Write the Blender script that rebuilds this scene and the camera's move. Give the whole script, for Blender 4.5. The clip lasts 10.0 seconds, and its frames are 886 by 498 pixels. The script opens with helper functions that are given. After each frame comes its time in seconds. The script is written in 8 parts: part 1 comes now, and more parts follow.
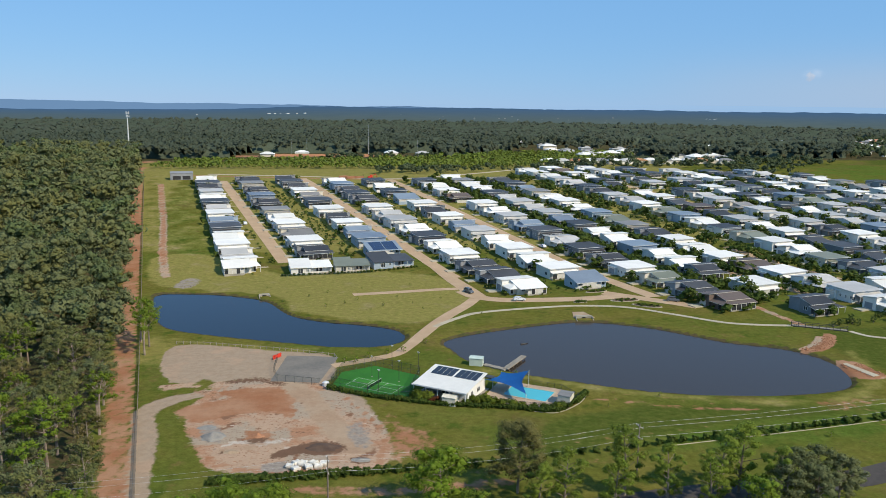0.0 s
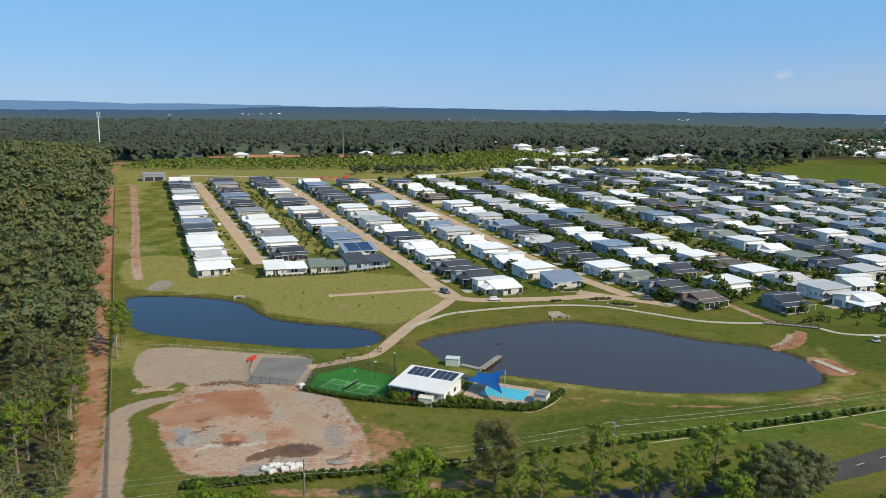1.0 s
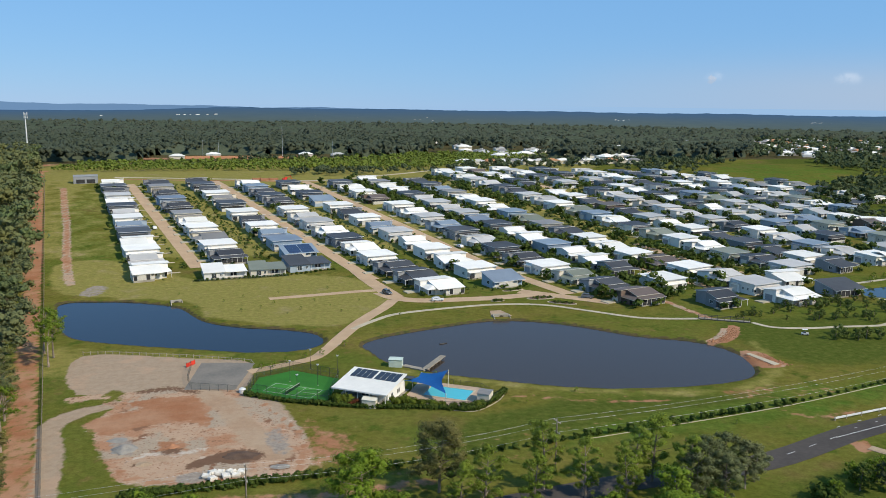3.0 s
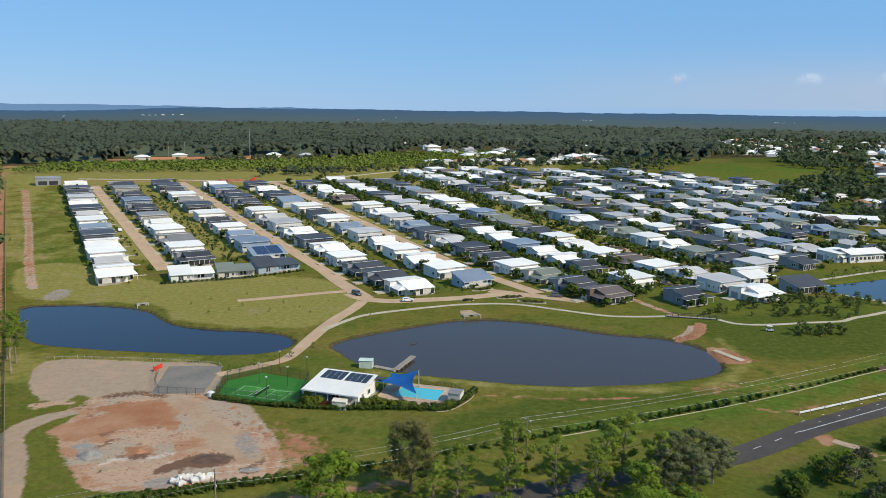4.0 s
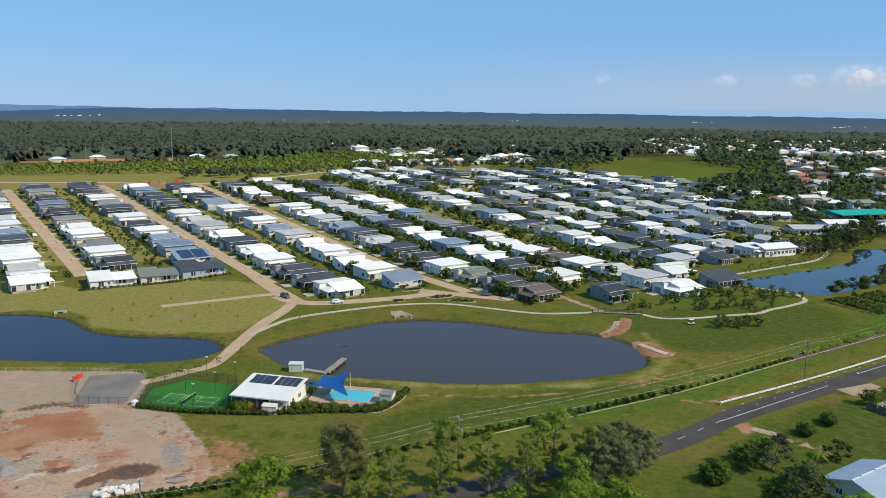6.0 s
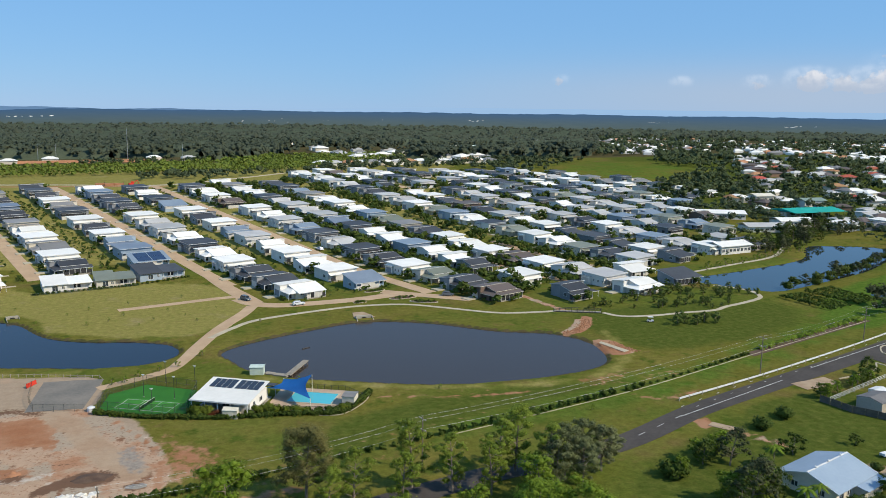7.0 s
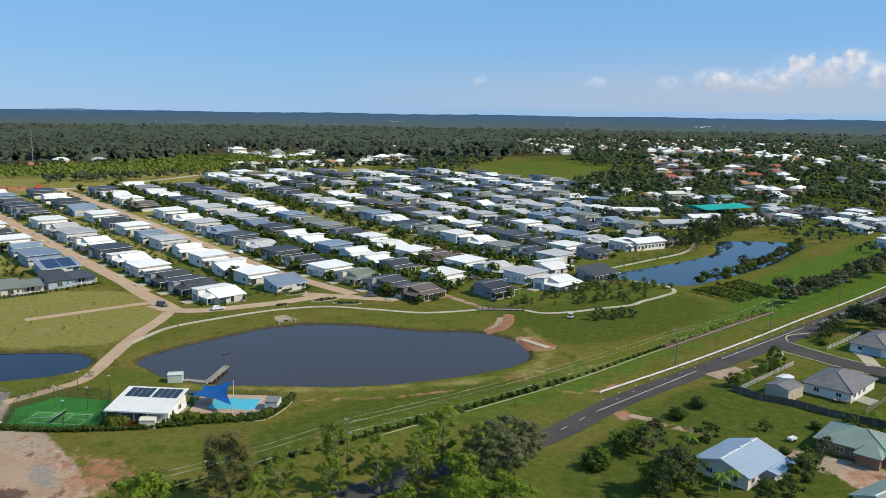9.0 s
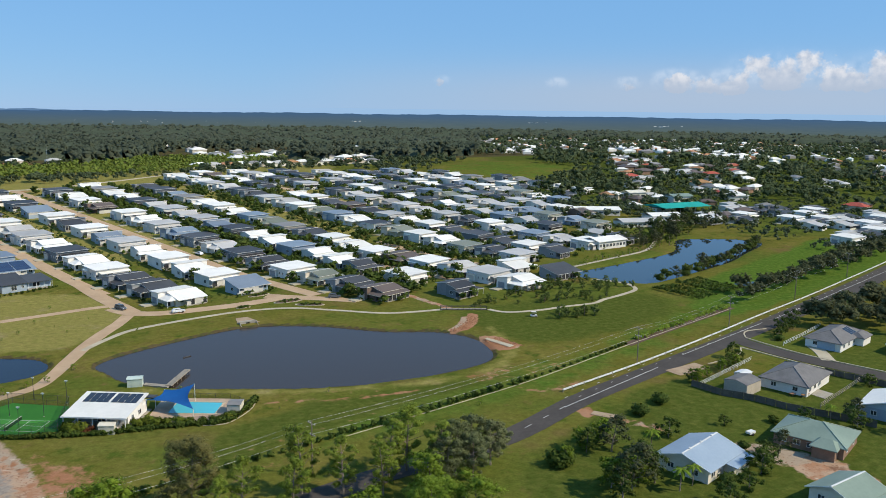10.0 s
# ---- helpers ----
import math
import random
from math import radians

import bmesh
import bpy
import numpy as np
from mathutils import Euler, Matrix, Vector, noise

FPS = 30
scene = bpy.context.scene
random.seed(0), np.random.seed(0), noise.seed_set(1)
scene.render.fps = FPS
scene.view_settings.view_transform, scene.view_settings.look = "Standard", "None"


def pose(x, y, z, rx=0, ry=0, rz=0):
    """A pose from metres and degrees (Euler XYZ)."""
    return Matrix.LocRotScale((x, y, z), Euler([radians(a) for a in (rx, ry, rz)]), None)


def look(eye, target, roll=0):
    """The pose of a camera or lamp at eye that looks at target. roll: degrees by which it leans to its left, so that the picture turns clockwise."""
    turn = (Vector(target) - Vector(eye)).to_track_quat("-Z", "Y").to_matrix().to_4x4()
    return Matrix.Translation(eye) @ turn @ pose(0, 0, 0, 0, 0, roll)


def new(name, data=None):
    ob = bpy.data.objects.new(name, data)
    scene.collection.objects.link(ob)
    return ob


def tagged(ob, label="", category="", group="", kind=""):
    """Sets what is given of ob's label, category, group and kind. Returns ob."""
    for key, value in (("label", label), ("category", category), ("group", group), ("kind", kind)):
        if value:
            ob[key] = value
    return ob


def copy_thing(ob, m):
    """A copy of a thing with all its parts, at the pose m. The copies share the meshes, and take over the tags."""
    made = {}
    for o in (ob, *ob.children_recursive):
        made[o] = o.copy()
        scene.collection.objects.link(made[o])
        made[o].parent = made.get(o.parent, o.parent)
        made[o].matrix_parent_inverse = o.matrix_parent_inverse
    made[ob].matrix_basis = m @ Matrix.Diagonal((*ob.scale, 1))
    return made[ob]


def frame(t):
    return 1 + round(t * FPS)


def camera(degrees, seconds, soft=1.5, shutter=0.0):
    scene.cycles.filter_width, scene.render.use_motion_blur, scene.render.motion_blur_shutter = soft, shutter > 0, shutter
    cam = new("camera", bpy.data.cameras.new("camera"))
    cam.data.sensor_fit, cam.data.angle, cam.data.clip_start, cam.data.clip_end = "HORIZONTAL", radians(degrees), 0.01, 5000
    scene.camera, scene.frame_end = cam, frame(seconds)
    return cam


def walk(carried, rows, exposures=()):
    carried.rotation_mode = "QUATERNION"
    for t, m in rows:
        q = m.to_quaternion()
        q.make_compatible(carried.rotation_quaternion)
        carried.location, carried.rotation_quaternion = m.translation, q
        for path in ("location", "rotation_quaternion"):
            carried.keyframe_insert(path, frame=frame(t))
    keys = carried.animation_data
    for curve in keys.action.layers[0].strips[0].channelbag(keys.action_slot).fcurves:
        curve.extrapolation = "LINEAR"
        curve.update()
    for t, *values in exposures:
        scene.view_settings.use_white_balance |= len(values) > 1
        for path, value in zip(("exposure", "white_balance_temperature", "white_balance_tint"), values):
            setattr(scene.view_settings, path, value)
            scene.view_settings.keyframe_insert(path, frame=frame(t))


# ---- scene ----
cam = camera(58.07, 10.0, soft=0.5)
# seconds, tilt, lean, turn: the drone hovers and pans
PAN = [
    (0.0, 79.700, -0.700, -0.000),
    (0.5, 79.726, -0.723, -0.788),
    (1.0, 79.753, -0.714, -1.768),
    (1.5, 79.772, -0.743, -2.788),
    (2.0, 79.797, -0.758, -3.837),
    (2.5, 79.824, -0.785, -4.914),
    (4.0, 79.896, -0.757, -8.213),
    (4.5, 79.911, -0.791, -9.380),
    (5.0, 79.934, -0.779, -10.625),
    (5.5, 79.959, -0.778, -11.958),
    (7.0, 80.052, -0.745, -16.142),
    (7.5, 80.090, -0.748, -17.531),
    (8.0, 80.100, -0.760, -18.921),
    (8.5, 80.129, -0.759, -20.344),
    (9.0, 80.152, -0.768, -21.780),
    (9.5, 80.173, -0.778, -23.188),
    (10.0, 80.184, -0.769, -24.456),
]
EYE = (0.0, 0.0, 70.0)
walk(cam, [(t, pose(*EYE, a, b, c)) for t, a, b, c in PAN])

# ---- light ----
SUN_TURN, SUN_HEIGHT = 128.0, 41.0          # clockwise from +y, and above the horizon
world = bpy.data.worlds.new("sky")
scene.world = world
world.use_nodes = True
wn = world.node_tree
sky = wn.nodes.new("ShaderNodeTexSky")
sky.sky_type, sky.sun_disc = "NISHITA", False
sky.sun_elevation, sky.sun_rotation = radians(SUN_HEIGHT), radians(SUN_TURN)
sky.air_density, sky.dust_density, sky.ozone_density = 1.0, 0.0, 6.0
sky.altitude = 0.0
veil = wn.nodes.new("ShaderNodeMix")                # humid coastal air evens the sky out
veil.data_type = "RGBA"
veil.inputs[0].default_value = 0.72
veil.inputs[7].default_value = (2.0, 4.7, 8.7, 1)
wn.links.new(sky.outputs[0], veil.inputs[6])
wn.links.new(veil.outputs[2], wn.nodes["Background"].inputs[0])
wn.nodes["Background"].inputs[1].default_value = 0.10
sun_dir = Vector((math.sin(radians(SUN_TURN)) * math.cos(radians(SUN_HEIGHT)),
                  math.cos(radians(SUN_TURN)) * math.cos(radians(SUN_HEIGHT)), math.sin(radians(SUN_HEIGHT))))
sun = new("sun", bpy.data.lights.new("sun", "SUN"))
sun.data.energy, sun.data.angle, sun.data.color = 4.6, radians(0.53), (1.0, 0.885, 0.68)
sun.matrix_world = look(sun_dir * 500, (0, 0, 0))
scene.view_settings.exposure = 0.0

# ---- materials ----


def material(name, c1, c2=None, size=4.0, rough=0.8, metal=0.0, fine=0.0, bump=0.0, vary=0.0, where="world", spec=0.15):
    """Two colours mottled at `size` metres and again at a tenth of it; `vary` changes the value from thing to thing."""
    m = bpy.data.materials.new(name)
    m.use_nodes = True
    n, l = m.node_tree.nodes, m.node_tree.links
    b = n["Principled BSDF"]
    b.inputs["Roughness"].default_value, b.inputs["Metallic"].default_value = rough, metal
    b.inputs["Specular IOR Level"].default_value = spec
    c2 = c2 or tuple(v * 0.86 for v in c1)
    if where == "world":
        at = n.new("ShaderNodeNewGeometry").outputs["Position"]
    else:
        at = n.new("ShaderNodeTexCoord").outputs["Object"]
    big, small = n.new("ShaderNodeTexNoise"), n.new("ShaderNodeTexNoise")
    for tex, s in ((big, 1 / size), (small, 9 / size)):
        tex.inputs["Scale"].default_value = s
        tex.inputs["Detail"].default_value = 4
        l.new(at, tex.inputs["Vector"])
    add = n.new("ShaderNodeMath")
    add.operation = "MULTIPLY_ADD"
    l.new(small.outputs[0], add.inputs[0])
    add.inputs[1].default_value = 0.5
    l.new(big.outputs[0], add.inputs[2])
    ramp = n.new("ShaderNodeMapRange")
    ramp.inputs[1].default_value, ramp.inputs[2].default_value = 0.55, 0.95
    l.new(add.outputs[0], ramp.inputs[0])
    mix = n.new("ShaderNodeMix")
    mix.data_type = "RGBA"
    l.new(ramp.outputs[0], mix.inputs[0])
    mix.inputs[6].default_value, mix.inputs[7].default_value = (*c1, 1), (*c2, 1)
    out = mix.outputs[2]
    if vary:
        info, hsv = n.new("ShaderNodeObjectInfo"), n.new("ShaderNodeHueSaturation")
        val, hue = n.new("ShaderNodeMapRange"), n.new("ShaderNodeMapRange")
        val.inputs[3].default_value, val.inputs[4].default_value = 1 - vary, 1 + vary
        hue.inputs[3].default_value, hue.inputs[4].default_value = 0.5 + vary * 0.05, 0.5 - vary * 0.05
        l.new(info.outputs["Random"], val.inputs[0])
        l.new(info.outputs["Random"], hue.inputs[0])
        l.new(val.outputs[0], hsv.inputs["Value"])
        l.new(hue.outputs[0], hsv.inputs["Hue"])
        l.new(out, hsv.inputs["Color"])
        out = hsv.outputs[0]
    l.new(out, b.inputs["Base Color"])
    if bump:
        bp = n.new("ShaderNodeBump")
        bp.inputs["Strength"].default_value, bp.inputs["Distance"].default_value = 0.6, bump
        l.new(small.outputs[0], bp.inputs["Height"])
        l.new(bp.outputs[0], b.inputs["Normal"])
    return m


def foliage(name, c1, c2, c3, patches=0.11, thin=0.32):
    """Leaves: three greens drawn leaf by leaf and tree by tree, with a little light through them."""
    m = bpy.data.materials.new(name)
    m.use_nodes = True
    n, l = m.node_tree.nodes, m.node_tree.links
    b = n["Principled BSDF"]
    b.inputs["Roughness"].default_value = 0.7
    b.inputs["Specular IOR Level"].default_value = 0.08
    geo, info, tex, spray = n.new("ShaderNodeNewGeometry"), n.new("ShaderNodeObjectInfo"), n.new("ShaderNodeTexNoise"), n.new("ShaderNodeTexNoise")
    tex.inputs["Scale"].default_value = patches
    spray.inputs["Scale"].default_value, spray.inputs["Detail"].default_value, spray.inputs["Roughness"].default_value = 2.2, 4, 0.7
    for tx in (tex, spray):
        l.new(geo.outputs["Position"], tx.inputs["Vector"])
    a, d = n.new("ShaderNodeMix"), n.new("ShaderNodeMix")
    a.data_type = d.data_type = "RGBA"
    a.inputs[6].default_value, a.inputs[7].default_value, d.inputs[7].default_value = (*c1, 1), (*c2, 1), (*c3, 1)
    l.new(geo.outputs["Random Per Island"], a.inputs[0])
    s = n.new("ShaderNodeMath")
    s.operation = "ADD"
    l.new(tex.outputs[0], s.inputs[0])
    l.new(info.outputs["Random"], s.inputs[1])
    r = n.new("ShaderNodeMapRange")
    r.inputs[1].default_value, r.inputs[2].default_value = 0.45, 1.5
    l.new(s.outputs[0], r.inputs[0])
    l.new(r.outputs[0], d.inputs[0])
    l.new(a.outputs[2], d.inputs[6])
    val, hsv = n.new("ShaderNodeMapRange"), n.new("ShaderNodeHueSaturation")
    val.inputs[1].default_value, val.inputs[2].default_value = 0.3, 0.72
    val.inputs[3].default_value, val.inputs[4].default_value = 0.55, 1.35
    l.new(spray.outputs[0], val.inputs[0])
    l.new(val.outputs[0], hsv.inputs["Value"])
    l.new(d.outputs[2], hsv.inputs["Color"])
    l.new(hsv.outputs[0], b.inputs["Base Color"])
    t = n.new("ShaderNodeBsdfTranslucent")
    l.new(hsv.outputs[0], t.inputs[0])
    mx = n.new("ShaderNodeMixShader")
    mx.inputs[0].default_value = thin
    l.new(b.outputs[0], mx.inputs[1])
    l.new(t.outputs[0], mx.inputs[2])
    l.new(mx.outputs[0], n["Material Output"].inputs[0])
    return m


def ground_material():
    """Grass, dry grass, red soil, gravel and forest litter, mixed by the sheet's soil attributes with ragged edges."""
    m = bpy.data.materials.new("ground_cover")
    m.use_nodes = True
    n, l = m.node_tree.nodes, m.node_tree.links
    b = n["Principled BSDF"]
    b.inputs["Roughness"].default_value, b.inputs["Specular IOR Level"].default_value = 1.0, 0.0
    at = n.new("ShaderNodeNewGeometry").outputs["Position"]

    def noise_tex(scale, detail=5):
        t = n.new("ShaderNodeTexNoise")
        t.inputs["Scale"].default_value, t.inputs["Detail"].default_value = scale, detail
        t.inputs["Roughness"].default_value = 0.6
        l.new(at, t.inputs["Vector"])
        return t.outputs[0]

    def blend(fac, a, c):
        x = n.new("ShaderNodeMix")
        x.data_type = "RGBA"
        l.new(fac, x.inputs[0])
        for v, s in ((a, 6), (c, 7)):
            if isinstance(v, tuple):
                x.inputs[s].default_value = (*v, 1)
            else:
                l.new(v, x.inputs[s])
        return x.outputs[2]

    def ranged(v, lo, hi):
        r = n.new("ShaderNodeMapRange")
        r.interpolation_type = "SMOOTHSTEP"
        r.inputs[1].default_value, r.inputs[2].default_value = lo, hi
        l.new(v, r.inputs[0])
        return r.outputs[0]

    def mask(name, tex, amount=0.9):
        a = n.new("ShaderNodeAttribute")
        a.attribute_name = name
        s = n.new("ShaderNodeMath")
        s.operation = "MULTIPLY_ADD"
        l.new(tex, s.inputs[0])
        s.inputs[1].default_value = amount
        l.new(a.outputs["Fac"], s.inputs[2])
        return ranged(s.outputs[0], 0.5 + amount * 0.5 - 0.14, 0.5 + amount * 0.5 + 0.14)

    wide, mid, near, fine = noise_tex(0.018), noise_tex(0.09), noise_tex(0.45), noise_tex(2.6)
    clod = noise_tex(0.62, 8)

    def shaded(colour, lo, hi):
        """Tufts and clods: the colour's value, broken up at two scales."""
        tuft, half, v, hsv = n.new("ShaderNodeMath"), n.new("ShaderNodeMath"), n.new("ShaderNodeMapRange"), n.new("ShaderNodeHueSaturation")
        tuft.operation, half.operation = "MULTIPLY_ADD", "MULTIPLY"
        tuft.inputs[1].default_value, half.inputs[1].default_value = 0.55, 0.45
        l.new(clod, tuft.inputs[0])
        l.new(fine, half.inputs[0])
        l.new(half.outputs[0], tuft.inputs[2])
        v.inputs[1].default_value, v.inputs[2].default_value, v.inputs[3].default_value, v.inputs[4].default_value = 0.25, 0.75, lo, hi
        l.new(tuft.outputs[0], v.inputs[0])
        l.new(v.outputs[0], hsv.inputs["Value"])
        l.new(colour, hsv.inputs["Color"])
        return hsv.outputs[0]

    grass = blend(ranged(mid, 0.35, 0.7), (0.112, 0.108, 0.021), (0.148, 0.128, 0.032))
    grass = blend(ranged(wide, 0.40, 0.66), grass, (0.086, 0.108, 0.020))
    grass = blend(ranged(near, 0.60, 0.85), grass, (0.195, 0.150, 0.060))
    grass = blend(ranged(noise_tex(0.21, 6), 0.56, 0.74), grass, (0.150, 0.108, 0.038))
    grass = blend(ranged(noise_tex(0.13, 6), 0.54, 0.70), grass, (0.060, 0.086, 0.014))
    grass = blend(ranged(noise_tex(0.034, 3), 0.55, 0.72), grass, (0.130, 0.098, 0.034))
    lush = blend(ranged(near, 0.35, 0.75), (0.062, 0.112, 0.016), (0.100, 0.142, 0.026))
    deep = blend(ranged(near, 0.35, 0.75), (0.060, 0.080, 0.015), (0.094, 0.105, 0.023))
    dry = blend(ranged(near, 0.3, 0.75), (0.225, 0.192, 0.060), (0.178, 0.170, 0.044))
    dry = blend(ranged(mid, 0.55, 0.8), dry, (0.25, 0.20, 0.10))
    soil = blend(ranged(mid, 0.40, 0.54), (0.350, 0.188, 0.112), (0.405, 0.278, 0.190))
    soil = blend(ranged(near, 0.56, 0.72), soil, (0.30, 0.145, 0.08))
    soil = blend(ranged(noise_tex(0.055, 8), 0.50, 0.56), soil, (0.345, 0.272, 0.200))
    soil = blend(ranged(noise_tex(0.16, 8), 0.585, 0.65), soil, (0.205, 0.112, 0.070))
    soil = blend(ranged(noise_tex(0.27, 8), 0.63, 0.69), soil, (0.46, 0.36, 0.28))
    soil = blend(ranged(noise_tex(1.4, 6), 0.54, 0.70), soil, (0.200, 0.100, 0.058))
    soil = blend(ranged(noise_tex(0.8, 6), 0.62, 0.74), soil, (0.40, 0.285, 0.20))
    gravel = blend(ranged(near, 0.35, 0.7), (0.335, 0.255, 0.182), (0.312, 0.230, 0.160))
    gravel = blend(ranged(noise_tex(0.12, 8), 0.52, 0.66), gravel, (0.375, 0.262, 0.180))
    litter = blend(ranged(near, 0.4, 0.7), (0.085, 0.066, 0.035), (0.050, 0.062, 0.022))
    c = blend(mask("lush", mid, 0.7), grass, lush)
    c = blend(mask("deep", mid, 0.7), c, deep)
    c = blend(mask("dry", mid, 0.9), c, dry)
    c = blend(mask("litter", mid, 0.6), c, litter)
    c = shaded(c, 0.70, 1.33)
    c = blend(mask("gravel", near, 0.7), c, gravel)
    c = blend(mask("soil", near, 1.1), c, soil)
    c = blend(mask("redsoil", near, 1.0), c, blend(ranged(mid, 0.3, 0.7), (0.29, 0.130, 0.068), (0.36, 0.205, 0.125)))
    c = blend(mask("track", near, 0.9), c, blend(ranged(mid, 0.4, 0.65), (0.375, 0.272, 0.186), (0.34, 0.228, 0.150)))
    rougher = noise_tex(1.1, 6)
    c = blend(mask("stone", near, 0.9), c, blend(ranged(rougher, 0.35, 0.7), (0.300, 0.255, 0.212), (0.225, 0.190, 0.160)))
    c = blend(mask("rubble", rougher, 1.1), c, (0.46, 0.39, 0.32))
    c = blend(mask("mould", rougher, 1.0), c, (0.150, 0.088, 0.058))
    l.new(shaded(c, 0.84, 1.17), b.inputs["Base Color"])
    bp = n.new("ShaderNodeBump")
    bp.inputs["Strength"].default_value, bp.inputs["Distance"].default_value = 0.5, 0.25
    l.new(near, bp.inputs["Height"])
    l.new(bp.outputs[0], b.inputs["Normal"])
    return m


def water_material(name, tint, rough, ripple, gloss=0.5):
    m = bpy.data.materials.new(name)
    m.use_nodes = True
    n, l = m.node_tree.nodes, m.node_tree.links
    b = n["Principled BSDF"]
    b.inputs["Base Color"].default_value = (*tint, 1)
    b.inputs["Roughness"].default_value = rough
    b.inputs["IOR"].default_value, b.inputs["Specular IOR Level"].default_value = 1.33, gloss
    at, tex, bp = n.new("ShaderNodeNewGeometry"), n.new("ShaderNodeTexNoise"), n.new("ShaderNodeBump")
    tex.inputs["Scale"].default_value, tex.inputs["Detail"].default_value = 0.8, 3
    l.new(at.outputs["Position"], tex.inputs["Vector"])
    bp.inputs["Strength"].default_value, bp.inputs["Distance"].default_value = 0.4, ripple
    l.new(tex.outputs[0], bp.inputs["Height"])
    l.new(bp.outputs[0], b.inputs["Normal"])
    return m


GRASS = ground_material()
WATER_DARK = water_material("pond_water", (0.010, 0.012, 0.020), 0.12, 0.02, 0.38)
WATER_MURKY = water_material("murky_pond_water", (0.044, 0.034, 0.027), 0.18, 0.03, 0.30)
WATER_CLEAR = water_material("still_pond_water", (0.02, 0.03, 0.035), 0.02, 0.004)
POOL_WATER = water_material("pool_water", (0.075, 0.43, 0.52), 0.08, 0.02)
TAN_PAVING = material("tan_road_concrete", (0.48, 0.340, 0.218), (0.40, 0.275, 0.172), 6, 0.9, bump=0.01)
PALE_PATH = material("pale_concrete", (0.47, 0.41, 0.30), (0.38, 0.325, 0.235), 5, 0.9)
ASPHALT = material("asphalt", (0.056, 0.049, 0.045), (0.080, 0.070, 0.063), 9, 0.9, bump=0.01)
OLD_ASPHALT = material("old_asphalt", (0.15, 0.14, 0.125), (0.22, 0.195, 0.165), 7, 0.92)
PAINT = material("road_paint", (0.55, 0.55, 0.52), (0.36, 0.36, 0.34), 1.5, 0.7)
WHITE_ROOF = material("white_roof_sheet", (0.80, 0.775, 0.72), (0.70, 0.68, 0.63), 7, 0.5, vary=0.10)
PALE_ROOF = material("pale_grey_roof_sheet", (0.47, 0.455, 0.435), (0.39, 0.38, 0.365), 7, 0.5, vary=0.15)
BLUE_ROOF = material("blue_grey_roof_sheet", (0.20, 0.245, 0.30), (0.165, 0.205, 0.26), 7, 0.45, vary=0.15)
DARK_ROOF = material("charcoal_roof_sheet", (0.066, 0.067, 0.072), (0.048, 0.049, 0.053), 7, 0.5, vary=0.25)
OLIVE_ROOF = material("olive_grey_roof_sheet", (0.20, 0.215, 0.17), (0.165, 0.18, 0.14), 7, 0.5, vary=0.12)
BROWN_ROOF = material("brown_roof_sheet", (0.135, 0.105, 0.09), (0.105, 0.082, 0.07), 7, 0.5, vary=0.15)
MID_ROOF = material("mid_grey_roof_sheet", (0.24, 0.23, 0.22), (0.19, 0.185, 0.18), 7, 0.5, vary=0.15)
RED_ROOF = material("red_tile_roof", (0.42, 0.10, 0.06), (0.30, 0.08, 0.05), 4, 0.7, vary=0.25)
ORANGE_ROOF = material("terracotta_tile_roof", (0.48, 0.25, 0.13), (0.36, 0.18, 0.09), 4, 0.7, vary=0.2)
GREEN_ROOF = material("pale_green_roof_sheet", (0.23, 0.29, 0.235), (0.19, 0.245, 0.20), 6, 0.45)
TEAL_CLOTH = material("teal_shade_cloth", (0.02, 0.36, 0.30), (0.015, 0.28, 0.24), 8, 0.7)
WHITE_WALL = material("white_cladding", (0.74, 0.72, 0.68), (0.65, 0.63, 0.59), 5, 0.7, vary=0.08)
CREAM_WALL = material("cream_render", (0.66, 0.60, 0.50), (0.56, 0.51, 0.42), 5, 0.8, vary=0.1)
GREY_WALL = material("grey_cladding", (0.27, 0.28, 0.295), (0.22, 0.23, 0.245), 5, 0.7, vary=0.15)
BLUE_WALL = material("blue_grey_cladding", (0.34, 0.41, 0.48), (0.28, 0.34, 0.41), 5, 0.7, vary=0.12)
BRICK_WALL = material("brown_brick", (0.30, 0.19, 0.13), (0.22, 0.14, 0.10), 2, 0.85)
TRIM = material("white_trim", (0.68, 0.68, 0.67), (0.60, 0.60, 0.59), 3, 0.5)
GLASS = material("window_glass", (0.035, 0.045, 0.055), (0.05, 0.06, 0.07), 3, 0.08, spec=0.6)
CREAM_STEEL = material("cream_steel_sheet", (0.68, 0.63, 0.52), (0.58, 0.54, 0.45), 3, 0.5)
BEIGE_STEEL = material("beige_steel_sheet", (0.46, 0.40, 0.32), (0.38, 0.33, 0.265), 3, 0.6)
BLIND = material("cream_blind", (0.60, 0.57, 0.52), (0.50, 0.48, 0.43), 3, 0.7)
# insect screen, darkened to double as the shade in verandahs and open bays
SCREEN = material("dark_screen_and_shade", (0.028, 0.029, 0.032), (0.05, 0.05, 0.053), 2, 0.7)
DARK_METAL = material("dark_metal", (0.05, 0.05, 0.055), (0.07, 0.07, 0.07), 2, 0.5, 0.3)
STEEL = material("galvanised_steel", (0.50, 0.51, 0.52), (0.40, 0.41, 0.42), 2, 0.45, 0.6)
POLE_WOOD = material("weathered_pole_timber", (0.17, 0.13, 0.10), (0.24, 0.20, 0.16), 1.2, 0.9)
GREY_WOOD = material("weathered_grey_timber", (0.33, 0.29, 0.24), (0.24, 0.21, 0.17), 1.5, 0.9)
BARK = material("eucalypt_bark", (0.30, 0.25, 0.20), (0.17, 0.13, 0.10), 1.6, 0.9, vary=0.3)
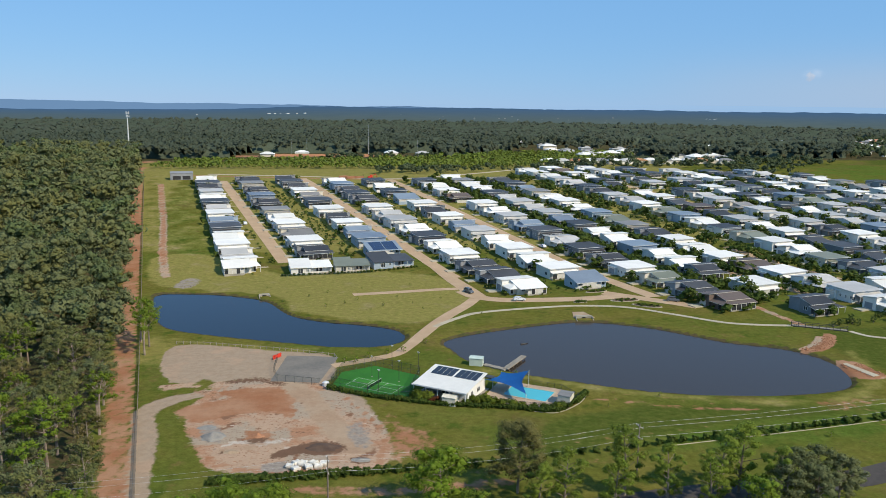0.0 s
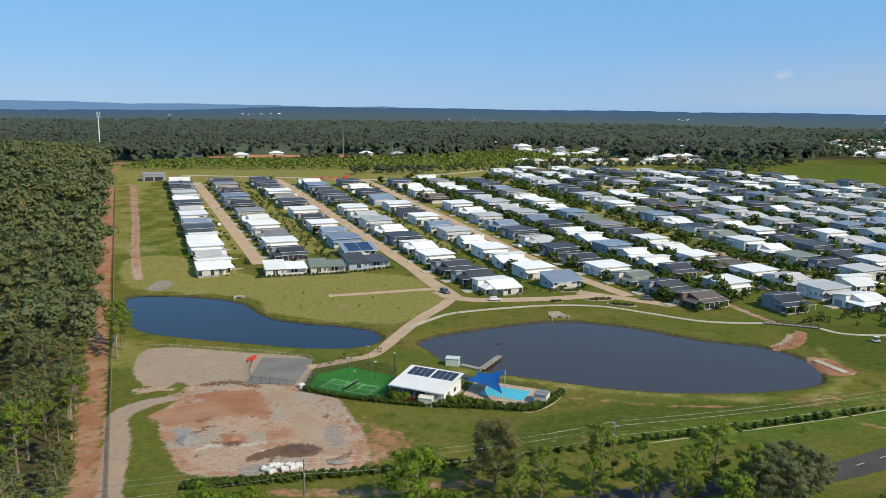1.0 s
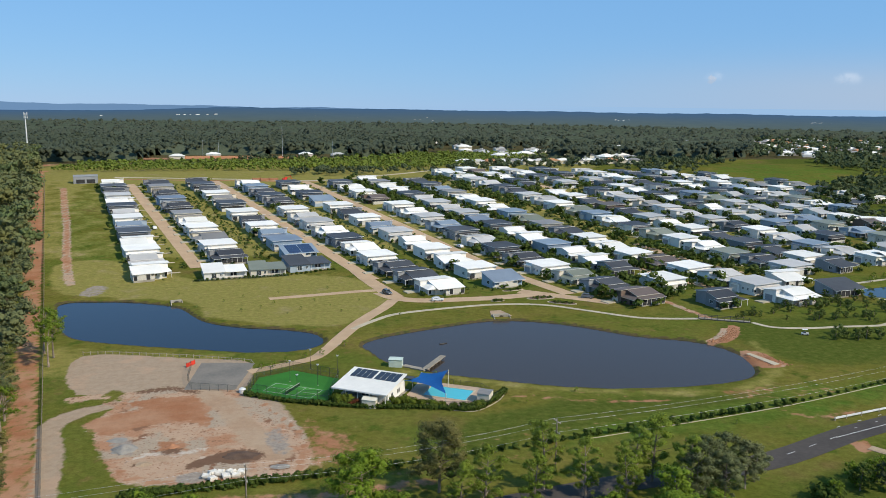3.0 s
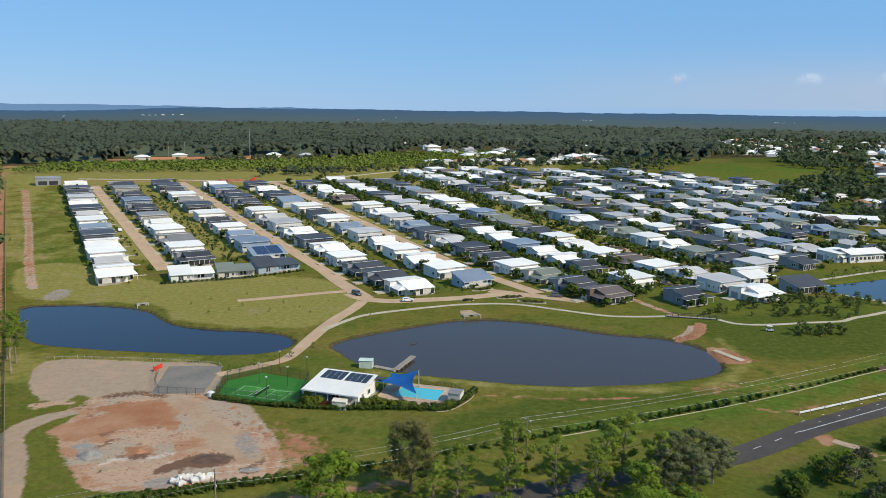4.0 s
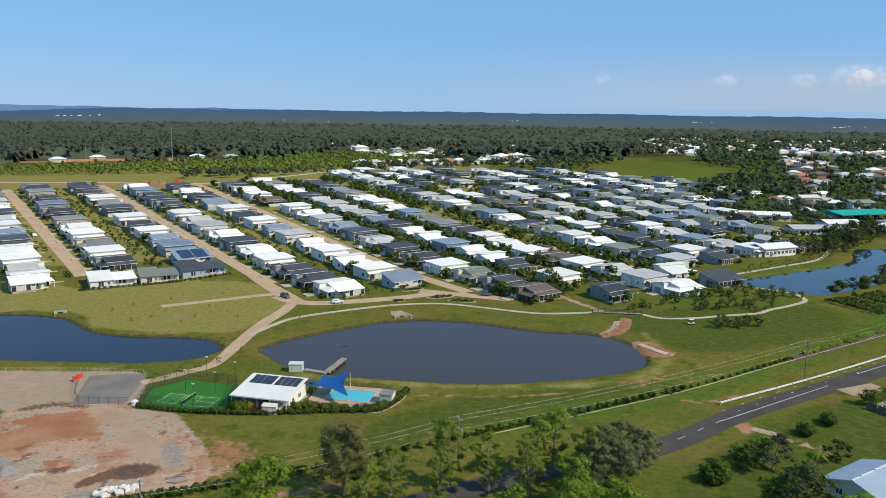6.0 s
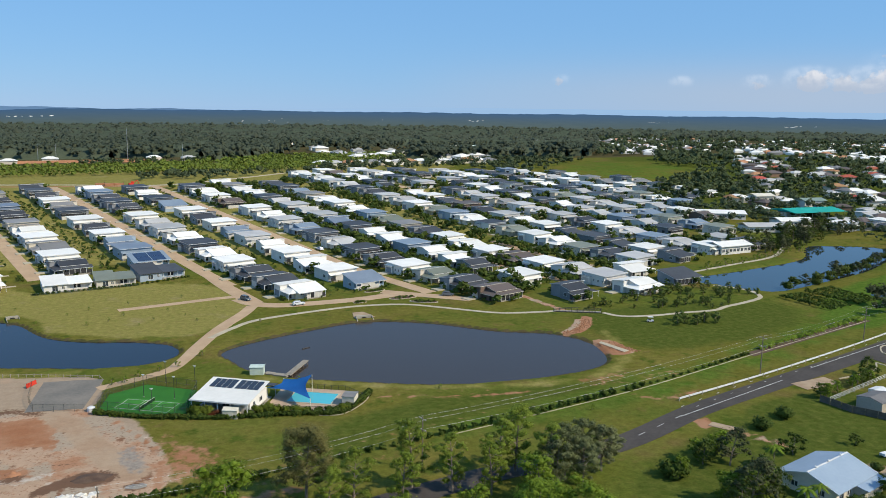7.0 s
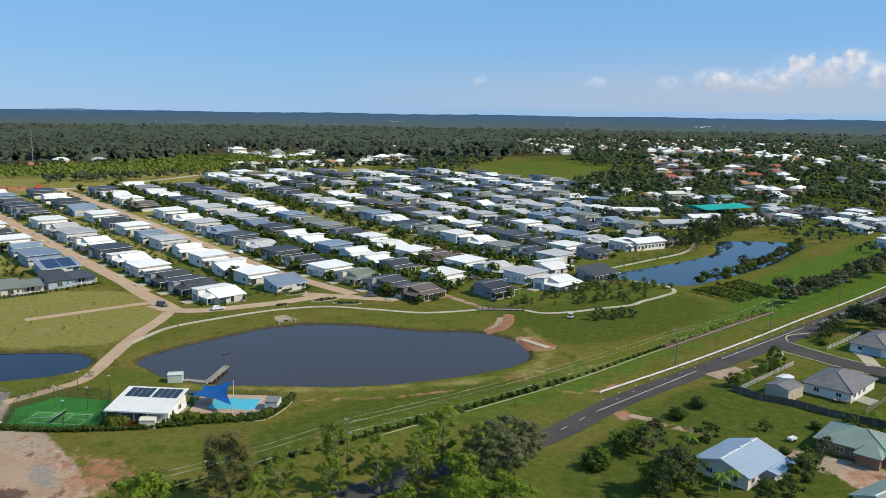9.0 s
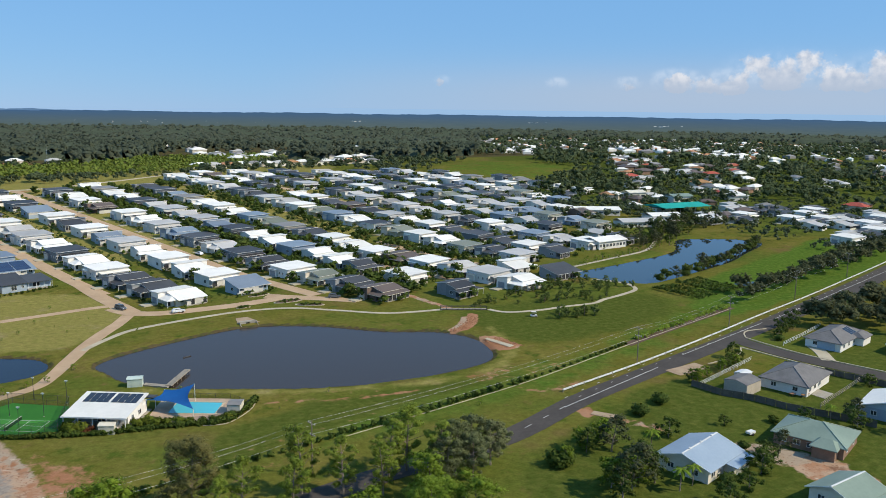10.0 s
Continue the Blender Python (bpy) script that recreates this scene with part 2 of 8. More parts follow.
ROCK = material("tan_rock", (0.36, 0.175, 0.092), (0.25, 0.115, 0.062), 1.2, 0.9, bump=0.05)
CONCRETE = material("old_concrete", (0.38, 0.35, 0.29), (0.27, 0.245, 0.20), 2.5, 0.9)
GUM = foliage("gum_leaves", (0.151, 0.166, 0.054), (0.211, 0.213, 0.074), (0.146, 0.157, 0.056), 0.05)
GUM_GREEN = foliage("green_leaves", (0.140, 0.225, 0.020), (0.195, 0.270, 0.032), (0.150, 0.205, 0.024))
GUM_BROWN = foliage("bronze_leaves", (0.195, 0.172, 0.062), (0.235, 0.196, 0.078), (0.170, 0.162, 0.056), thin=0.4)
PINE = foliage("wispy_leaves", (0.200, 0.275, 0.038), (0.258, 0.322, 0.050), (0.196, 0.256, 0.040), thin=0.42)
GREY_GUM = foliage("grey_green_leaves", (0.175, 0.198, 0.092), (0.225, 0.242, 0.114), (0.165, 0.188, 0.082), thin=0.42)
SHRUB = foliage("shrub_leaves", (0.062, 0.098, 0.018), (0.098, 0.135, 0.026), (0.070, 0.104, 0.020))
# distance haze is put into these greens: paler and greyer than near leaves
FAR_LEAF = foliage("hazed_distant_woods", (0.078, 0.100, 0.063), (0.093, 0.112, 0.073), (0.100, 0.118, 0.082), 0.01)
CROP = foliage("plantation_leaves", (0.150, 0.205, 0.034), (0.200, 0.245, 0.048), (0.17, 0.22, 0.040))
# same haze-greyed tone as the far leaves
CANOPY = material("hazed_leafy_canopy", (0.082, 0.099, 0.066), (0.056, 0.070, 0.047), 22, 1.0, bump=0.8, spec=0.0)
HILL_LEAF = foliage("bushland_leaves", (0.162, 0.181, 0.072), (0.218, 0.230, 0.096), (0.162, 0.181, 0.081), 0.03)
TOWN_LEAF = foliage("town_tree_leaves", (0.070, 0.098, 0.042), (0.105, 0.132, 0.056), (0.090, 0.116, 0.060), 0.02)
SANDY = material("sandy_gravel", (0.40, 0.30, 0.20), (0.31, 0.22, 0.145), 2.5, 0.95, bump=0.03)
OLIVE_LEAF = foliage("olive_bushland_leaves", (0.190, 0.188, 0.058), (0.241, 0.233, 0.081), (0.174, 0.179, 0.065), 0.03)
DEEP_LEAF = foliage("deep_green_bushland_leaves", (0.118, 0.155, 0.058), (0.168, 0.204, 0.078), (0.134, 0.166, 0.069), 0.03)
GARDEN_LEAF = foliage("garden_tree_leaves", (0.068, 0.100, 0.020), (0.105, 0.138, 0.030), (0.078, 0.108, 0.024))
DULL_LEAF = foliage("dull_grey_green_leaves", (0.082, 0.094, 0.044), (0.115, 0.124, 0.058), (0.085, 0.098, 0.046), 0.04)
PARK_LEAF = foliage("park_tree_leaves", (0.098, 0.138, 0.034), (0.135, 0.175, 0.046), (0.105, 0.142, 0.036))
DARK_WOOD = material("dark_weathered_timber", (0.15, 0.128, 0.105), (0.10, 0.085, 0.070), 1.5, 0.9)
BROWN_WALL = material("brown_cladding", (0.20, 0.145, 0.118), (0.155, 0.112, 0.092), 4, 0.8, vary=0.1)

# ---- plan: the streets run along AV, the lots face them along AU ----
AU, AV = Vector((0.923, 0.385)), Vector((-0.385, 0.923))
STREET_TURN = math.degrees(math.atan2(AU.y, AU.x))


def lot(a, b):
    return a * AU.x + b * AV.x, a * AU.y + b * AV.y


def step01(lo, hi, v):
    t = np.clip((v - lo) / (hi - lo), 0, 1)
    return t * t * (3 - 2 * t)


def smooth_line(points, n=8, closed=False):
    """A Catmull-Rom curve through plan points."""
    p = [np.array(q, float) for q in points]
    k, out = len(p), []
    for i in range(k if closed else k - 1):
        a, b, c, d = (p[(i + j) % k] if closed else p[min(max(i + j, 0), k - 1)] for j in (-1, 0, 1, 2))
        for s in range(n):
            t = s / n
            out.append(0.5 * (2 * b + (c - a) * t + (2 * a - 5 * b + 4 * c - d) * t * t + (3 * b - a - 3 * c + d) * t ** 3))
    if not closed:
        out.append(p[-1])
    return np.array(out)


def signed(poly, x, y):
    """Metres outside (+) or inside (-) a closed plan outline."""
    best, inside = np.full(x.shape, 1e9), np.zeros(x.shape, bool)
    for (ax, ay), (bx, by) in zip(poly, np.roll(poly, -1, axis=0)):
        dx, dy = bx - ax, by - ay
        t = np.clip(((x - ax) * dx + (y - ay) * dy) / (dx * dx + dy * dy + 1e-9), 0, 1)
        best = np.minimum(best, np.hypot(x - ax - t * dx, y - ay - t * dy))
        cross = (ay > y) != (by > y)
        inside ^= cross & (x < dx * (y - ay) / (dy if abs(dy) > 1e-9 else 1e-9) + ax)
    return np.where(inside, -best, best)


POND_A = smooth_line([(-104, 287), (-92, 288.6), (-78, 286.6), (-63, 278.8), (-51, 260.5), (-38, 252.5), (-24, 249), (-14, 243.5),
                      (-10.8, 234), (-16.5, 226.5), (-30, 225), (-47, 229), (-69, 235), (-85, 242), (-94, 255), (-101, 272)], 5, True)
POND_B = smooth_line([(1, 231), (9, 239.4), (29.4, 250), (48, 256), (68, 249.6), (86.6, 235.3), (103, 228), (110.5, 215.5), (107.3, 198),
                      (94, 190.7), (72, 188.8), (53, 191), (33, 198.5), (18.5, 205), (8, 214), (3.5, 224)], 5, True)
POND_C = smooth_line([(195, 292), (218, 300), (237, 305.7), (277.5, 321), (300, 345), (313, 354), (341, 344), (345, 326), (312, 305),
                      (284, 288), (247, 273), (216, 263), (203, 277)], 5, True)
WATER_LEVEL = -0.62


def lie(x, y):
    """The lie of the land, without the ponds."""
    x, y = np.asarray(x, float), np.asarray(y, float)
    u, r = -0.2 * x + 0.98 * y, np.hypot(x, y)
    z = np.where(u < 300, 0, np.where(u < 340, 0.065 * (u - 300) ** 2 / 80, 0.065 * (u - 320)))
    z = np.where(u > 540, 14.3 + 3.9 * (1 - np.exp(-np.maximum(u - 540, 0) / 60)), z)
    return z - 10 * step01(1000, 1700, r) + 38 * step01(2000, 4800, r)


def height(x, y):
    return float(lie(x, y))


def spaced(marks):
    """Grid lines: (start, end, step) stretches end to end."""
    out = []
    for lo, hi, st in marks:
        out += list(np.arange(lo, hi - 1e-6, (hi - lo) / max(1, round((hi - lo) / st))))
    return np.array(out + [marks[-1][1]])


def grid_mesh(name, xs, ys, z_of):
    X, Y = np.meshgrid(xs, ys)
    Z = z_of(X, Y)
    nx, ny = len(xs), len(ys)
    i = (np.arange(ny - 1)[:, None] * nx + np.arange(nx - 1)[None]).ravel()
    me = bpy.data.meshes.new(name)
    me.from_pydata(np.stack([X.ravel(), Y.ravel(), Z.ravel()], 1).tolist(), [], np.stack([i, i + 1, i + nx + 1, i + nx], 1).tolist())
    me.polygons.foreach_set("use_smooth", [True] * len(me.polygons))
    return me, X.ravel(), Y.ravel()


gx = spaced([(-6000, -1500, 500), (-1500, -500, 60), (-500, -240, 15), (-240, -150, 2.6), (-150, 175, 1.8), (175, 380, 5), (380, 1500, 50), (1500, 6000, 500)])
gy = spaced([(-6000, -200, 700), (-200, 90, 30), (90, 330, 1.8), (330, 590, 2.6), (590, 620, 6), (620, 1500, 30), (1500, 2000, 100), (2000, 6000, 200)])


def ground_z(X, Y):
    z = lie(X, Y)
    near = (Y > 150) & (Y < 400) & (X > -140) & (X < 380)
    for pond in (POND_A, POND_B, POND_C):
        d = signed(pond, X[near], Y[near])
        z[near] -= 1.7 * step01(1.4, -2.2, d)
    z -= 45 * step01(2150, 2600, np.hypot(X, Y))
    rough = step01(2500, 4500, np.hypot(X, Y))
    z += rough * (5 * np.sin(X / 410 + 1) * np.cos(Y / 530) + 2 * np.sin(X / 170 + Y / 260))
    return z


ground_me, GX, GY = grid_mesh("ground", gx, gy, ground_z)
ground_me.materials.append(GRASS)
tagged(new("ground", ground_me), "mown grass land with bare red soil and dry patches", "ground", kind="structure")

FENCE_TOP, FENCE_END = (-222, 595), (-52, 126)      # the estate's long side fence


def beside_fence(x, y):
    """Metres to the right of the side fence line."""
    dx, dy = FENCE_END[0] - FENCE_TOP[0], FENCE_END[1] - FENCE_TOP[1]
    return -((x - FENCE_TOP[0]) * dy - (y - FENCE_TOP[1]) * dx) / math.hypot(dx, dy)


def soil_layer(name, values):
    ground_me.attributes.new(name, "FLOAT", "POINT").data.foreach_set("value", np.clip(values, 0, 1).astype(np.float32))


def patch(points, soft=2.0, closed_n=4):
    d = signed(smooth_line(points, closed_n, True), GX, GY)
    return step01(soft, -soft, d)


def streak(points, width, soft=1.5):
    """A worn line on the ground."""
    line = smooth_line(points, 6)
    best = np.full(GX.shape, 1e9)
    for (ax, ay), (bx, by) in zip(line[:-1], line[1:]):
        dx, dy = bx - ax, by - ay
        t = np.clip(((GX - ax) * dx + (GY - ay) * dy) / (dx * dx + dy * dy + 1e-9), 0, 1)
        best = np.minimum(best, np.hypot(GX - ax - t * dx, GY - ay - t * dy))
    return step01(width / 2 + soft, width / 2 - soft, best)


side = beside_fence(GX, GY)
GR = np.hypot(GX, GY)
along_u = -0.2 * GX + 0.98 * GY
LOT_NORTH = [(-77, 223), (-46.6, 219), (-30, 214.5), (-29, 193), (-43, 197), (-67.8, 192)]
LOT_SOUTH = [(-58, 178), (-49.9, 190), (-30.5, 194), (-20, 180), (-12.5, 167), (-11, 146), (-41, 143), (-49, 152), (-56, 166)]
SOIL = np.maximum.reduce([
    patch(LOT_SOUTH, 2.5), 0.9 * patch([(-70, 190), (-40, 196), (-28, 192), (-35, 183), (-60, 184)], 3),
    streak([(-187, 530), (-165, 468), (-146, 415), (-127, 358), (-117, 330), (-110, 312)], 3.6, 1.8),
    streak([(118.5, 239), (113.5, 231.5), (107.5, 226)], 3.4, 1.0), patch([(110.5, 213.5), (114.5, 216), (119.5, 204), (113, 201)], 1.0),
    0.75 * streak([(33, 186), (55, 180), (75, 178)], 2.5, 2), 0.7 * streak([(100, 168), (108, 166), (118, 169)], 3, 2),
    0.8 * streak([(110, 145), (113.5, 139), (117, 133)], 2.4, 1.5), streak([(112, 281), (115, 268), (119, 252)], 2.6, 1.2),
    0.8 * patch([(125, 122), (132, 118), (140, 104), (128, 106)], 2), 0.5 * patch([(96, 178), (112, 184), (125, 190), (118, 178)], 4),
    0.5 * streak([(-10, 149), (20, 156), (60, 168)], 3, 3), 0.62 * streak([(3, 145), (13, 144), (23, 145.7), (31, 150)], 3, 3),
    0.6 * streak([(46, 187.4), (56, 185.6), (67, 181.8), (83, 184.3), (97, 182.7)], 2, 3), 0.55 * streak([(81, 169.7), (90, 170), (103, 172), (110.5, 176)], 3, 4),
    0.9 * patch([(103.6, 151.6), (108.2, 152.9), (108.5, 148.7), (105, 146.8)], 0.6), 0.9 * patch([(129, 111), (135.5, 109.6), (139, 97), (132, 96), (127, 102)], 2),
    0.8 * streak([(105, 145.5), (111, 139.6), (115, 135)], 1.6, 1.2), 0.8 * streak([(124, 122), (127, 118)], 2, 1)])
RIM = np.zeros_like(GX)
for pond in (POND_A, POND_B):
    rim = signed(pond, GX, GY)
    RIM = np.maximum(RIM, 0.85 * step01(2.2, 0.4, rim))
REGROWTH = np.maximum(patch([(-61.7, 193.5), (-58.5, 195), (-56, 187.4), (-58, 186.6)], 2), patch([(-66, 187), (-61, 189), (-60, 185.5), (-64, 183)], 2))
SOIL = np.maximum(SOIL, 0.55 * patch([(90, 185), (101, 187.5), (109, 190), (105, 181), (93, 177)], 4)) * (1 - 0.8 * REGROWTH)
WORN = SOIL * (GX > 0) * (GY < 196) * (GY > 140)        # scuffed turf rather than open soil
SOIL = SOIL - WORN
soil_layer("soil", SOIL)
soil_layer("stone", np.maximum.reduce([0.72 * patch([(-53, 165), (-48.7, 166), (-45.7, 161), (-45.6, 156), (-49, 157)], 2), 0.66 * patch([(-21, 165), (-16, 168), (-13.6, 156), (-17.3, 154)], 2.5),
    0.85 * patch([(-35, 146.4), (-29, 148), (-28.6, 144), (-33.5, 143)], 1.5), 0.6 * patch([(-103, 297), (-101.5, 310), (-94.5, 308.8), (-95, 294)], 1.0)]))
soil_layer("rubble", np.maximum.reduce([0.75 * streak([(-44.2, 155.2), (-41.9, 157), (-37, 156), (-32, 158.4)], 2.2, 1.6), 0.6 * streak([(-60, 171), (-50, 160), (-44, 150)], 1.0, 1.5)]))
soil_layer("mould", np.maximum.reduce([0.68 * streak([(-53, 193), (-46.6, 194.9), (-40, 192)], 4.5, 2.5), 0.9 * streak([(-46.5, 152.5), (-44.5, 152.5), (-42.9, 149)], 1.0, 1.0),
    0.8 * streak([(-31.5, 162.8), (-28.4, 162.5)], 1.2, 1.0), 0.85 * streak([(-32.4, 150.5), (-30.5, 152.4), (-27.5, 155)], 3.6, 1.5), 0.95 * patch([(-29.5, 153), (-27, 157.4), (-21, 157), (-18.6, 153.6), (-22, 151.2), (-27, 151)], 2.2), 0.8 * patch([(-18, 150.4), (-14, 150.6), (-13.4, 147.6), (-17, 147.2)], 1.5), 0.75 * patch([(-41, 158.5), (-36.5, 159.5), (-36, 156.6), (-40, 156)], 1.5)]))
soil_layer("redsoil", np.maximum.reduce([0.85 * WORN, 0.66 * streak([(-26, 136.2), (-8, 136.0), (6, 138.6), (13, 140)], 4.5, 3), 0.58 * patch([(-12, 166), (-6, 168), (0, 160), (-2, 150), (-11, 149)], 5),
    step01(0.5, -1.5, side) * step01(-9.5 - 5 * step01(260, 420, GY), -6, side) * (GR < 760) * (0.62 + 0.3 * step01(300, 360, GY)),
    0.75 * patch([(-55, 186), (-38, 190), (-29, 183), (-42, 178)], 2),
    0.78 * patch([(-61, 174), (-52, 180.5), (-37, 183), (-32, 169), (-39, 173), (-47, 171), (-54, 166)], 2), 0.7 * streak([(-46, 149), (-39, 144.4), (-29, 143.2), (-23.7, 145)], 3, 2),
    0.75 * patch([(-42, 163), (-36, 162), (-35, 157), (-41, 158)], 1.5), streak([(122.3, 242), (118.3, 234), (112.3, 227.3), (107.3, 225.4)], 3.6, 1.0), patch([(111, 215.5), (117.6, 214.4), (117.2, 202), (110.4, 202)], 1.0),
    0.8 * streak([(-24, 184.5), (-15.5, 170), (-12.6, 161), (-11.6, 146)], 1.6, 1.5), 0.5 * patch([(-15, 177), (-7, 169), (-4, 164), (-9, 155)], 4),
    0.95 * streak([(-187, 530), (-165, 468), (-146, 415), (-127, 358), (-117, 330)], 2.4, 1.8),
    0.7 * streak([(-188, 577), (-100, 575), (-30, 574)], 6, 3), 0.85 * patch([(-191, 768), (-49, 796), (-52, 815), (-195, 790)], 5)]))
soil_layer("gravel", np.maximum.reduce([
    patch(LOT_NORTH, 1.6), 0.95 * streak([(-43, 195), (-52, 188), (-62, 182), (-67, 172), (-62, 158), (-57, 140), (-52, 125)], 5.5, 1.8),
    0.9 * patch([(-30, 192), (-20, 186), (-14, 170), (-12, 150), (-17, 155), (-24, 180), (-34, 190)], 3),
    0.1 * REGROWTH]) * (1 - 0.8 * REGROWTH))
soil_layer("track", np.maximum.reduce([0.85 * streak([(-37, 191.6), (-30, 180), (-24, 167), (-16.5, 155)], 7, 3), 0.6 * streak([(-45, 152), (-30, 158), (-20, 168)], 4, 3)]))
soil_layer("litter", np.maximum.reduce([RIM, step01(-6, -14, side) * (GY > -50), step01(690, 760, along_u)]))
HILL = patch([(285, 650), (330, 610), (366, 596), (430, 640), (450, 680), (410, 780), (330, 720)], 12)
STRIP = np.maximum(0.46 * patch([(-180, 545), (-158, 545), (-112, 420), (-95, 335), (-105, 318), (-128, 350), (-158, 440)], 4), 0.36 * patch([(-205, 545), (-190, 540), (-132, 372), (-118, 330), (-124, 320), (-145, 372)], 4))
soil_layer("lush", np.maximum.reduce([0.5 * patch([(40, 150), (110, 163), (200, 203), (205, 228), (120, 192), (40, 172)], 8), 0.75 * patch([(215, 205), (440, 295), (400, 330), (330, 300), (225, 250)], 8), 0.48 * HILL, 0.3 * step01(24, 30, np.degrees(np.arctan2(GX, GY))) * (GR > 520),
    STRIP]))
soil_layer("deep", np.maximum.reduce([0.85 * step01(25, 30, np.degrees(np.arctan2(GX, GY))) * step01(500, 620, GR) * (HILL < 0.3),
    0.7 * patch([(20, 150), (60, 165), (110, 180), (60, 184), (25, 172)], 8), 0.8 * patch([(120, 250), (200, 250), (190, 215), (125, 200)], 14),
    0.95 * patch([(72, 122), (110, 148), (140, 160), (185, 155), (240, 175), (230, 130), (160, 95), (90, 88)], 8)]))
soil_layer("dry", np.maximum.reduce([
    0.95 * patch([(-125, 345), (-95, 345), (-62, 318), (-25, 330), (6, 312), (12, 285), (-5, 252), (-45, 260), (-62, 285), (-110, 300)], 8),
    0.78 * step01(340, 380, along_u) * (1 - HILL) * (1 - 0.9 * STRIP) * step01(34, 28, np.degrees(np.arctan2(GX, GY)) + 14 * (GR > 620)), 0.55 * patch([(-95, 235), (-60, 228), (-30, 220), (-90, 200)], 6),
    0.6 * streak([(10, 205), (40, 192), (72, 184), (98, 186), (115, 200), (120, 225)], 7, 5)]))


def shallow(name, outline, mat, level, label, category):
    """A flat sheet of water inside a plan outline."""
    bm = bmesh.new()
    bm.faces.new([bm.verts.new((x, y, level)) for x, y in outline])
    me = bpy.data.meshes.new(name)
    bm.to_mesh(me)
    bm.free()
    me.materials.append(mat)
    return tagged(new(name, me), label, category, kind="structure")


def swell(outline, d):
    """The outline pushed outwards by d metres."""
    c = np.roll(outline, -1, 0) - np.roll(outline, 1, 0)
    nrm = np.stack([c[:, 1], -c[:, 0]], 1) / (np.hypot(c[:, 0], c[:, 1])[:, None] + 1e-9)
    area = np.sum(outline[:, 0] * np.roll(outline[:, 1], -1) - np.roll(outline[:, 0], -1) * outline[:, 1])
    return outline + nrm * d * (1 if area > 0 else -1)


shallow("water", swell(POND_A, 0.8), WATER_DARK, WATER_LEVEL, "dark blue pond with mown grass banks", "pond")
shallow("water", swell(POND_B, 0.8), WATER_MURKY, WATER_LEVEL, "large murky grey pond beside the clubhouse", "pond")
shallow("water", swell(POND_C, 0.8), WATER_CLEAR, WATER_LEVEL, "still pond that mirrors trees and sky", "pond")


def ribbon(name, points, width, mat, label, category, lift=0.06, smooth=6, kind="structure", depth=0.2, parent=None):
    """A paved strip with real edges that follows the land."""
    line = smooth_line(points, smooth) if smooth else np.array(points, float)
    keep = [line[0]]
    for p, q in zip(line[:-1], line[1:]):
        k = max(1, int(np.hypot(*(q - p)) / 4))
        keep += [p + (q - p) * (s + 1) / k for s in range(k)]
    line = np.array(keep)
    tan = np.gradient(line, axis=0)
    nrm = np.stack([-tan[:, 1], tan[:, 0]], 1) / np.hypot(tan[:, 0], tan[:, 1])[:, None]
    w = np.asarray(width, float) if np.ndim(width) == 0 else np.interp(np.linspace(0, 1, len(line)), np.linspace(0, 1, len(width)), width)
    left, right = line + nrm * (w / 2)[..., None] if w.ndim else line + nrm * w / 2, line - nrm * (w / 2)[..., None] if w.ndim else line - nrm * w / 2
    rings = []
    for a, b in zip(left, right):
        za, zb = height(*a) + lift, height(*b) + lift
        rings.append([(a[0], a[1], za - depth), (a[0], a[1], za), (b[0], b[1], zb), (b[0], b[1], zb - depth)])
    verts = [v for r in rings for v in r]
    faces = []
    for i in range(len(rings) - 1):
        o = i * 4
        for k in range(3):
            faces.append((o + k, o + k + 1, o + k + 5, o + k + 4))
    me = bpy.data.meshes.new(name)
    me.from_pydata(verts, [], [f[::-1] for f in faces])
    me.materials.append(mat)
    ob = new(name, me)
    if parent:
        ob.parent = parent
        return ob
    return tagged(ob, label, category, kind=kind)


# village streets, tan concrete
def street(a0, b0, a1, b1, width=6.0):
    return ribbon("road", [lot(a0, b0), lot((a0 + a1) / 2, (b0 + b1) / 2), lot(a1, b1)], width, TAN_PAVING, "tan concrete village street between house rows", "road")


street(68, 338, 72, 566)
street(128, 292, 127.5, 566)
ribbon("road", [(-1.5, 336), (4.5, 316), (9.5, 301), (13, 288)], [6, 6, 6.5, 8], TAN_PAVING, "tan concrete street mouth at the junction", "road", 0.075)
street(185.5, 237, 186, 545)
street(244, 215, 244, 268, 5.0)
street(279, 236, 279.5, 305, 5.0)
street(342, 244, 342, 545)
street(400, 300, 400, 520)
street(458, 335, 458, 490)
ribbon("road", [(8, 296), (13.5, 287), (22, 283), (35, 283.5), (52, 286), (70, 292)], 6, TAN_PAVING, "tan concrete street along the pond side of the village", "road", 0.07)
ribbon("road", [(62, 296), (74, 288), (85, 281), (92, 276)], 6.0, TAN_PAVING, "tan concrete street ending beside a brown house", "road", 0.08)
ribbon("road", [(-32.5, 288.2), (-15, 293.5), (0, 298.5), (8, 300)], 3.6, TAN_PAVING, "tan concrete stub across the lawn", "driveway", 0.05)
ribbon("path", [(-29, 206.5), (-20, 212), (-12.6, 217.5), (-9, 226), (-5.9, 236), (-1, 251), (3.9, 263), (9, 274), (12.5, 284)],
       [3.2, 3.2, 3.6, 4.2, 4.4, 4.4, 4.2], TAN_PAVING, "tan concrete drive between the two ponds", "path", 0.06)
ribbon("path", [(-2, 246), (5, 256), (13.6, 264.5), (34, 272), (50, 275.5), (66, 274), (80, 265), (93.5, 255.5), (104, 253), (115, 252.5)], 1.9, PALE_PATH,
       "pale concrete footpath curving above the pond", "path", 0.09)
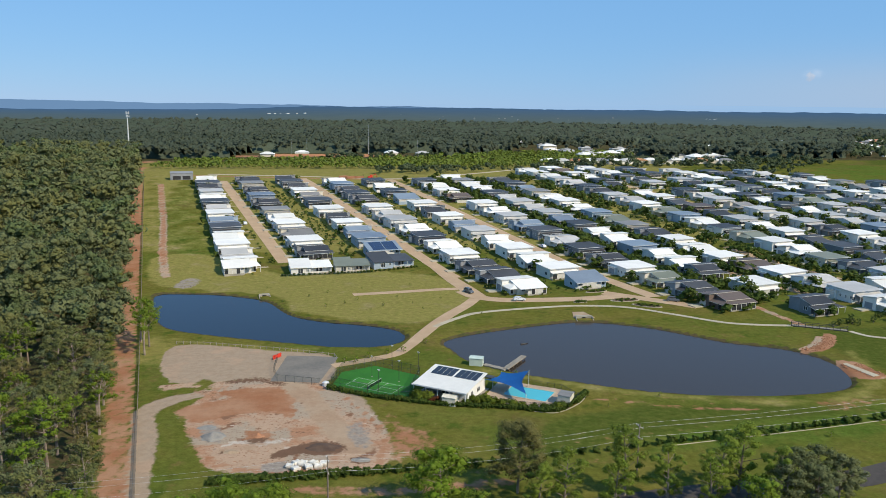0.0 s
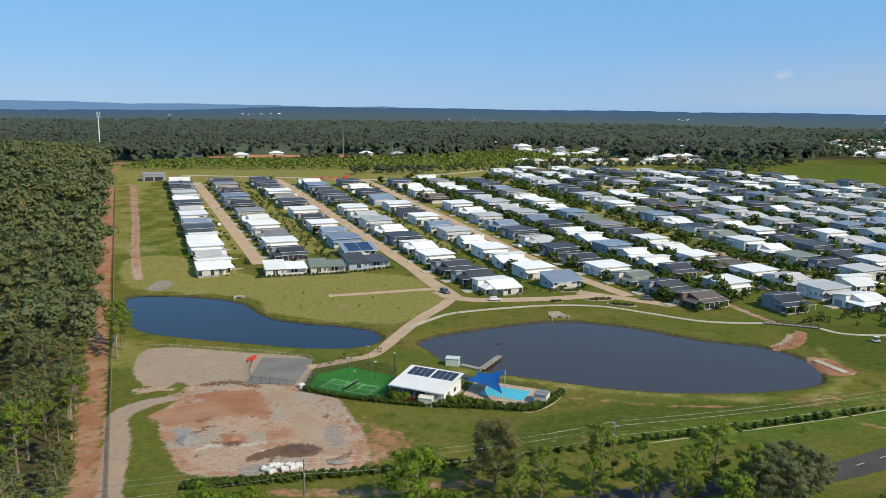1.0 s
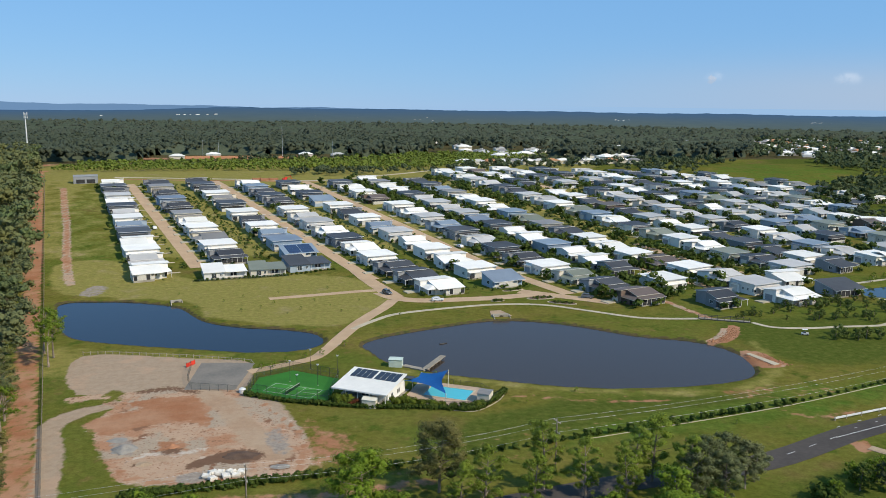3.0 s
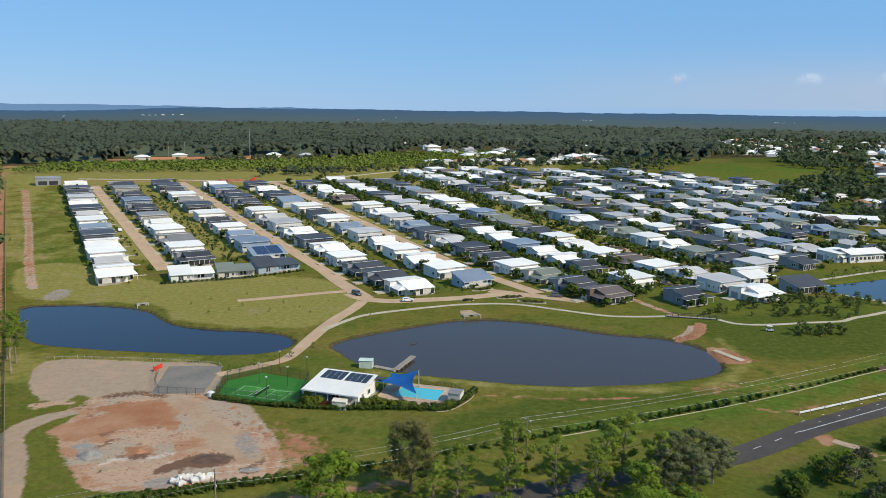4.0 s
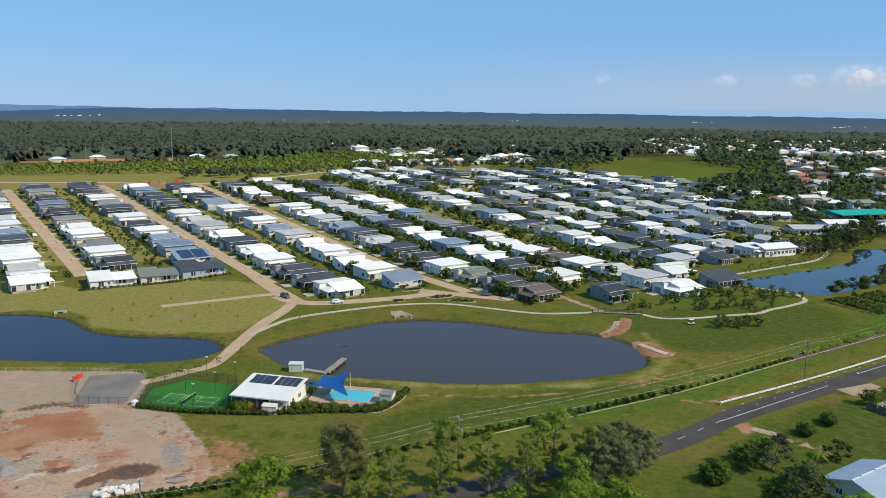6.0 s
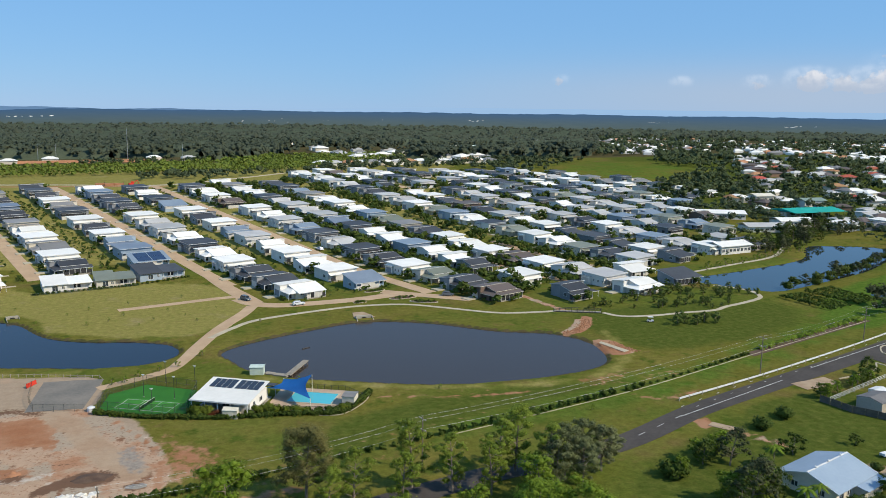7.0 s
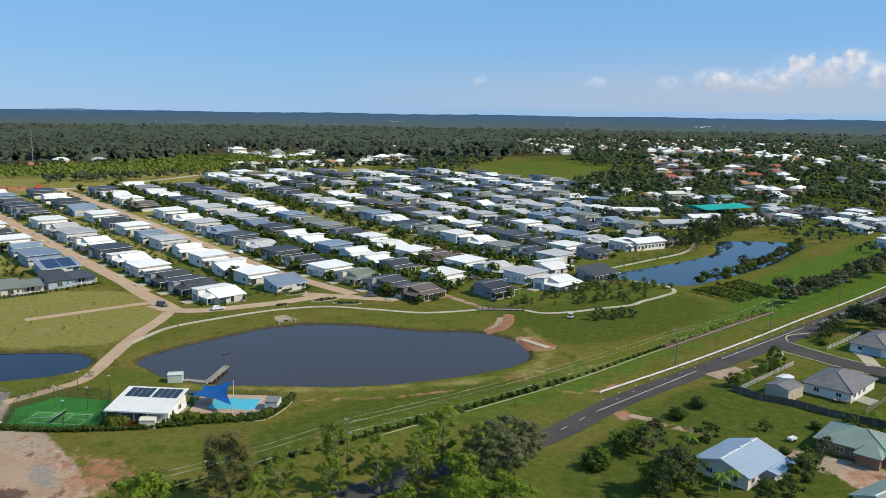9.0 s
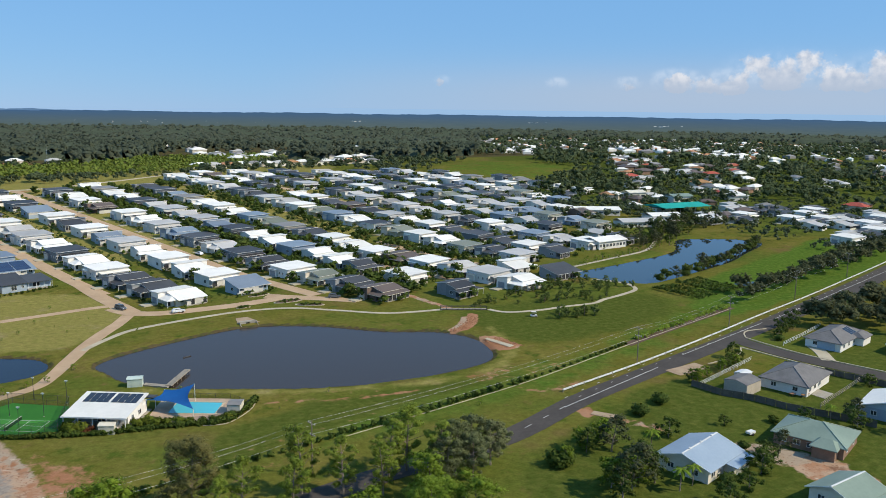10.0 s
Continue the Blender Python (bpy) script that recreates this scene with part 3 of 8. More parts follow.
ribbon("path", [(131, 246.5), (135.4, 240.5), (146.5, 238.8), (159.2, 239.9), (172.1, 240.5), (179.9, 244.3), (190.7, 248.2), (202.4, 254.5), (205, 266), (197, 277)], 1.8, PALE_PATH, "pale concrete footpath through young trees", "path", 0.09)
ribbon("path", [(196, 300), (232, 314), (266, 328), (292, 352)], 2.0, PALE_PATH, "pale path between houses and pond", "path", 0.09)
ribbon("path", [(-172, 588), (-100, 584), (-31, 580), (27, 625), (84, 686)], 4.0, PALE_PATH, "pale gravel track behind the village", "path", 0.09)
# the public road and its side street
ribbon("road", [(-60, 104), (-20, 118), (18, 128), (48, 136.5), (81, 143.5), (110, 157), (140.3, 168.1), (196.3, 188.2), (255, 210.6), (330, 240), (470, 300)], [6.5, 6.5, 6.5, 6.5, 7, 8, 9.4, 10.2, 10, 9, 9], ASPHALT,
       "grey asphalt public road with painted lines", "road", 0.06)
ribbon("road", [(186, 183), (187, 173), (190, 160), (198, 139), (207, 115)], 7, ASPHALT, "grey asphalt side street with concrete kerbs", "road", 0.07)
ribbon("driveway", [(145.0, 164.6), (150, 165.4), (157.5, 166.8)], 5.2, SANDY, "sandy gravel crossover beside the road", "driveway", 0.1)
ribbon("driveway", [(107.5, 148.6), (109.5, 146), (111.5, 144)], 2.6, SANDY, "sandy driveway crossover", "driveway", 0.1)
ribbon("driveway", [(204, 170), (200, 163), (195, 156)], 4, PALE_PATH, "pale concrete driveway", "driveway", 0.12)
ribbon("car_park", [(-43, 204.3), (-36, 204.2), (-29.5, 203.5)], 21, OLD_ASPHALT, "grey asphalt car park beside the courts", "car park", 0.05, 0)

# ---- building helpers ----


def part(name, bm, mat, parent, label=""):
    """Links a bmesh as one mesh object under a thing or a part."""
    me = bpy.data.meshes.new(name)
    bm.normal_update()
    bm.to_mesh(me)
    bm.free()
    me.materials.append(mat)
    ob = new(name, me)
    ob.parent = parent
    if label:
        ob["label"] = label
    return ob


def thing(name, x, y, z=None, turn=0.0, label="", category="", group="", kind=""):
    ob = new(name)
    ob.empty_display_size = 0.5
    ob.matrix_basis = pose(x, y, height(x, y) if z is None else z, 0, 0, turn)
    return tagged(ob, label, category, group, kind)


def add_box(bm, x0, x1, y0, y1, z0, z1):
    v = [bm.verts.new((x, y, z)) for z in (z0, z1) for x, y in ((x0, y0), (x1, y0), (x1, y1), (x0, y1))]
    for f in ((3, 2, 1, 0), (4, 5, 6, 7), (0, 1, 5, 4), (1, 2, 6, 5), (2, 3, 7, 6), (3, 0, 4, 7)):
        bm.faces.new([v[i] for i in f])
    return bm


def box(x0, x1, y0, y1, z0, z1):
    return add_box(bmesh.new(), min(x0, x1), max(x0, x1), y0, y1, z0, z1)


def prism(profile, x0, x1):
    """A solid with a profile of (y, z) points, drawn out along x."""
    bm = bmesh.new()
    x0, x1 = min(x0, x1), max(x0, x1)
    a = [bm.verts.new((x0, y, z)) for y, z in profile]
    b = [bm.verts.new((x1, y, z)) for y, z in profile]
    n = len(profile)
    bm.faces.new(a[::-1])
    bm.faces.new(b)
    for i in range(n):
        bm.faces.new((a[i], a[(i + 1) % n], b[(i + 1) % n], b[i]))
    bmesh.ops.recalc_face_normals(bm, faces=bm.faces)
    return bm


def sheet(y0, z0, y1, z1, x0, x1, thick=0.16):
    """A sloping roof slab from (y0, z0) to (y1, z1)."""
    return prism([(y0, z0), (y1, z1), (y1, z1 + thick), (y0, z0 + thick)], x0, x1)


def rod(bm, p, q, r0, r1=None, sides=7):
    p, q = Vector(p), Vector(q)
    r1 = r0 if r1 is None else r1
    d = (q - p).normalized()
    s = d.orthogonal().normalized()
    t = d.cross(s)
    rings = [[bm.verts.new(c + (s * math.cos(k * 2 * math.pi / sides) + t * math.sin(k * 2 * math.pi / sides)) * r) for k in range(sides)]
             for c, r in ((p, r0), (q, r1))]
    for k in range(sides):
        j = (k + 1) % sides
        bm.faces.new((rings[0][k], rings[0][j], rings[1][j], rings[1][k]))
    bm.faces.new(rings[1])
    bm.faces.new(rings[0][::-1])
    return bm


def hip_roof(x0, x1, y0, y1, z0, z1, over=0.5, inset=None):
    """A hipped roof, its eaves at z0, with a fascia."""
    bm = bmesh.new()
    x0, x1, y0, y1 = x0 - over, x1 + over, y0 - over, y1 + over
    e = (y1 - y0) / 2 if inset is None else inset
    ym = (y0 + y1) / 2
    low = [bm.verts.new((x, y, z0 - 0.18)) for x, y in ((x0, y0), (x1, y0), (x1, y1), (x0, y1))]
    v = [bm.verts.new((x, y, z0)) for x, y in ((x0, y0), (x1, y0), (x1, y1), (x0, y1))]
    r = [bm.verts.new((x0 + e, ym, z1)), bm.verts.new((x1 - e, ym, z1))]
    bm.faces.new(low[::-1])
    for i in range(4):
        bm.faces.new((low[i], low[(i + 1) % 4], v[(i + 1) % 4], v[i]))
    bm.faces.new((v[0], v[1], r[1], r[0]))
    bm.faces.new((v[2], v[3], r[0], r[1]))
    bm.faces.new((v[1], v[2], r[1]))
    bm.faces.new((v[3], v[0], r[0]))
    return bm


def window(house, x, y, z, w, h, face, glass=None):
    """A window: a frame proud of the wall with a pane in it. face: '-y', '-x' or '+x'."""
    bm = bmesh.new()
    t = 0.09
    if face == "-y":
        for a, b, c, d in ((x - w / 2, x + w / 2, z, z + t), (x - w / 2, x + w / 2, z + h - t, z + h), (x - w / 2, x - w / 2 + t, z, z + h),
                           (x + w / 2 - t, x + w / 2, z, z + h), (x - t / 2, x + t / 2, z, z + h)):
            add_box(bm, a, b, y - 0.07, y + 0.02, c, d)
        f = part("window", bm, TRIM, house)
        part("pane", box(x - w / 2 + t, x + w / 2 - t, y - 0.03, y + 0.02, z + t, z + h - t), glass or GLASS, f)
    else:
        s = -1 if face == "-x" else 1
        for a, b, c, d in ((y - w / 2, y + w / 2, z, z + t), (y - w / 2, y + w / 2, z + h - t, z + h), (y - w / 2, y - w / 2 + t, z, z + h),
                           (y + w / 2 - t, y + w / 2, z, z + h), (y - t / 2, y + t / 2, z, z + h)):
            add_box(bm, min(x, x + s * 0.07), max(x, x + s * 0.07), a, b, c, d)
        f = part("window", bm, TRIM, house)
        part("pane", box(x, x + s * 0.03, y - w / 2 + t, y + w / 2 - t, z + t, z + h - t), glass or GLASS, f)
    return f


SOLAR = material("solar_panel_glass", (0.018, 0.03, 0.075), (0.025, 0.04, 0.09), 2, 0.2, spec=0.4)
ROOFS = {"w": (WHITE_ROOF, WHITE_WALL, "white"), "l": (PALE_ROOF, WHITE_WALL, "pale grey"), "b": (BLUE_ROOF, BLUE_WALL, "blue-grey"),
         "d": (DARK_ROOF, GREY_WALL, "charcoal"), "o": (OLIVE_ROOF, CREAM_WALL, "olive-grey"), "r": (BROWN_ROOF, BROWN_WALL, "brown"),
         "m": (MID_ROOF, CREAM_WALL, "mid-grey"), "e": (DARK_ROOF, WHITE_WALL, "charcoal")}


def corner_roof(st, xi, s, y0, y1, z0, z1, run):
    """A lean-to roof round a street corner: it falls to the street and to the -y side."""
    bm = bmesh.new()
    low = [(st, y0), (st, y1), (xi, y1), (xi, y0)]
    e = [bm.verts.new((x, y, z0 - 0.16)) for x, y in low]
    v = [bm.verts.new((x, y, z0)) for x, y in low]
    a, b = bm.verts.new((xi, y0 + run, z1)), bm.verts.new((xi, y1, z1))
    bm.faces.new((v[0], v[1], b, a))
    bm.faces.new((v[0], a, v[3]))
    bm.faces.new((v[1], e[1], e[2], b))
    bm.faces.new((v[0], e[0], e[1], v[1]))
    bm.faces.new((v[3], e[3], e[0], v[0]))
    bm.faces.new((e[0], e[3], e[2], e[1]))
    bm.faces.new((a, b, e[2], e[3], v[3]))
    bmesh.ops.recalc_face_normals(bm, faces=bm.faces)
    return bm


def village_house(key, style, s, full):
    """A single-storey village home. s: -1 where the street lies on its -x side, +1 on its +x side. A flat-roofed rear wing, a skillion that falls
    to a screened verandah, and a corner porch on the street. full: with all its openings; else a plainer one, far off."""
    roof, wall, colour = ROOFS[key]
    h = new("village_house")
    tagged(h, f"single-storey village home with {colour} metal skillion roofs", "house", "village homes")
    st, bk = s * 8.0, -s * 8.0                          # street end, back end
    vy = -8.4                                           # front of the verandah
    if style == 0:                                      # long skillion with a gablet over the corner porch
        ym, y0, xg = 1.4, -5.6, st - s * 4.0
        part("wall", prism([(ym, -1.5), (7.2, -1.5), (7.2, 4.05), (ym, 4.25)], st - s * 0.4, bk + s * 1.4), wall, h)
        part("wall", prism([(y0, -1.5), (ym - 0.01, -1.5), (ym - 0.01, 4.05), (y0, 2.75)], xg, bk), wall, h)
        part("wall", box(st - s * 1.9, xg - s * 0.01, y0 + 1.6, ym - 0.02, -1.5, 2.3), wall, h)
        part("roof", sheet(ym - 0.45, 4.36, 7.7, 4.08, st + s * 0.3, bk + s * 0.9, 0.2), roof, h)
        part("roof", sheet(vy - 0.3, 2.28, ym - 0.02, 4.12, xg + s * 0.25, bk - s * 0.4), roof, h)
        part("porch_roof", corner_roof(st, xg + s * 0.02, s, vy + 1.6, ym - 0.03, 2.36, 3.35, 3.2), roof, h)
        v0, v1 = xg - s * 3.4, bk
        porch, gy = (vy + 1.8, st - s * 0.2, st - s * 3.7), 4.6
    elif style == 3:                                    # a high, nearly flat roof over a low verandah roof
        ym, y0 = 7.0, -6.2
        part("wall", prism([(y0, -1.5), (ym, -1.5), (ym, 4.1), (y0, 3.75)], st - s * 0.9, bk + s * 0.3), wall, h)
        part("wall", box(st, st - s * 0.89, 1.2, 6.6, -1.5, 2.9), wall, h)
        part("roof", sheet(y0 - 0.9, 3.84, ym + 0.6, 4.24, st - s * 0.3, bk - s * 0.3, 0.18), roof, h)
        part("porch_roof", sheet(0.8, 2.95, 7.0, 2.95, st + s * 0.5, st - s * 1.0, 0.16), roof, h)
        part("verandah_roof", sheet(vy - 0.2, 2.3, y0 - 0.01, 2.75, st - s * 2.2, bk + s * 0.2), roof, h)
        v0, v1 = st - s * 2.6, bk + s * 0.4
        porch, gy = None, 3.9
    elif style == 1:                                    # one broad skillion with blinds along its low side
        ym, y0 = 3.2, -6.4
        part("wall", prism([(y0, -1.5), (ym, -1.5), (ym, 4.75), (y0, 2.75)], st - s * 0.6, bk), wall, h)
        part("wall", prism([(ym + 0.01, -1.5), (7.2, -1.5), (7.2, 3.3), (ym + 0.01, 3.5)], st, bk + s * 3.4), wall, h)
        part("roof", sheet(vy - 0.1, 2.34, ym + 0.6, 4.84, st - s * 0.1, bk - s * 0.4), roof, h)
        part("roof", sheet(ym + 0.62, 3.56, 7.7, 3.36, st + s * 0.4, bk + s * 3), roof, h)
        v0, v1 = st - s * 4.2, bk
        porch, gy = None, 5.2
    else:                                               # raised gable roof over a broad lower skirt roof
        ym, y0, xg = 0.6, -5.4, st - s * 3.4
        part("wall", prism([(ym, -1.5), (7.2, -1.5), (7.2, 3.75), (ym, 4.35)], st - s * 0.2, bk + s * 2.2), wall, h)
        part("wall", prism([(y0, -1.5), (ym - 0.01, -1.5), (ym - 0.01, 4.5), (y0, 3.25)], xg, bk + s * 1.2), wall, h)
        part("roof", sheet(ym - 0.3, 4.66, 7.7, 3.72, st + s * 0.3, bk + s * 1.7, 0.18), roof, h)
        part("roof", sheet(y0 - 0.5, 3.16, ym - 0.31, 4.56, xg + s * 0.4, bk + s * 0.8), roof, h)
        part("verandah_roof", sheet(vy - 0.3, 2.28, y0 + 0.02, 2.95, xg - s * 0.02, bk - s * 0.3), roof, h)
        part("porch_roof", corner_roof(st, xg, s, vy - 0.3, ym - 0.03, 2.3, 3.1, 3.0), roof, h)
        part("wall", box(st - s * 1.4, xg - s * 0.01, y0 + 1.4, ym - 0.02, -1.5, 2.3), wall, h)
        v0, v1 = xg - s * 0.4, bk + s * 0.3
        porch, gy = (vy + 0.1, st - s * 0.2, st - s * 3.2), 4.2
    for o in h.children:                                # pale gutters and fascias along the roof edges
        if "roof" in o.name:
            o.data.materials.append(TRIM if key in "wlbdeo" else CREAM_STEEL)
            for f in o.data.polygons:
                f.material_index = int(abs(f.normal.z) < 0.4)
    face, rear = ("-x", "+x") if s < 0 else ("+x", "-x")
    # verandah on the long side
    if full:
        part("verandah_floor", box(v0, v1, vy, y0 - 0.01, -1.4, 0.12), CONCRETE, h)
        n = 5
        for k in range(n + 1):
            px = v0 + (v1 - v0) * k / n
            part("post", box(px - 0.07, px + 0.07, vy, vy + 0.14, 0.1, 2.34), TRIM, h)
        for k in range(n):
            a, b = v0 + (v1 - v0) * k / n, v0 + (v1 - v0) * (k + 1) / n
            a, b = min(a, b) + 0.1, max(a, b) - 0.1
            blind = (key in "wbl" and style == 1) or (key in "wlbom" and (k + len(colour)) % 5 in (0, 2, 3))
            part("screen", box(a, b, vy + 0.05, vy + 0.09, 0.15, 2.25 if k % 4 else 1.5), BLIND if blind else SCREEN, h)
        window(h, (v0 + st) / 2 - s * (3 if porch else 0), y0, 0.9, 1.5, 1.3, "-y")
        window(h, v0 + (v1 - v0) * 0.5, y0, 0.3, 3.2, 1.9, "-y")
        window(h, {0: bk, 1: bk, 2: bk + s * 1.2, 3: bk + s * 0.3}[style], -2.6, 0.9, 2.0, 1.3, rear)
    else:
        part("verandah_wall", box(v0, v1 + s * 0.1, vy + 0.1, y0 - 0.01, -1.0, 1.05), wall if key in "wlbm" else BLIND, h)
        # one solid box: the screen with the verandah's shade in its dark colour
        part("verandah_screen", box(v0 - s * 0.1, v1 + s * 0.2, vy + 0.18, y0 - 0.01, 1.06, 2.2), BLIND if key in "wb" and style == 1 else SCREEN, h)
        wx = bk + s * {0: 0, 1: 0, 2: 1.2, 3: 0.3}[style]
        part("window", box(wx, wx - s * 0.05, -3.6, -1.6, 0.9, 2.2), GLASS, h)
    # street side
    gx = {0: st - s * 0.4, 1: st, 2: st - s * 0.2, 3: st}[style]
    part("driveway", box(gx + s * 0.06, gx + s * 5.4, gy - 2.4, gy + 2.4, -1.2, 0.03), PALE_PATH, h)
    part("garage_door", box(gx, gx + s * 0.05, gy - 1.9, gy + 1.9, 0.05, 2.25), BLIND if key != "w" else GREY_WALL, h)
    if full:
        if porch:
            py, p0, p1 = porch
            part("post", box(p0 - 0.07, p0 + 0.07, py, py + 0.14, 0, 2.3), TRIM, h)
            part("front_door", box(p1 + s * 1.0, p1 + s * 1.06 + s * 0.9, y0 + 1.55 if style == 0 else y0 + 1.35, y0 + 1.7, 0.1, 2.15), DARK_METAL, h)
        else:
            for k in (-4.2, -1.6, 1.0):
                window(h, st - s * (0.6 if style == 1 else 0.9), k - (1.2 if style == 3 else 0), 1.1, 0.9, 1.1, face)
    return h


PROTO, HOMES = {}, []


def place_house(a, b, key, style, s, full, jitter):
    x, y = lot(a, b)
    m = pose(x, y, height(x, y) + 0.3, 0, 0, STREET_TURN + jitter)
    HOMES.append((x, y, STREET_TURN + jitter))
    k = (key, style, s, full)
    if k in PROTO:
        h = copy_thing(PROTO[k], m)
    else:
        h = PROTO[k] = village_house(*k)
    h.matrix_basis = m @ Matrix.Diagonal((fit_rng.uniform(0.88, 0.97), fit_rng.uniform(0.84, 0.91), fit_rng.uniform(0.95, 1.08), 1))
    return h


fit_rng = random.Random(17)
# house rows: lot line a at both ends, depth b from front to back, the roofs in order, street side, how many in full
ROWS = [
    (48, 331, 60, 556, "wlwwdbwldwlddw", 1, 7),
    (82, 345, 83, 437, "dwmwwm", -1, 6), (83, 463, 86, 549, "dbdmd", -1, 0),
    (113, 342, 112, 432, "bbbwdw", 1, 6), (113, 460, 112, 548, "dmwddd", 1, 0),
    (142, 262, 140, 431, "wddwwdwllw", -1, 10), (141, 460, 141, 527, "dddbw", -1, 0),
    (171, 263, 169, 435, "bwwwwlbwdw", 1, 10), (167, 458, 167, 522, "bdwd", 1, 0),
    (201, 217, 203, 425, "rdowddldblww", -1, 10), (200, 453, 200, 512, "rwwd", -1, 0),
    (226, 201, 228, 260, "dwd", 1, 3), (231, 276, 227, 474, "wwbwwdblllldw", 1, 6), (226, 490, 226, 524, "wmw", 1, 0),
]
HIGH = {0: (2, 4, 6, 8, 10, 12), 2: (1, 3), 4: (0, 2, 4), 5: (3, 5, 7, 9), 9: (3, 5, 7, 9, 11), 12: (0, 2, 5, 7, 9, 11)}   # the homes with the high skillion
rnd = random.Random(7)
for row, (a0, b0, a1, b1, roofs, s, full) in enumerate(ROWS):
    n = len(roofs)
    for k, key in enumerate(roofs):
        f = k / max(1, n - 1)
        form = {"w": 0, "b": 1}.get(key, 2) if k == 0 and row != 4 else 3 if k in HIGH.get(row, (1, 3, 5, 7, 9)) else 2 if (k + row) % 3 else 0
        home = place_house(a0 + (a1 - a0) * f, b0 + (b1 - b0) * f, key, form, s, k < full, rnd.uniform(-1.5, 1.5))
        if (row, k) == (3, 0):                          # kept out of the pattern book, so that no copy carries its panels
            PROTO.pop((key, form, s, k < full))
            for q in range(4):
                part("solar_panel", sheet(-7.4 if q < 2 else -2.4, 2.76 if q < 2 else 3.79, -2.6 if q < 2 else 2.6, 3.74 if q < 2 else 4.81, -6 + 6.2 * (q % 2), -0.2 + 6.2 * (q % 2), 0.06), SOLAR, home, "dark blue solar panel")
# the denser streets beyond
for i, (a, b0, b1, s) in enumerate([(255, 192, 540, -1), (300, 228, 548, -1), (326, 224, 555, 1), (357, 226, 552, -1), (386, 222, 540, 1), (415, 258, 520, -1),
                                    (443, 288, 505, 1), (473, 325, 500, -1), (502, 340, 470, 1), (531, 345, 425, -1)]):
    n = int((b1 - b0) / 16.6)
    for k in range(n + 1):
        if rnd.random() < 0.05:
            continue
        key = rnd.choice("wwwwwwllldddembolw" if i % 2 else "wwwwlldddebmrwol")
        if (i, k) == (0, 0):                            # the white corner home above the park
            key = "w"
        place_house(a + rnd.uniform(-1.2, 1.2), b0 + (b1 - b0) * k / n, key, 3 if (k + i) % 2 else rnd.choice((0, 0, 2)), s, k < 3, rnd.uniform(-3, 3))
for a, b, key, st, sd in ((283, 194, "d", 1, 1), (280, 214, "w", 0, 1)):
    place_house(a, b, key, st, sd, True, -8)

# ---- trees ----


KNOB_V = np.array([(1, 0, 0), (0, 1, 0), (-1, 0, 0), (0, -1, 0), (0, 0, 1), (0, 0, -1)], float)
KNOB_F = np.array([(0, 1, 4), (1, 2, 4), (2, 3, 4), (3, 0, 4), (1, 0, 5), (2, 1, 5), (3, 2, 5), (0, 3, 5)])


def knobs_of(rng, centres, radii, heights):
    """Uneven closed knobs, the dense hearts of leaf clumps: verts and triangles."""
    n, k = len(centres), len(KNOB_V)
    size = np.stack([radii, radii, heights], 1)[:, None]
    V = np.asarray(centres)[:, None] + KNOB_V[None] * size * (0.7 + 0.5 * rng.random((n, k, 1)))
    return V.reshape(-1, 3), (KNOB_F[None] + (np.arange(n) * k)[:, None, None]).reshape(-1, 3)


def sprays_of(rng, c, d, size, drift, loose, up=0.22):
    """Leaf sprays, small tilted quads at the points c of clumps that bulge along d: their corners and the way their many leaves face."""
    nrm = 0.95 * d + loose * rng.normal(size=d.shape) + np.array(drift)
    nrm /= np.linalg.norm(nrm, axis=-1)[..., None]
    t = np.cross(nrm, rng.normal(size=d.shape))
    t /= np.linalg.norm(t, axis=-1)[..., None] + 1e-9
    b = np.cross(nrm, t)
    s = np.asarray(size)[..., None]
    asp = (0.45 + 0.45 * rng.random(d.shape[:-1]))[..., None]
    Q = np.stack([c - t * s - b * s * asp * 0.5, c + t * s * 0.7 - b * s * asp, c + t * s + b * s * asp * 0.6, c - t * s * 0.6 + b * s * asp], -2).reshape(-1, 3)
    face = 0.8 * d + 0.3 * nrm + np.array([0, 0, up])
    face /= np.linalg.norm(face, axis=-1)[..., None]
    return Q, np.repeat(face.reshape(-1, 3), 4, axis=0)


def leaf_cloud(rng, blobs, quads, size):
    """A crown: leaf sprays spread over the blobs, and the dense heart of each."""
    B = np.array(blobs, float)
    total = np.sum(B[:, 3] ** 2)
    P, D, S = [], [], []
    for cx, cy, cz, r, rz in B:
        k = max(4, int(quads * r * r / total))
        d = rng.normal(size=(k, 3))
        d /= np.linalg.norm(d, axis=1)[:, None]
        rad = r * (0.5 + 0.62 * rng.random(k) ** 0.7)
        P.append(np.array([cx, cy, cz]) + d * rad[:, None] * np.array([1, 1, rz / r]))
        D.append(d)
        S.append(size * (0.5 + 0.9 * rng.random(k)))
    P, D, S = np.concatenate(P), np.concatenate(D), np.concatenate(S)
    mid = P.mean(axis=0)
    whole = (P - mid) / (np.linalg.norm(P - mid, axis=1)[:, None] + 1e-6)
    D = 0.6 * D + 0.4 * whole                               # clumps round off towards the crown's own shape
    return *sprays_of(rng, P, D, S, (0.25, -0.2, 0.55), 0.42), *knobs_of(rng, B[:, :3], B[:, 3] * 0.62, B[:, 4] * 0.62)


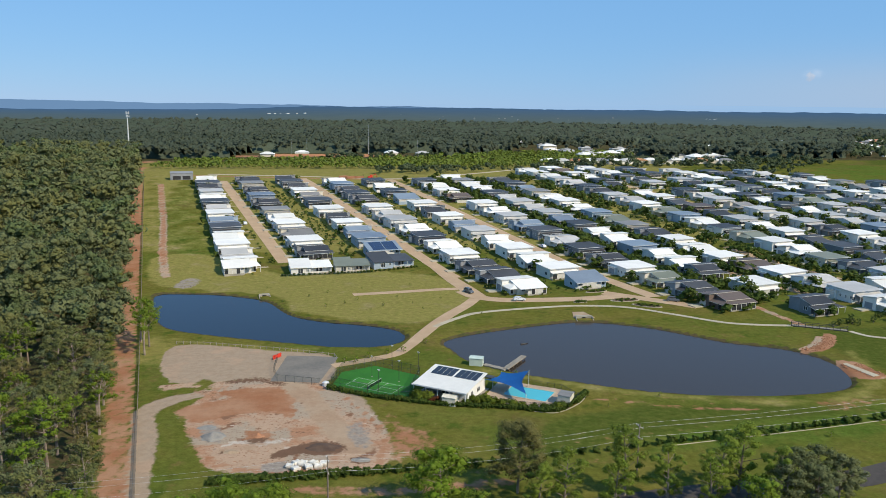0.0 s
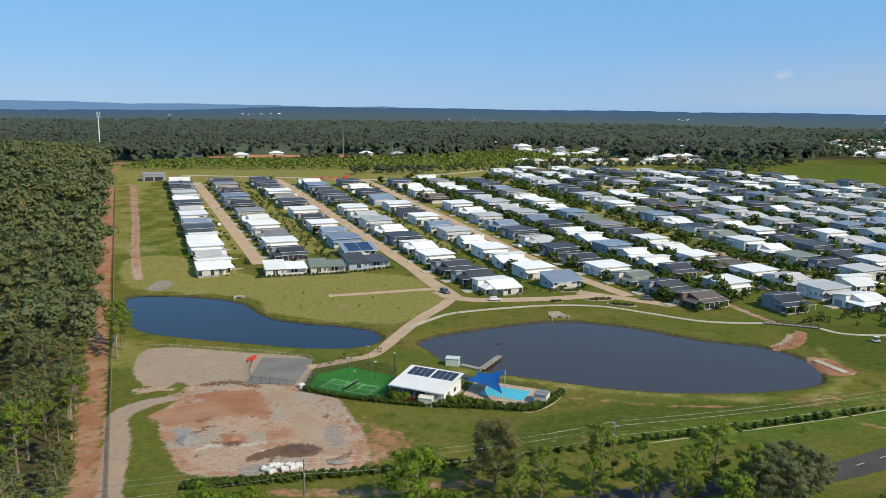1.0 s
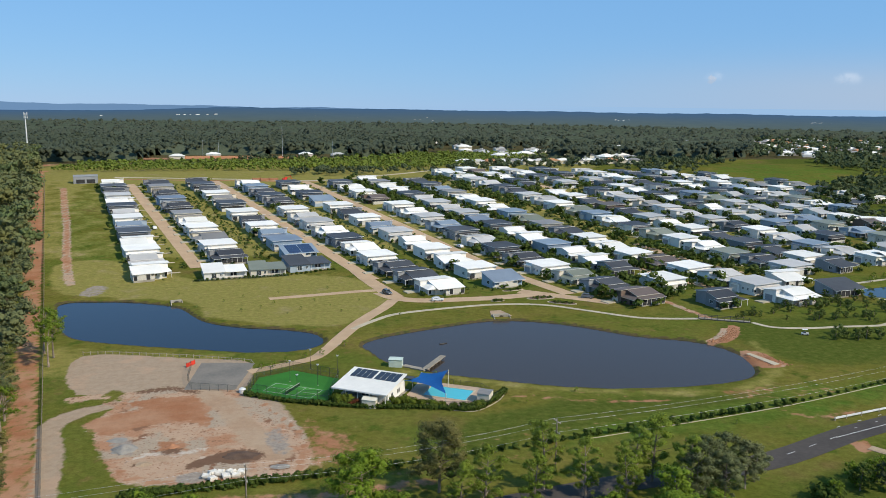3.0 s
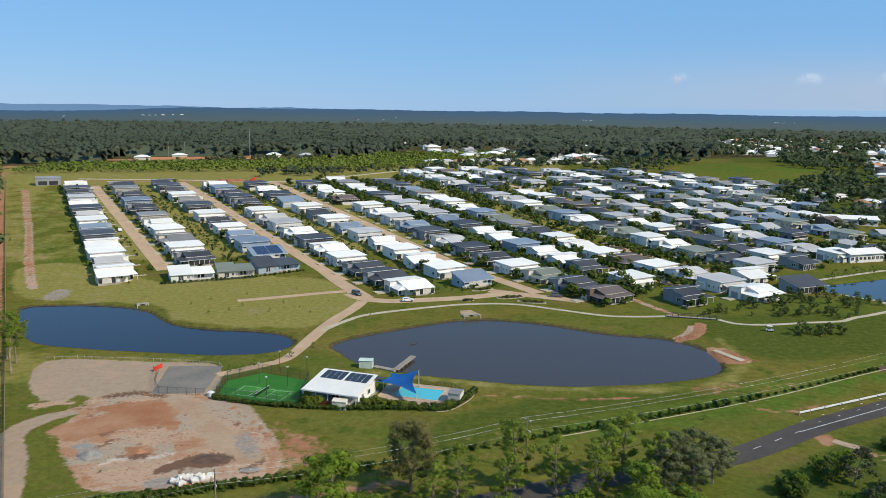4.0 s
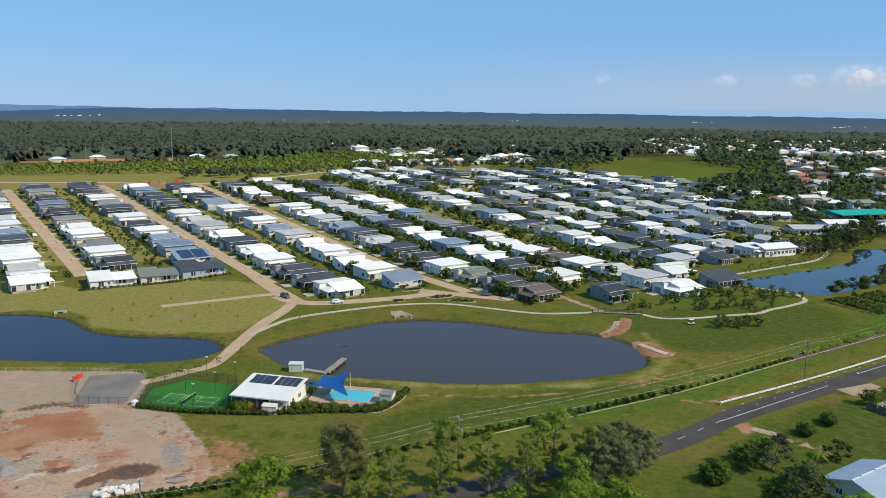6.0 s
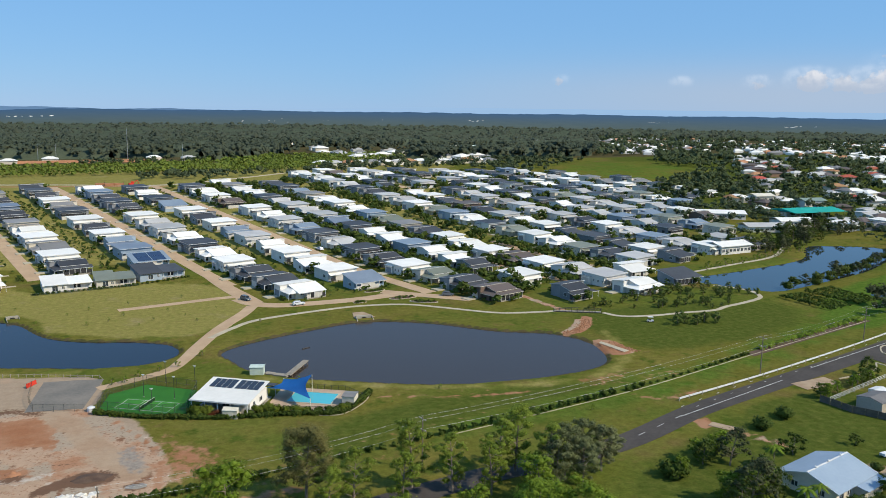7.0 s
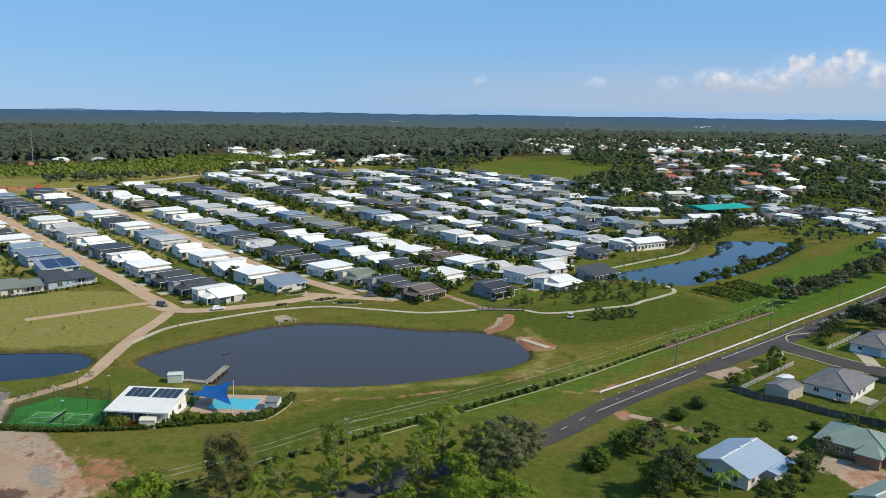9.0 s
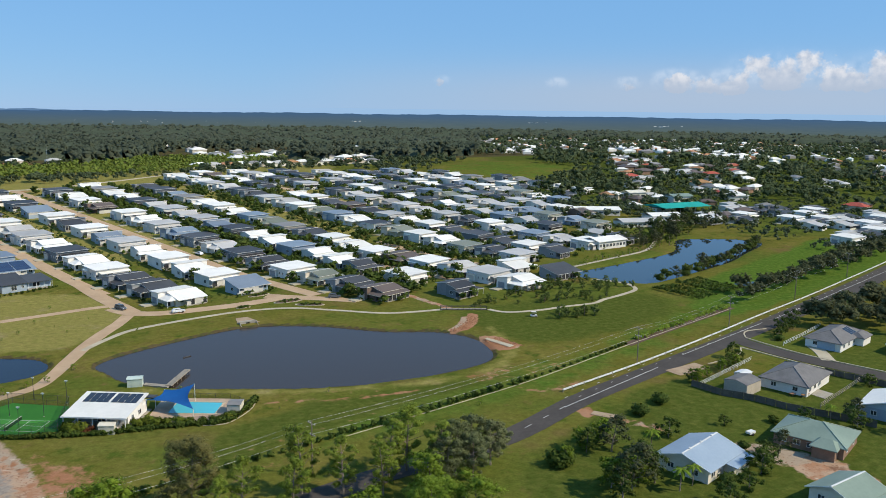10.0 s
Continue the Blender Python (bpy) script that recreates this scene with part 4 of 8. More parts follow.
def leaf_mesh(name, Q, N, KV, KF, mat, lift=0.0):
    """One mesh of leaf sprays Q that face along N, and dense hearts KV, KF."""
    nq, nt = len(Q) // 4, len(KF)
    me = bpy.data.meshes.new(name)
    V = np.concatenate([Q, KV]).astype(np.float32)
    me.vertices.add(len(V))
    me.vertices.foreach_set("co", V.ravel())
    me.loops.add(nq * 4 + nt * 3)
    me.loops.foreach_set("vertex_index", np.concatenate([np.arange(nq * 4), (np.asarray(KF) + nq * 4).ravel()]).astype(np.int32))
    me.polygons.add(nq + nt)
    me.polygons.foreach_set("loop_start", np.concatenate([np.arange(nq) * 4, nq * 4 + np.arange(nt) * 3]).astype(np.int32))
    me.polygons.foreach_set("loop_total", np.concatenate([np.full(nq, 4), np.full(nt, 3)]).astype(np.int32))
    me.polygons.foreach_set("use_smooth", np.ones(nq + nt, bool))
    me.materials.append(mat)
    me.update()
    hearts = KV.reshape(-1, len(KNOB_V), 3)
    out = (hearts - hearts.mean(axis=1, keepdims=True)).reshape(-1, 3)
    out /= np.linalg.norm(out, axis=1)[:, None] + 1e-9
    out[:, 2] += lift
    out /= np.linalg.norm(out, axis=1)[:, None] + 1e-9
    me.normals_split_custom_set_from_vertices(np.concatenate([N, out]).astype(np.float32))
    return me


def tree(kind, seed, tall, spread, mat, quads=1500, leaf=0.17, bare=0.45, label="", category="tree", clumps=13, puff=1.0):
    """A tapered, leaning trunk with limbs that carry leaf clumps."""
    rng = np.random.default_rng(seed)
    t = new(kind)
    tagged(t, label, category)
    bm = bmesh.new()
    lean = rng.normal(size=2) * 0.03 * tall
    pts = [Vector((lean[0] * f * f + 0.12 * math.sin(3 * f + seed), lean[1] * f * f + 0.12 * math.cos(4 * f + seed), f * tall * 0.86 - 0.4 * (f == 0))) for f in (0, 0.25, 0.5, 0.75, 1)]
    r0 = 0.018 * tall + 0.06
    for i in range(4):
        rod(bm, pts[i], pts[i + 1], r0 * (1 - 0.21 * i), r0 * (1 - 0.21 * (i + 1)))
    blobs = []
    for k in range(clumps):
        f = bare + (1 - bare) * (k + 0.5) / clumps
        base = pts[min(3, int(f * 4))].lerp(pts[min(4, int(f * 4) + 1)], f * 4 - int(f * 4))
        ang = k * 2.4 + rng.uniform(-0.5, 0.5)
        reach = spread * (0.35 + 0.65 * math.sin(math.pi * min(1, 0.12 + (f - bare) / (1 - bare) * 0.86))) * rng.uniform(0.45, 1.0)
        tip = base + Vector((math.cos(ang) * reach, math.sin(ang) * reach, tall * 0.06 + reach * 0.25))
        tip.z = min(tip.z, tall * 0.95)
        if kind == "tall_gum":
            part("limb", rod(bmesh.new(), base, tip, r0 * 0.36 * (1.2 - f), r0 * 0.1, 5), BARK, t)
        else:
            rod(bm, base, tip, r0 * 0.36 * (1.2 - f), r0 * 0.1, 5)
        for q in range(3):
            r = spread * rng.uniform(0.14, 0.27) * puff
            o = rng.normal(size=3) * spread * 0.15
            blobs.append((tip.x + o[0], tip.y + o[1], tip.z + o[2] * 0.7, r, r * rng.uniform(0.5, 0.8)))
    blobs.append((pts[4].x, pts[4].y, tall * 0.93, spread * 0.3, spread * 0.24))
    part("trunk", bm, BARK, t)
    c = new("crown", leaf_mesh("crown", *leaf_cloud(rng, blobs, quads, leaf), mat))
    c.parent = t
    return t


def shrub(seed, r, h, mat, label, quads=110, leaf=0.2):
    rng = np.random.default_rng(seed)
    t = new("shrub")
    tagged(t, label, "shrub")
    bm = bmesh.new()
    for k in range(4 if r > 1 else 0):
        rod(bm, (0, 0, -0.2), (math.cos(k * 1.7) * r * 0.5, math.sin(k * 1.7) * r * 0.5, h * 0.55), 0.05, 0.02, 5)
    if r > 1:
        part("stem", bm, BARK, t)
    blobs = [(rng.uniform(-.5, .5) * r, rng.uniform(-.5, .5) * r, h * rng.uniform(0.35, 0.65), r * rng.uniform(0.45, 0.7), h * 0.38) for _ in range(6)]
    c = new("crown", leaf_mesh("crown", *leaf_cloud(rng, blobs, quads, leaf), mat))
    c.parent = t
    return t


def palm(seed, tall):
    rng = np.random.default_rng(seed)
    t = new("palm")
    tagged(t, "slim palm with arching green fronds", "palm")
    bm = bmesh.new()
    rod(bm, (0, 0, -0.3), (0.15, 0, tall * 0.5), 0.16, 0.13)
    rod(bm, (0.15, 0, tall * 0.5), (0.1, 0.1, tall), 0.13, 0.1)
    part("trunk", bm, BARK, t)
    for k in range(11):
        a, lift = k * 2.4, rng.uniform(0.1, 0.9)
        bm = bmesh.new()
        prev = None
        for j in range(5):
            f = j / 4
            d = 2.4 * f
            z = tall + lift * f * 1.6 - 2.0 * f * f
            w = 0.42 * math.sin(math.pi * min(0.97, f * 0.85 + 0.12))
            c = Vector((0.1 + math.cos(a) * d, 0.1 + math.sin(a) * d, z))
            sd = Vector((-math.sin(a), math.cos(a), 0)) * w
            row = [bm.verts.new(c - sd - Vector((0, 0, w * 0.5))), bm.verts.new(c), bm.verts.new(c + sd - Vector((0, 0, w * 0.5)))]
            if prev:
                for q in (0, 1):
                    bm.faces.new((prev[q], prev[q + 1], row[q + 1], row[q]))
            prev = row
        part("frond", bm, GUM_GREEN, t)
    return t


GUMS = [tree("gum_tree", 1, 15, 4.6, GUM, label="tall gum tree with an open olive crown"),
        tree("gum_tree", 2, 13, 4.2, GUM_BROWN, label="gum tree with a bronze-green crown", clumps=11),
        tree("gum_tree", 3, 16, 4.4, GUM_GREEN, bare=0.5, label="tall gum tree with a green crown", clumps=12),
        tree("gum_tree", 4, 12, 4.0, GUM, bare=0.38, label="gum tree with a dense olive crown"),
        tree("gum_tree", 5, 14, 3.8, GREY_GUM, bare=0.5, label="slender grey-green gum tree", clumps=10)]
BROAD = [tree("broadleaf_tree", 11, 7.0, 3.2, GARDEN_LEAF, 1000, 0.16, 0.12, "round leafy tree on the lawn", clumps=14, puff=1.35),
         tree("broadleaf_tree", 12, 5.0, 2.8, SHRUB, 850, 0.15, 0.1, "small dark leafy tree on the lawn", puff=1.35),
         tree("broadleaf_tree", 13, 8.5, 3.6, DULL_LEAF, 1100, 0.16, 0.15, "silvery leafy tree on the lawn", clumps=15, puff=1.2)]
WISPY = [tree("wispy_tree", 21, 14, 3.7, PINE, 6400, 0.115, 0.12, "light green wispy tree beside the road", clumps=22),
         tree("wispy_tree", 22, 13, 3.5, PINE, 6200, 0.115, 0.1, "light green wispy tree beside the road", clumps=22)]
ROUND = tree("round_tree", 23, 12, 5.2, GUM_GREEN, 7600, 0.14, 0.1, "bright green round tree beside the road", clumps=18, puff=1.45)
BUSHY = tree("round_tree", 26, 12, 4.9, GUM_GREEN, 1900, 0.21, 0.1, "bushy bright green tree beside the road", clumps=16, puff=1.45)
TALL_GUM = tree("tall_gum", 24, 17, 6.4, GUM_BROWN, 8600, 0.145, 0.16, "tall bronze-green gum tree beside the road", clumps=26, puff=1.15)
WEEPER = tree("weeping_tree", 25, 11, 4.0, GREY_GUM, 5600, 0.125, 0.15, "soft grey-green tree beside the road", clumps=20)
SAPLING = tree("young_tree", 31, 3.4, 1.5, GUM_GREEN, 260, 0.15, 0.12, "young planted tree on the lawn", clumps=8)
ORCHARD = tree("young_tree", 32, 3.2, 1.7, PARK_LEAF, 380, 0.17, 0.05, "young leafy tree in the park", clumps=7, puff=1.5)
SMALL_SHRUB = shrub(41, 0.9, 1.2, SHRUB, "small clipped hedge plant")
BUSH = shrub(42, 2.4, 2.6, SHRUB, "rounded dark garden bush", 700, 0.24)
PALM = palm(51, 5.0)
SHORT_PALM = palm(52, 1.3)
FIRST = set()


def plant(proto, x, y, scale=1.0, turn=None, rng=rnd, sink=0.0):
    m = pose(x, y, height(x, y) - sink, 0, 0, rng.uniform(0, 360) if turn is None else turn)
    if proto.name not in FIRST:
        FIRST.add(proto.name)
        proto.matrix_basis = m @ Matrix.Scale(scale, 4)
        return proto
    c = copy_thing(proto, m)
    c.matrix_basis = m @ Matrix.Scale(scale, 4)
    return c


def woods(name, spots, tall, spread, quads, mat, label, seed, leafy=2.1, lumps=3, up=0.4, level=0.7, core=0.7):
    """Many distant crowns in one mesh: each a few uneven leaf masses over its foot, feathered with leaf sprays."""
    rng = np.random.default_rng(seed)
    spots = np.asarray(spots, float)
    k = len(spots)
    big = rng.uniform(0, 1, k) ** 1.5
    hgt = tall * (0.95 - 0.5 * level + level * big)
    rad = spread * (0.65 + 0.8 * big)
    z0 = lie(spots[:, 0], spots[:, 1])
    ang = rng.uniform(0, 2 * math.pi, (k, lumps))
    off = rad[:, None] * (0.62 * rng.random((k, lumps)) ** 0.5 if lumps > 1 else np.zeros((k, 1)))
    C = np.stack([spots[:, :1] + np.cos(ang) * off, spots[:, 1:] + np.sin(ang) * off, z0[:, None] + hgt[:, None] * (0.5 + 0.34 * rng.random((k, lumps)))], 2).reshape(-1, 3)
    R = (rad[:, None] * (0.95 if lumps == 1 else 0.30 + 0.8 / lumps + 0.22 * rng.random((k, lumps))) * np.ones((k, lumps))).ravel()
    Rz = np.minimum(R * (0.62 + 0.3 * rng.random(len(R))), np.repeat(hgt * 0.42, lumps))
    pick = rng.integers(0, lumps, (k, quads)) + (np.arange(k) * lumps)[:, None]
    d = rng.normal(size=(k, quads, 3))
    d /= np.linalg.norm(d, axis=2)[..., None]
    d[..., 2] = np.where(rng.random((k, quads)) < 0.7, np.abs(d[..., 2]), d[..., 2])
    out = 0.66 + 0.5 * rng.random((k, quads)) * (1 if core < 0.8 else 0.7)
    c = C[pick] + d * np.stack([R[pick], R[pick], Rz[pick]], 2) * out[..., None]
    s = rad[:, None] * leafy / math.sqrt(quads) * (0.6 + 0.7 * rng.random((k, quads)))
    return tagged(new(name, leaf_mesh(name, *sprays_of(rng, c, d, s, (0, 0, 0.35), 0.5, up), *knobs_of(rng, C, R * core, Rz * core), mat, up if core > 0.8 else 0.0)), label, "woods", kind="stuff")


# left bushland: single trees near, joined woods farther off
g = np.random.default_rng(5)
near_wood, far_wood = [], []
for gyy in np.arange(96, 770, 6.8):
    fx = FENCE_TOP[0] + (FENCE_END[0] - FENCE_TOP[0]) * (FENCE_TOP[1] - gyy) / (FENCE_TOP[1] - FENCE_END[1])
    edge = 9.5 if gyy < 230 else 8.0
    for gxx in np.arange(fx - edge, -0.61 * gyy - 10, -6.8):
        x, y = gxx + g.uniform(-2.8, 2.8), gyy + g.uniform(-2.8, 2.8)
        (near_wood if y < 205 else far_wood).append((x, y))
for i, (x, y) in enumerate(near_wood):
    plant(GUMS[(i * 7 + int(x)) % 5], x, y, g.uniform(0.72, 1.08))
kinds = g.integers(0, 4, len(far_wood))
for k, mat in enumerate((HILL_LEAF, OLIVE_LEAF, DEEP_LEAF, HILL_LEAF)):
    mine = [p for p, kd in zip(far_wood, kinds) if kd == k]
    woods("woods", [p for p in mine if p[1] < 330], 13.5, 4.2, 300, mat, "dense olive bushland beside the side fence", 60 + k, 1.35, 10, 0.6)
    woods("woods", [p for p in mine if p[1] >= 330], 13, 4.3, 84, mat, "dense olive bushland beside the side fence", 64 + k, 1.4, 6, 0.8)
for x, y in ((-84, 222), (-88, 226), (-82.5, 214)):
    plant(GUMS[2], x, y, 0.85)

PLANTATION = np.array([(-226, 621), (-100, 640), (52, 662), (120, 730), (236, 878), (150, 890), (70, 860), (0, 775), (-70, 735), (-226, 690)], float)
SCHOOL = np.array([(75, 885), (250, 862), (420, 880), (440, 1010), (300, 1110), (105, 1060)], float)
# woods behind the village to the skyline, with the plantation rows in front
def clear_of(x, y):
    u = -0.2 * x + 0.98 * y
    a = np.degrees(np.arctan2(x, y))
    ok = (u > 745) & ~((x > -245) & (x < 40) & (u > 740) & (u < 840) & (np.abs(x + 100) < 95))
    ok |= (a > 31) & (np.hypot(x, y) > 560) & (u > 420)
    ok |= (a > 45) & (np.hypot(x, y) > 520)
    ok &= signed(np.array([(285, 650), (330, 610), (366, 596), (430, 640), (450, 680), (410, 780), (330, 720)]), x, y) > 4
    ok &= signed(PLANTATION, x, y) > 3
    ok &= (signed(SCHOOL, x, y) > 0) | (np.sin(x * 0.9) * np.sin(y * 1.3 + x * 0.4) > 0.55)
    return ok


def scatter(r0, r1, count, seed, thin=1.0):
    q = np.random.default_rng(seed)
    a = np.radians(q.uniform(-36, 60, count))
    r = np.sqrt(q.uniform(r0 * r0, r1 * r1, count))
    x, y = r * np.sin(a), r * np.cos(a)
    open_land = np.sin(x / 93 + 1.3) * np.cos(y / 141) + np.sin(x / 41 - y / 57) * 0.5
    suburb = (np.degrees(a) > 22) & (r < 1900)
    keep = clear_of(x, y) & (q.random(count) < np.where(suburb, 0.85 * thin, 1.0)) & (open_land < np.where(suburb, 1.0, 1.25))
    return np.stack([x[keep], y[keep]], 1)


FIELDS = ((620, 850, 46), (1040, 1390, 62), (1310, 1475, 62), (1590, 1655, 75), (606, 455, 34), (700, 680, 20), (820, 1010, 30),
          (665, 815, 34), (1090, 1690, 70), (1190, 1660, 60), (1250, 1545, 70), (1400, 1240, 60), (900, 700, 36))


def town_lots(count, r0, r1, seed):
    """Places of town homes: azimuth in degrees and distance, thinner towards the far side of the town."""
    q, out = np.random.default_rng(seed), []
    while len(out) < count:
        a, r = q.uniform(27, 58), r0 + (r1 - r0) * q.random() ** 0.85
        x, y = r * math.sin(radians(a)), r * math.cos(radians(a))
        if (-0.2 * x + 0.98 * y < 430 and r < 560) or (a < 36 and r < 1010) or (a > 47 and r < 620) or (280 < x < 455 and 590 < y < 790):
            continue
        if a > 46 and q.random() < 0.55 or any(math.hypot(x - fx, y - fy) < fr for fx, fy, fr in FIELDS):
            continue
        out.append((a, r))
    return np.array(out)


NEAR_LOTS, FAR_LOTS = town_lots(112, 560, 1000, 21), town_lots(450, 1000, 1900, 22)


def in_the_way(p):
    """Trees that would stand on a town home, in front of it, or on an open field."""
    a, r, hit = np.degrees(np.arctan2(p[:, 0], p[:, 1])), np.hypot(p[:, 0], p[:, 1]), np.zeros(len(p), bool)
    for ha, hr in np.concatenate([NEAR_LOTS, FAR_LOTS]):
        hit |= (np.abs(a - ha) * hr * math.pi / 180 < 7.5) & (hr - r > -6) & (hr - r < (20 if hr < 1000 else 30))
    for fx, fy, fr in FIELDS:
        hit |= np.hypot(p[:, 0] - fx, p[:, 1] - fy) < fr
    return hit


near_woods, town_woods = scatter(440, 1100, 16000, 71), scatter(470, 2000, 17000, 79)
in_town = lambda p: (np.degrees(np.arctan2(p[:, 0], p[:, 1])) > 27) & (np.hypot(p[:, 0], p[:, 1]) < 1900)
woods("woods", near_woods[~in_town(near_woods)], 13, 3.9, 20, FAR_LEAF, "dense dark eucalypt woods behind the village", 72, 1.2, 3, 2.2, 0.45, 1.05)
town_woods = np.concatenate([town_woods, scatter(480, 1000, 8000, 88)])
town_woods = town_woods[in_town(town_woods)]
town_woods = town_woods[~((town_woods[:, 0] > 350) & (town_woods[:, 0] < 525) & (town_woods[:, 1] > 290) & (town_woods[:, 1] < 470))]
town_woods = town_woods[~in_the_way(town_woods)]
town_near = np.hypot(town_woods[:, 0], town_woods[:, 1]) < 900
woods("woods", town_woods[town_near], 7.0, 3.2, 16, TOWN_LEAF, "town trees between scattered roofs", 82, 1.4, 3, 0.8)
woods("woods", town_woods[~town_near], 7.6, 4.0, 9, TOWN_LEAF, "dark town trees between distant roofs", 85, 1.3, 2, 1.0)
mid_woods = scatter(1100, 2400, 6500, 73)
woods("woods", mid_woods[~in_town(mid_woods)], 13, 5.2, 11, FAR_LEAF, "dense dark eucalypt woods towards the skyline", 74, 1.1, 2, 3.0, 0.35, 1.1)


def canopy_sheet(r0, r1, n, rough, mat, label):
    """The closed leaf roof of the far woods, seen only from above and afar."""
    az, rr = np.radians(np.linspace(-48, 66, 300)), np.linspace(r0, r1, n)
    A, Rr = np.meshgrid(az, rr)
    X, Y = Rr * np.sin(A), Rr * np.cos(A)
    w = np.random.default_rng(90)
    Z = lie(X, Y) + 9.6 + w.normal(size=X.shape) * rough
    bare = ((np.degrees(A) > 27) & (Rr < 1950)) | (clear_of(X, Y) < 1)
    closed = ~(bare[:-1, :-1] | bare[1:, :-1] | bare[:-1, 1:] | bare[1:, 1:])
    wide = np.pad(bare, 1, constant_values=True)
    rim = wide[:-2, 1:-1] | wide[2:, 1:-1] | wide[1:-1, :-2] | wide[1:-1, 2:]
    Z = np.where(rim, lie(X, Y) - 0.5, Z)
    i = (np.arange(n - 1)[:, None] * 300 + np.arange(299)[None])[closed]
    me = bpy.data.meshes.new("canopy")
    me.from_pydata(np.stack([X.ravel(), Y.ravel(), Z.ravel()], 1).tolist(), [], np.stack([i, i + 1, i + 301, i + 300], 1).tolist())
    me.polygons.foreach_set("use_smooth", [True] * len(me.polygons))
    me.materials.append(mat)
    return tagged(new("canopy", me), label, "woods", kind="stuff")


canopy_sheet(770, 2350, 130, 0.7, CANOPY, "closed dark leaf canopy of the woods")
behind = []
for k in range(900):
    a, b = g.uniform(470, 640), g.uniform(235, 620)
    x, y = lot(a, b)
    if not (a < 545 and 318 < b < 480) and not (355 < x < 525 and 290 < y < 465) and clear_of(np.array([x]), np.array([y + 2000]))[0] and signed(np.array([(285, 650), (330, 610), (366, 596), (430, 640), (450, 680), (410, 780), (330, 720)]), np.array([x]), np.array([y]))[0] > 3:
        behind.append((x, y))
for k in range(900):
    a, b = g.uniform(190, 480), g.uniform(568, 740)
    x, y = lot(a, b)
    if -0.2 * x + 0.98 * y > 600 and signed(PLANTATION, np.array([x]), np.array([y]))[0] > 2 and signed(np.array([(285, 650), (330, 610), (366, 596), (430, 640), (450, 680), (410, 780), (330, 720)]), np.array([x]), np.array([y]))[0] > 3:
        behind.append((x, y))
for k in range(170):
    x, y = g.uniform(285, 385), g.uniform(385, 475)
    if not (300 < x < 368 and 392 < y < 425) and not (298 < x < 334 and 432 < y < 456) and not (362 < x < 410 and 430 < y < 462):
        behind.append((x, y))
yards = [(g.uniform(352, 530), g.uniform(292, 470)) for k in range(620)]
yards = [p for p in yards if p[1] > 322 + 0.33 * (p[0] - 352) or p[1] < 300 + 0.25 * (p[0] - 352)]
woods("garden_trees", yards, 4.2, 1.7, 24, TOWN_LEAF, "garden trees between homes beside the still pond", 91, 1.5, 3)
woods("scrub", behind, 5.0, 2.8, 26, TOWN_LEAF, "dark scrub and garden trees behind the village", 83, 1.4, 3)
rows = []
for j in range(40):
    for k in range(190):
        x = -228 + k * 2.5 + g.uniform(-0.6, 0.6)
        rows.append((x, 600 + 0.155 * (x + 228) + j * 7.5 + g.uniform(-0.5, 0.5)))
rows = np.array(rows)
rows = rows[signed(PLANTATION, rows[:, 0], rows[:, 1]) < 0]
woods("plantation", rows, 4.2, 1.5, 6, CROP, "rows of young green plantation trees", 77, 1.5, 1, 0.9)
# garden shrubs between the houses
spots, low = [], []
for a in (242, 244, 246, 278, 281, 63, 75, 97, 99, 121, 134, 154, 156, 180, 193, 213, 215, 217, 240, 251, 275, 287, 312, 314, 336, 348, 371, 373, 394, 406, 428, 430, 452, 464, 488):
    b0, b1 = (330, 555) if a < 125 else (258, 530) if a < 190 else (215, 530) if a < 300 else (236, 540) if a < 390 else (320, 510)
    back = a in (242, 244, 246, 278, 281, 97, 99, 154, 156, 213, 215, 217, 312, 314, 371, 373, 428, 430)
    for b in np.arange(b0, b1, 2.2):
        if g.random() < (0.45 if a in (242, 244, 246, 278, 281) else 0.8 if back and a > 200 else 0.65 if back else 0.45):
            x, y = lot(a + g.uniform(-1, 1) * (4.0 if back else 0.8), b + g.uniform(-1.5, 1.5))
            (spots if a > 190 and (back or g.random() < 0.4) else low).append((x, y))
spots += [(x + g.uniform(-3, 3), y + g.uniform(-3, 3)) for x, y in spots if g.random() < 0.5]
for x, y, turn in HOMES:
    c, q = math.cos(radians(turn)), math.sin(radians(turn))
    for k in range(g.integers(4, 10)):
        u, v = g.uniform(-9.5, 9.5), (-8.6 if g.random() < 0.7 else 7.9) + g.uniform(-0.7, 0.7)
        (spots if g.random() < (0.34 if x > 60 else 0.16) else low).append((x + c * u - q * v, y + q * u + c * v))
tall_spots = [(x, y) for x, y in spots if g.random() < 0.1]
woods("garden_trees", tall_spots, 5.2, 2.3, 40, GARDEN_LEAF, "leafy garden trees between the village homes", 92, 1.5, 4)
woods("garden_shrubs", spots, 3.0, 1.6, 14, SHRUB, "green garden shrubs between the village homes", 78, 1.5, 2)
woods("garden_shrubs", low, 1.3, 0.8, 8, SHRUB, "low garden plants beside the village homes", 84, 1.5, 1)

# ---- clubhouse, pool and courts ----
CLUB_TURN = -27.0


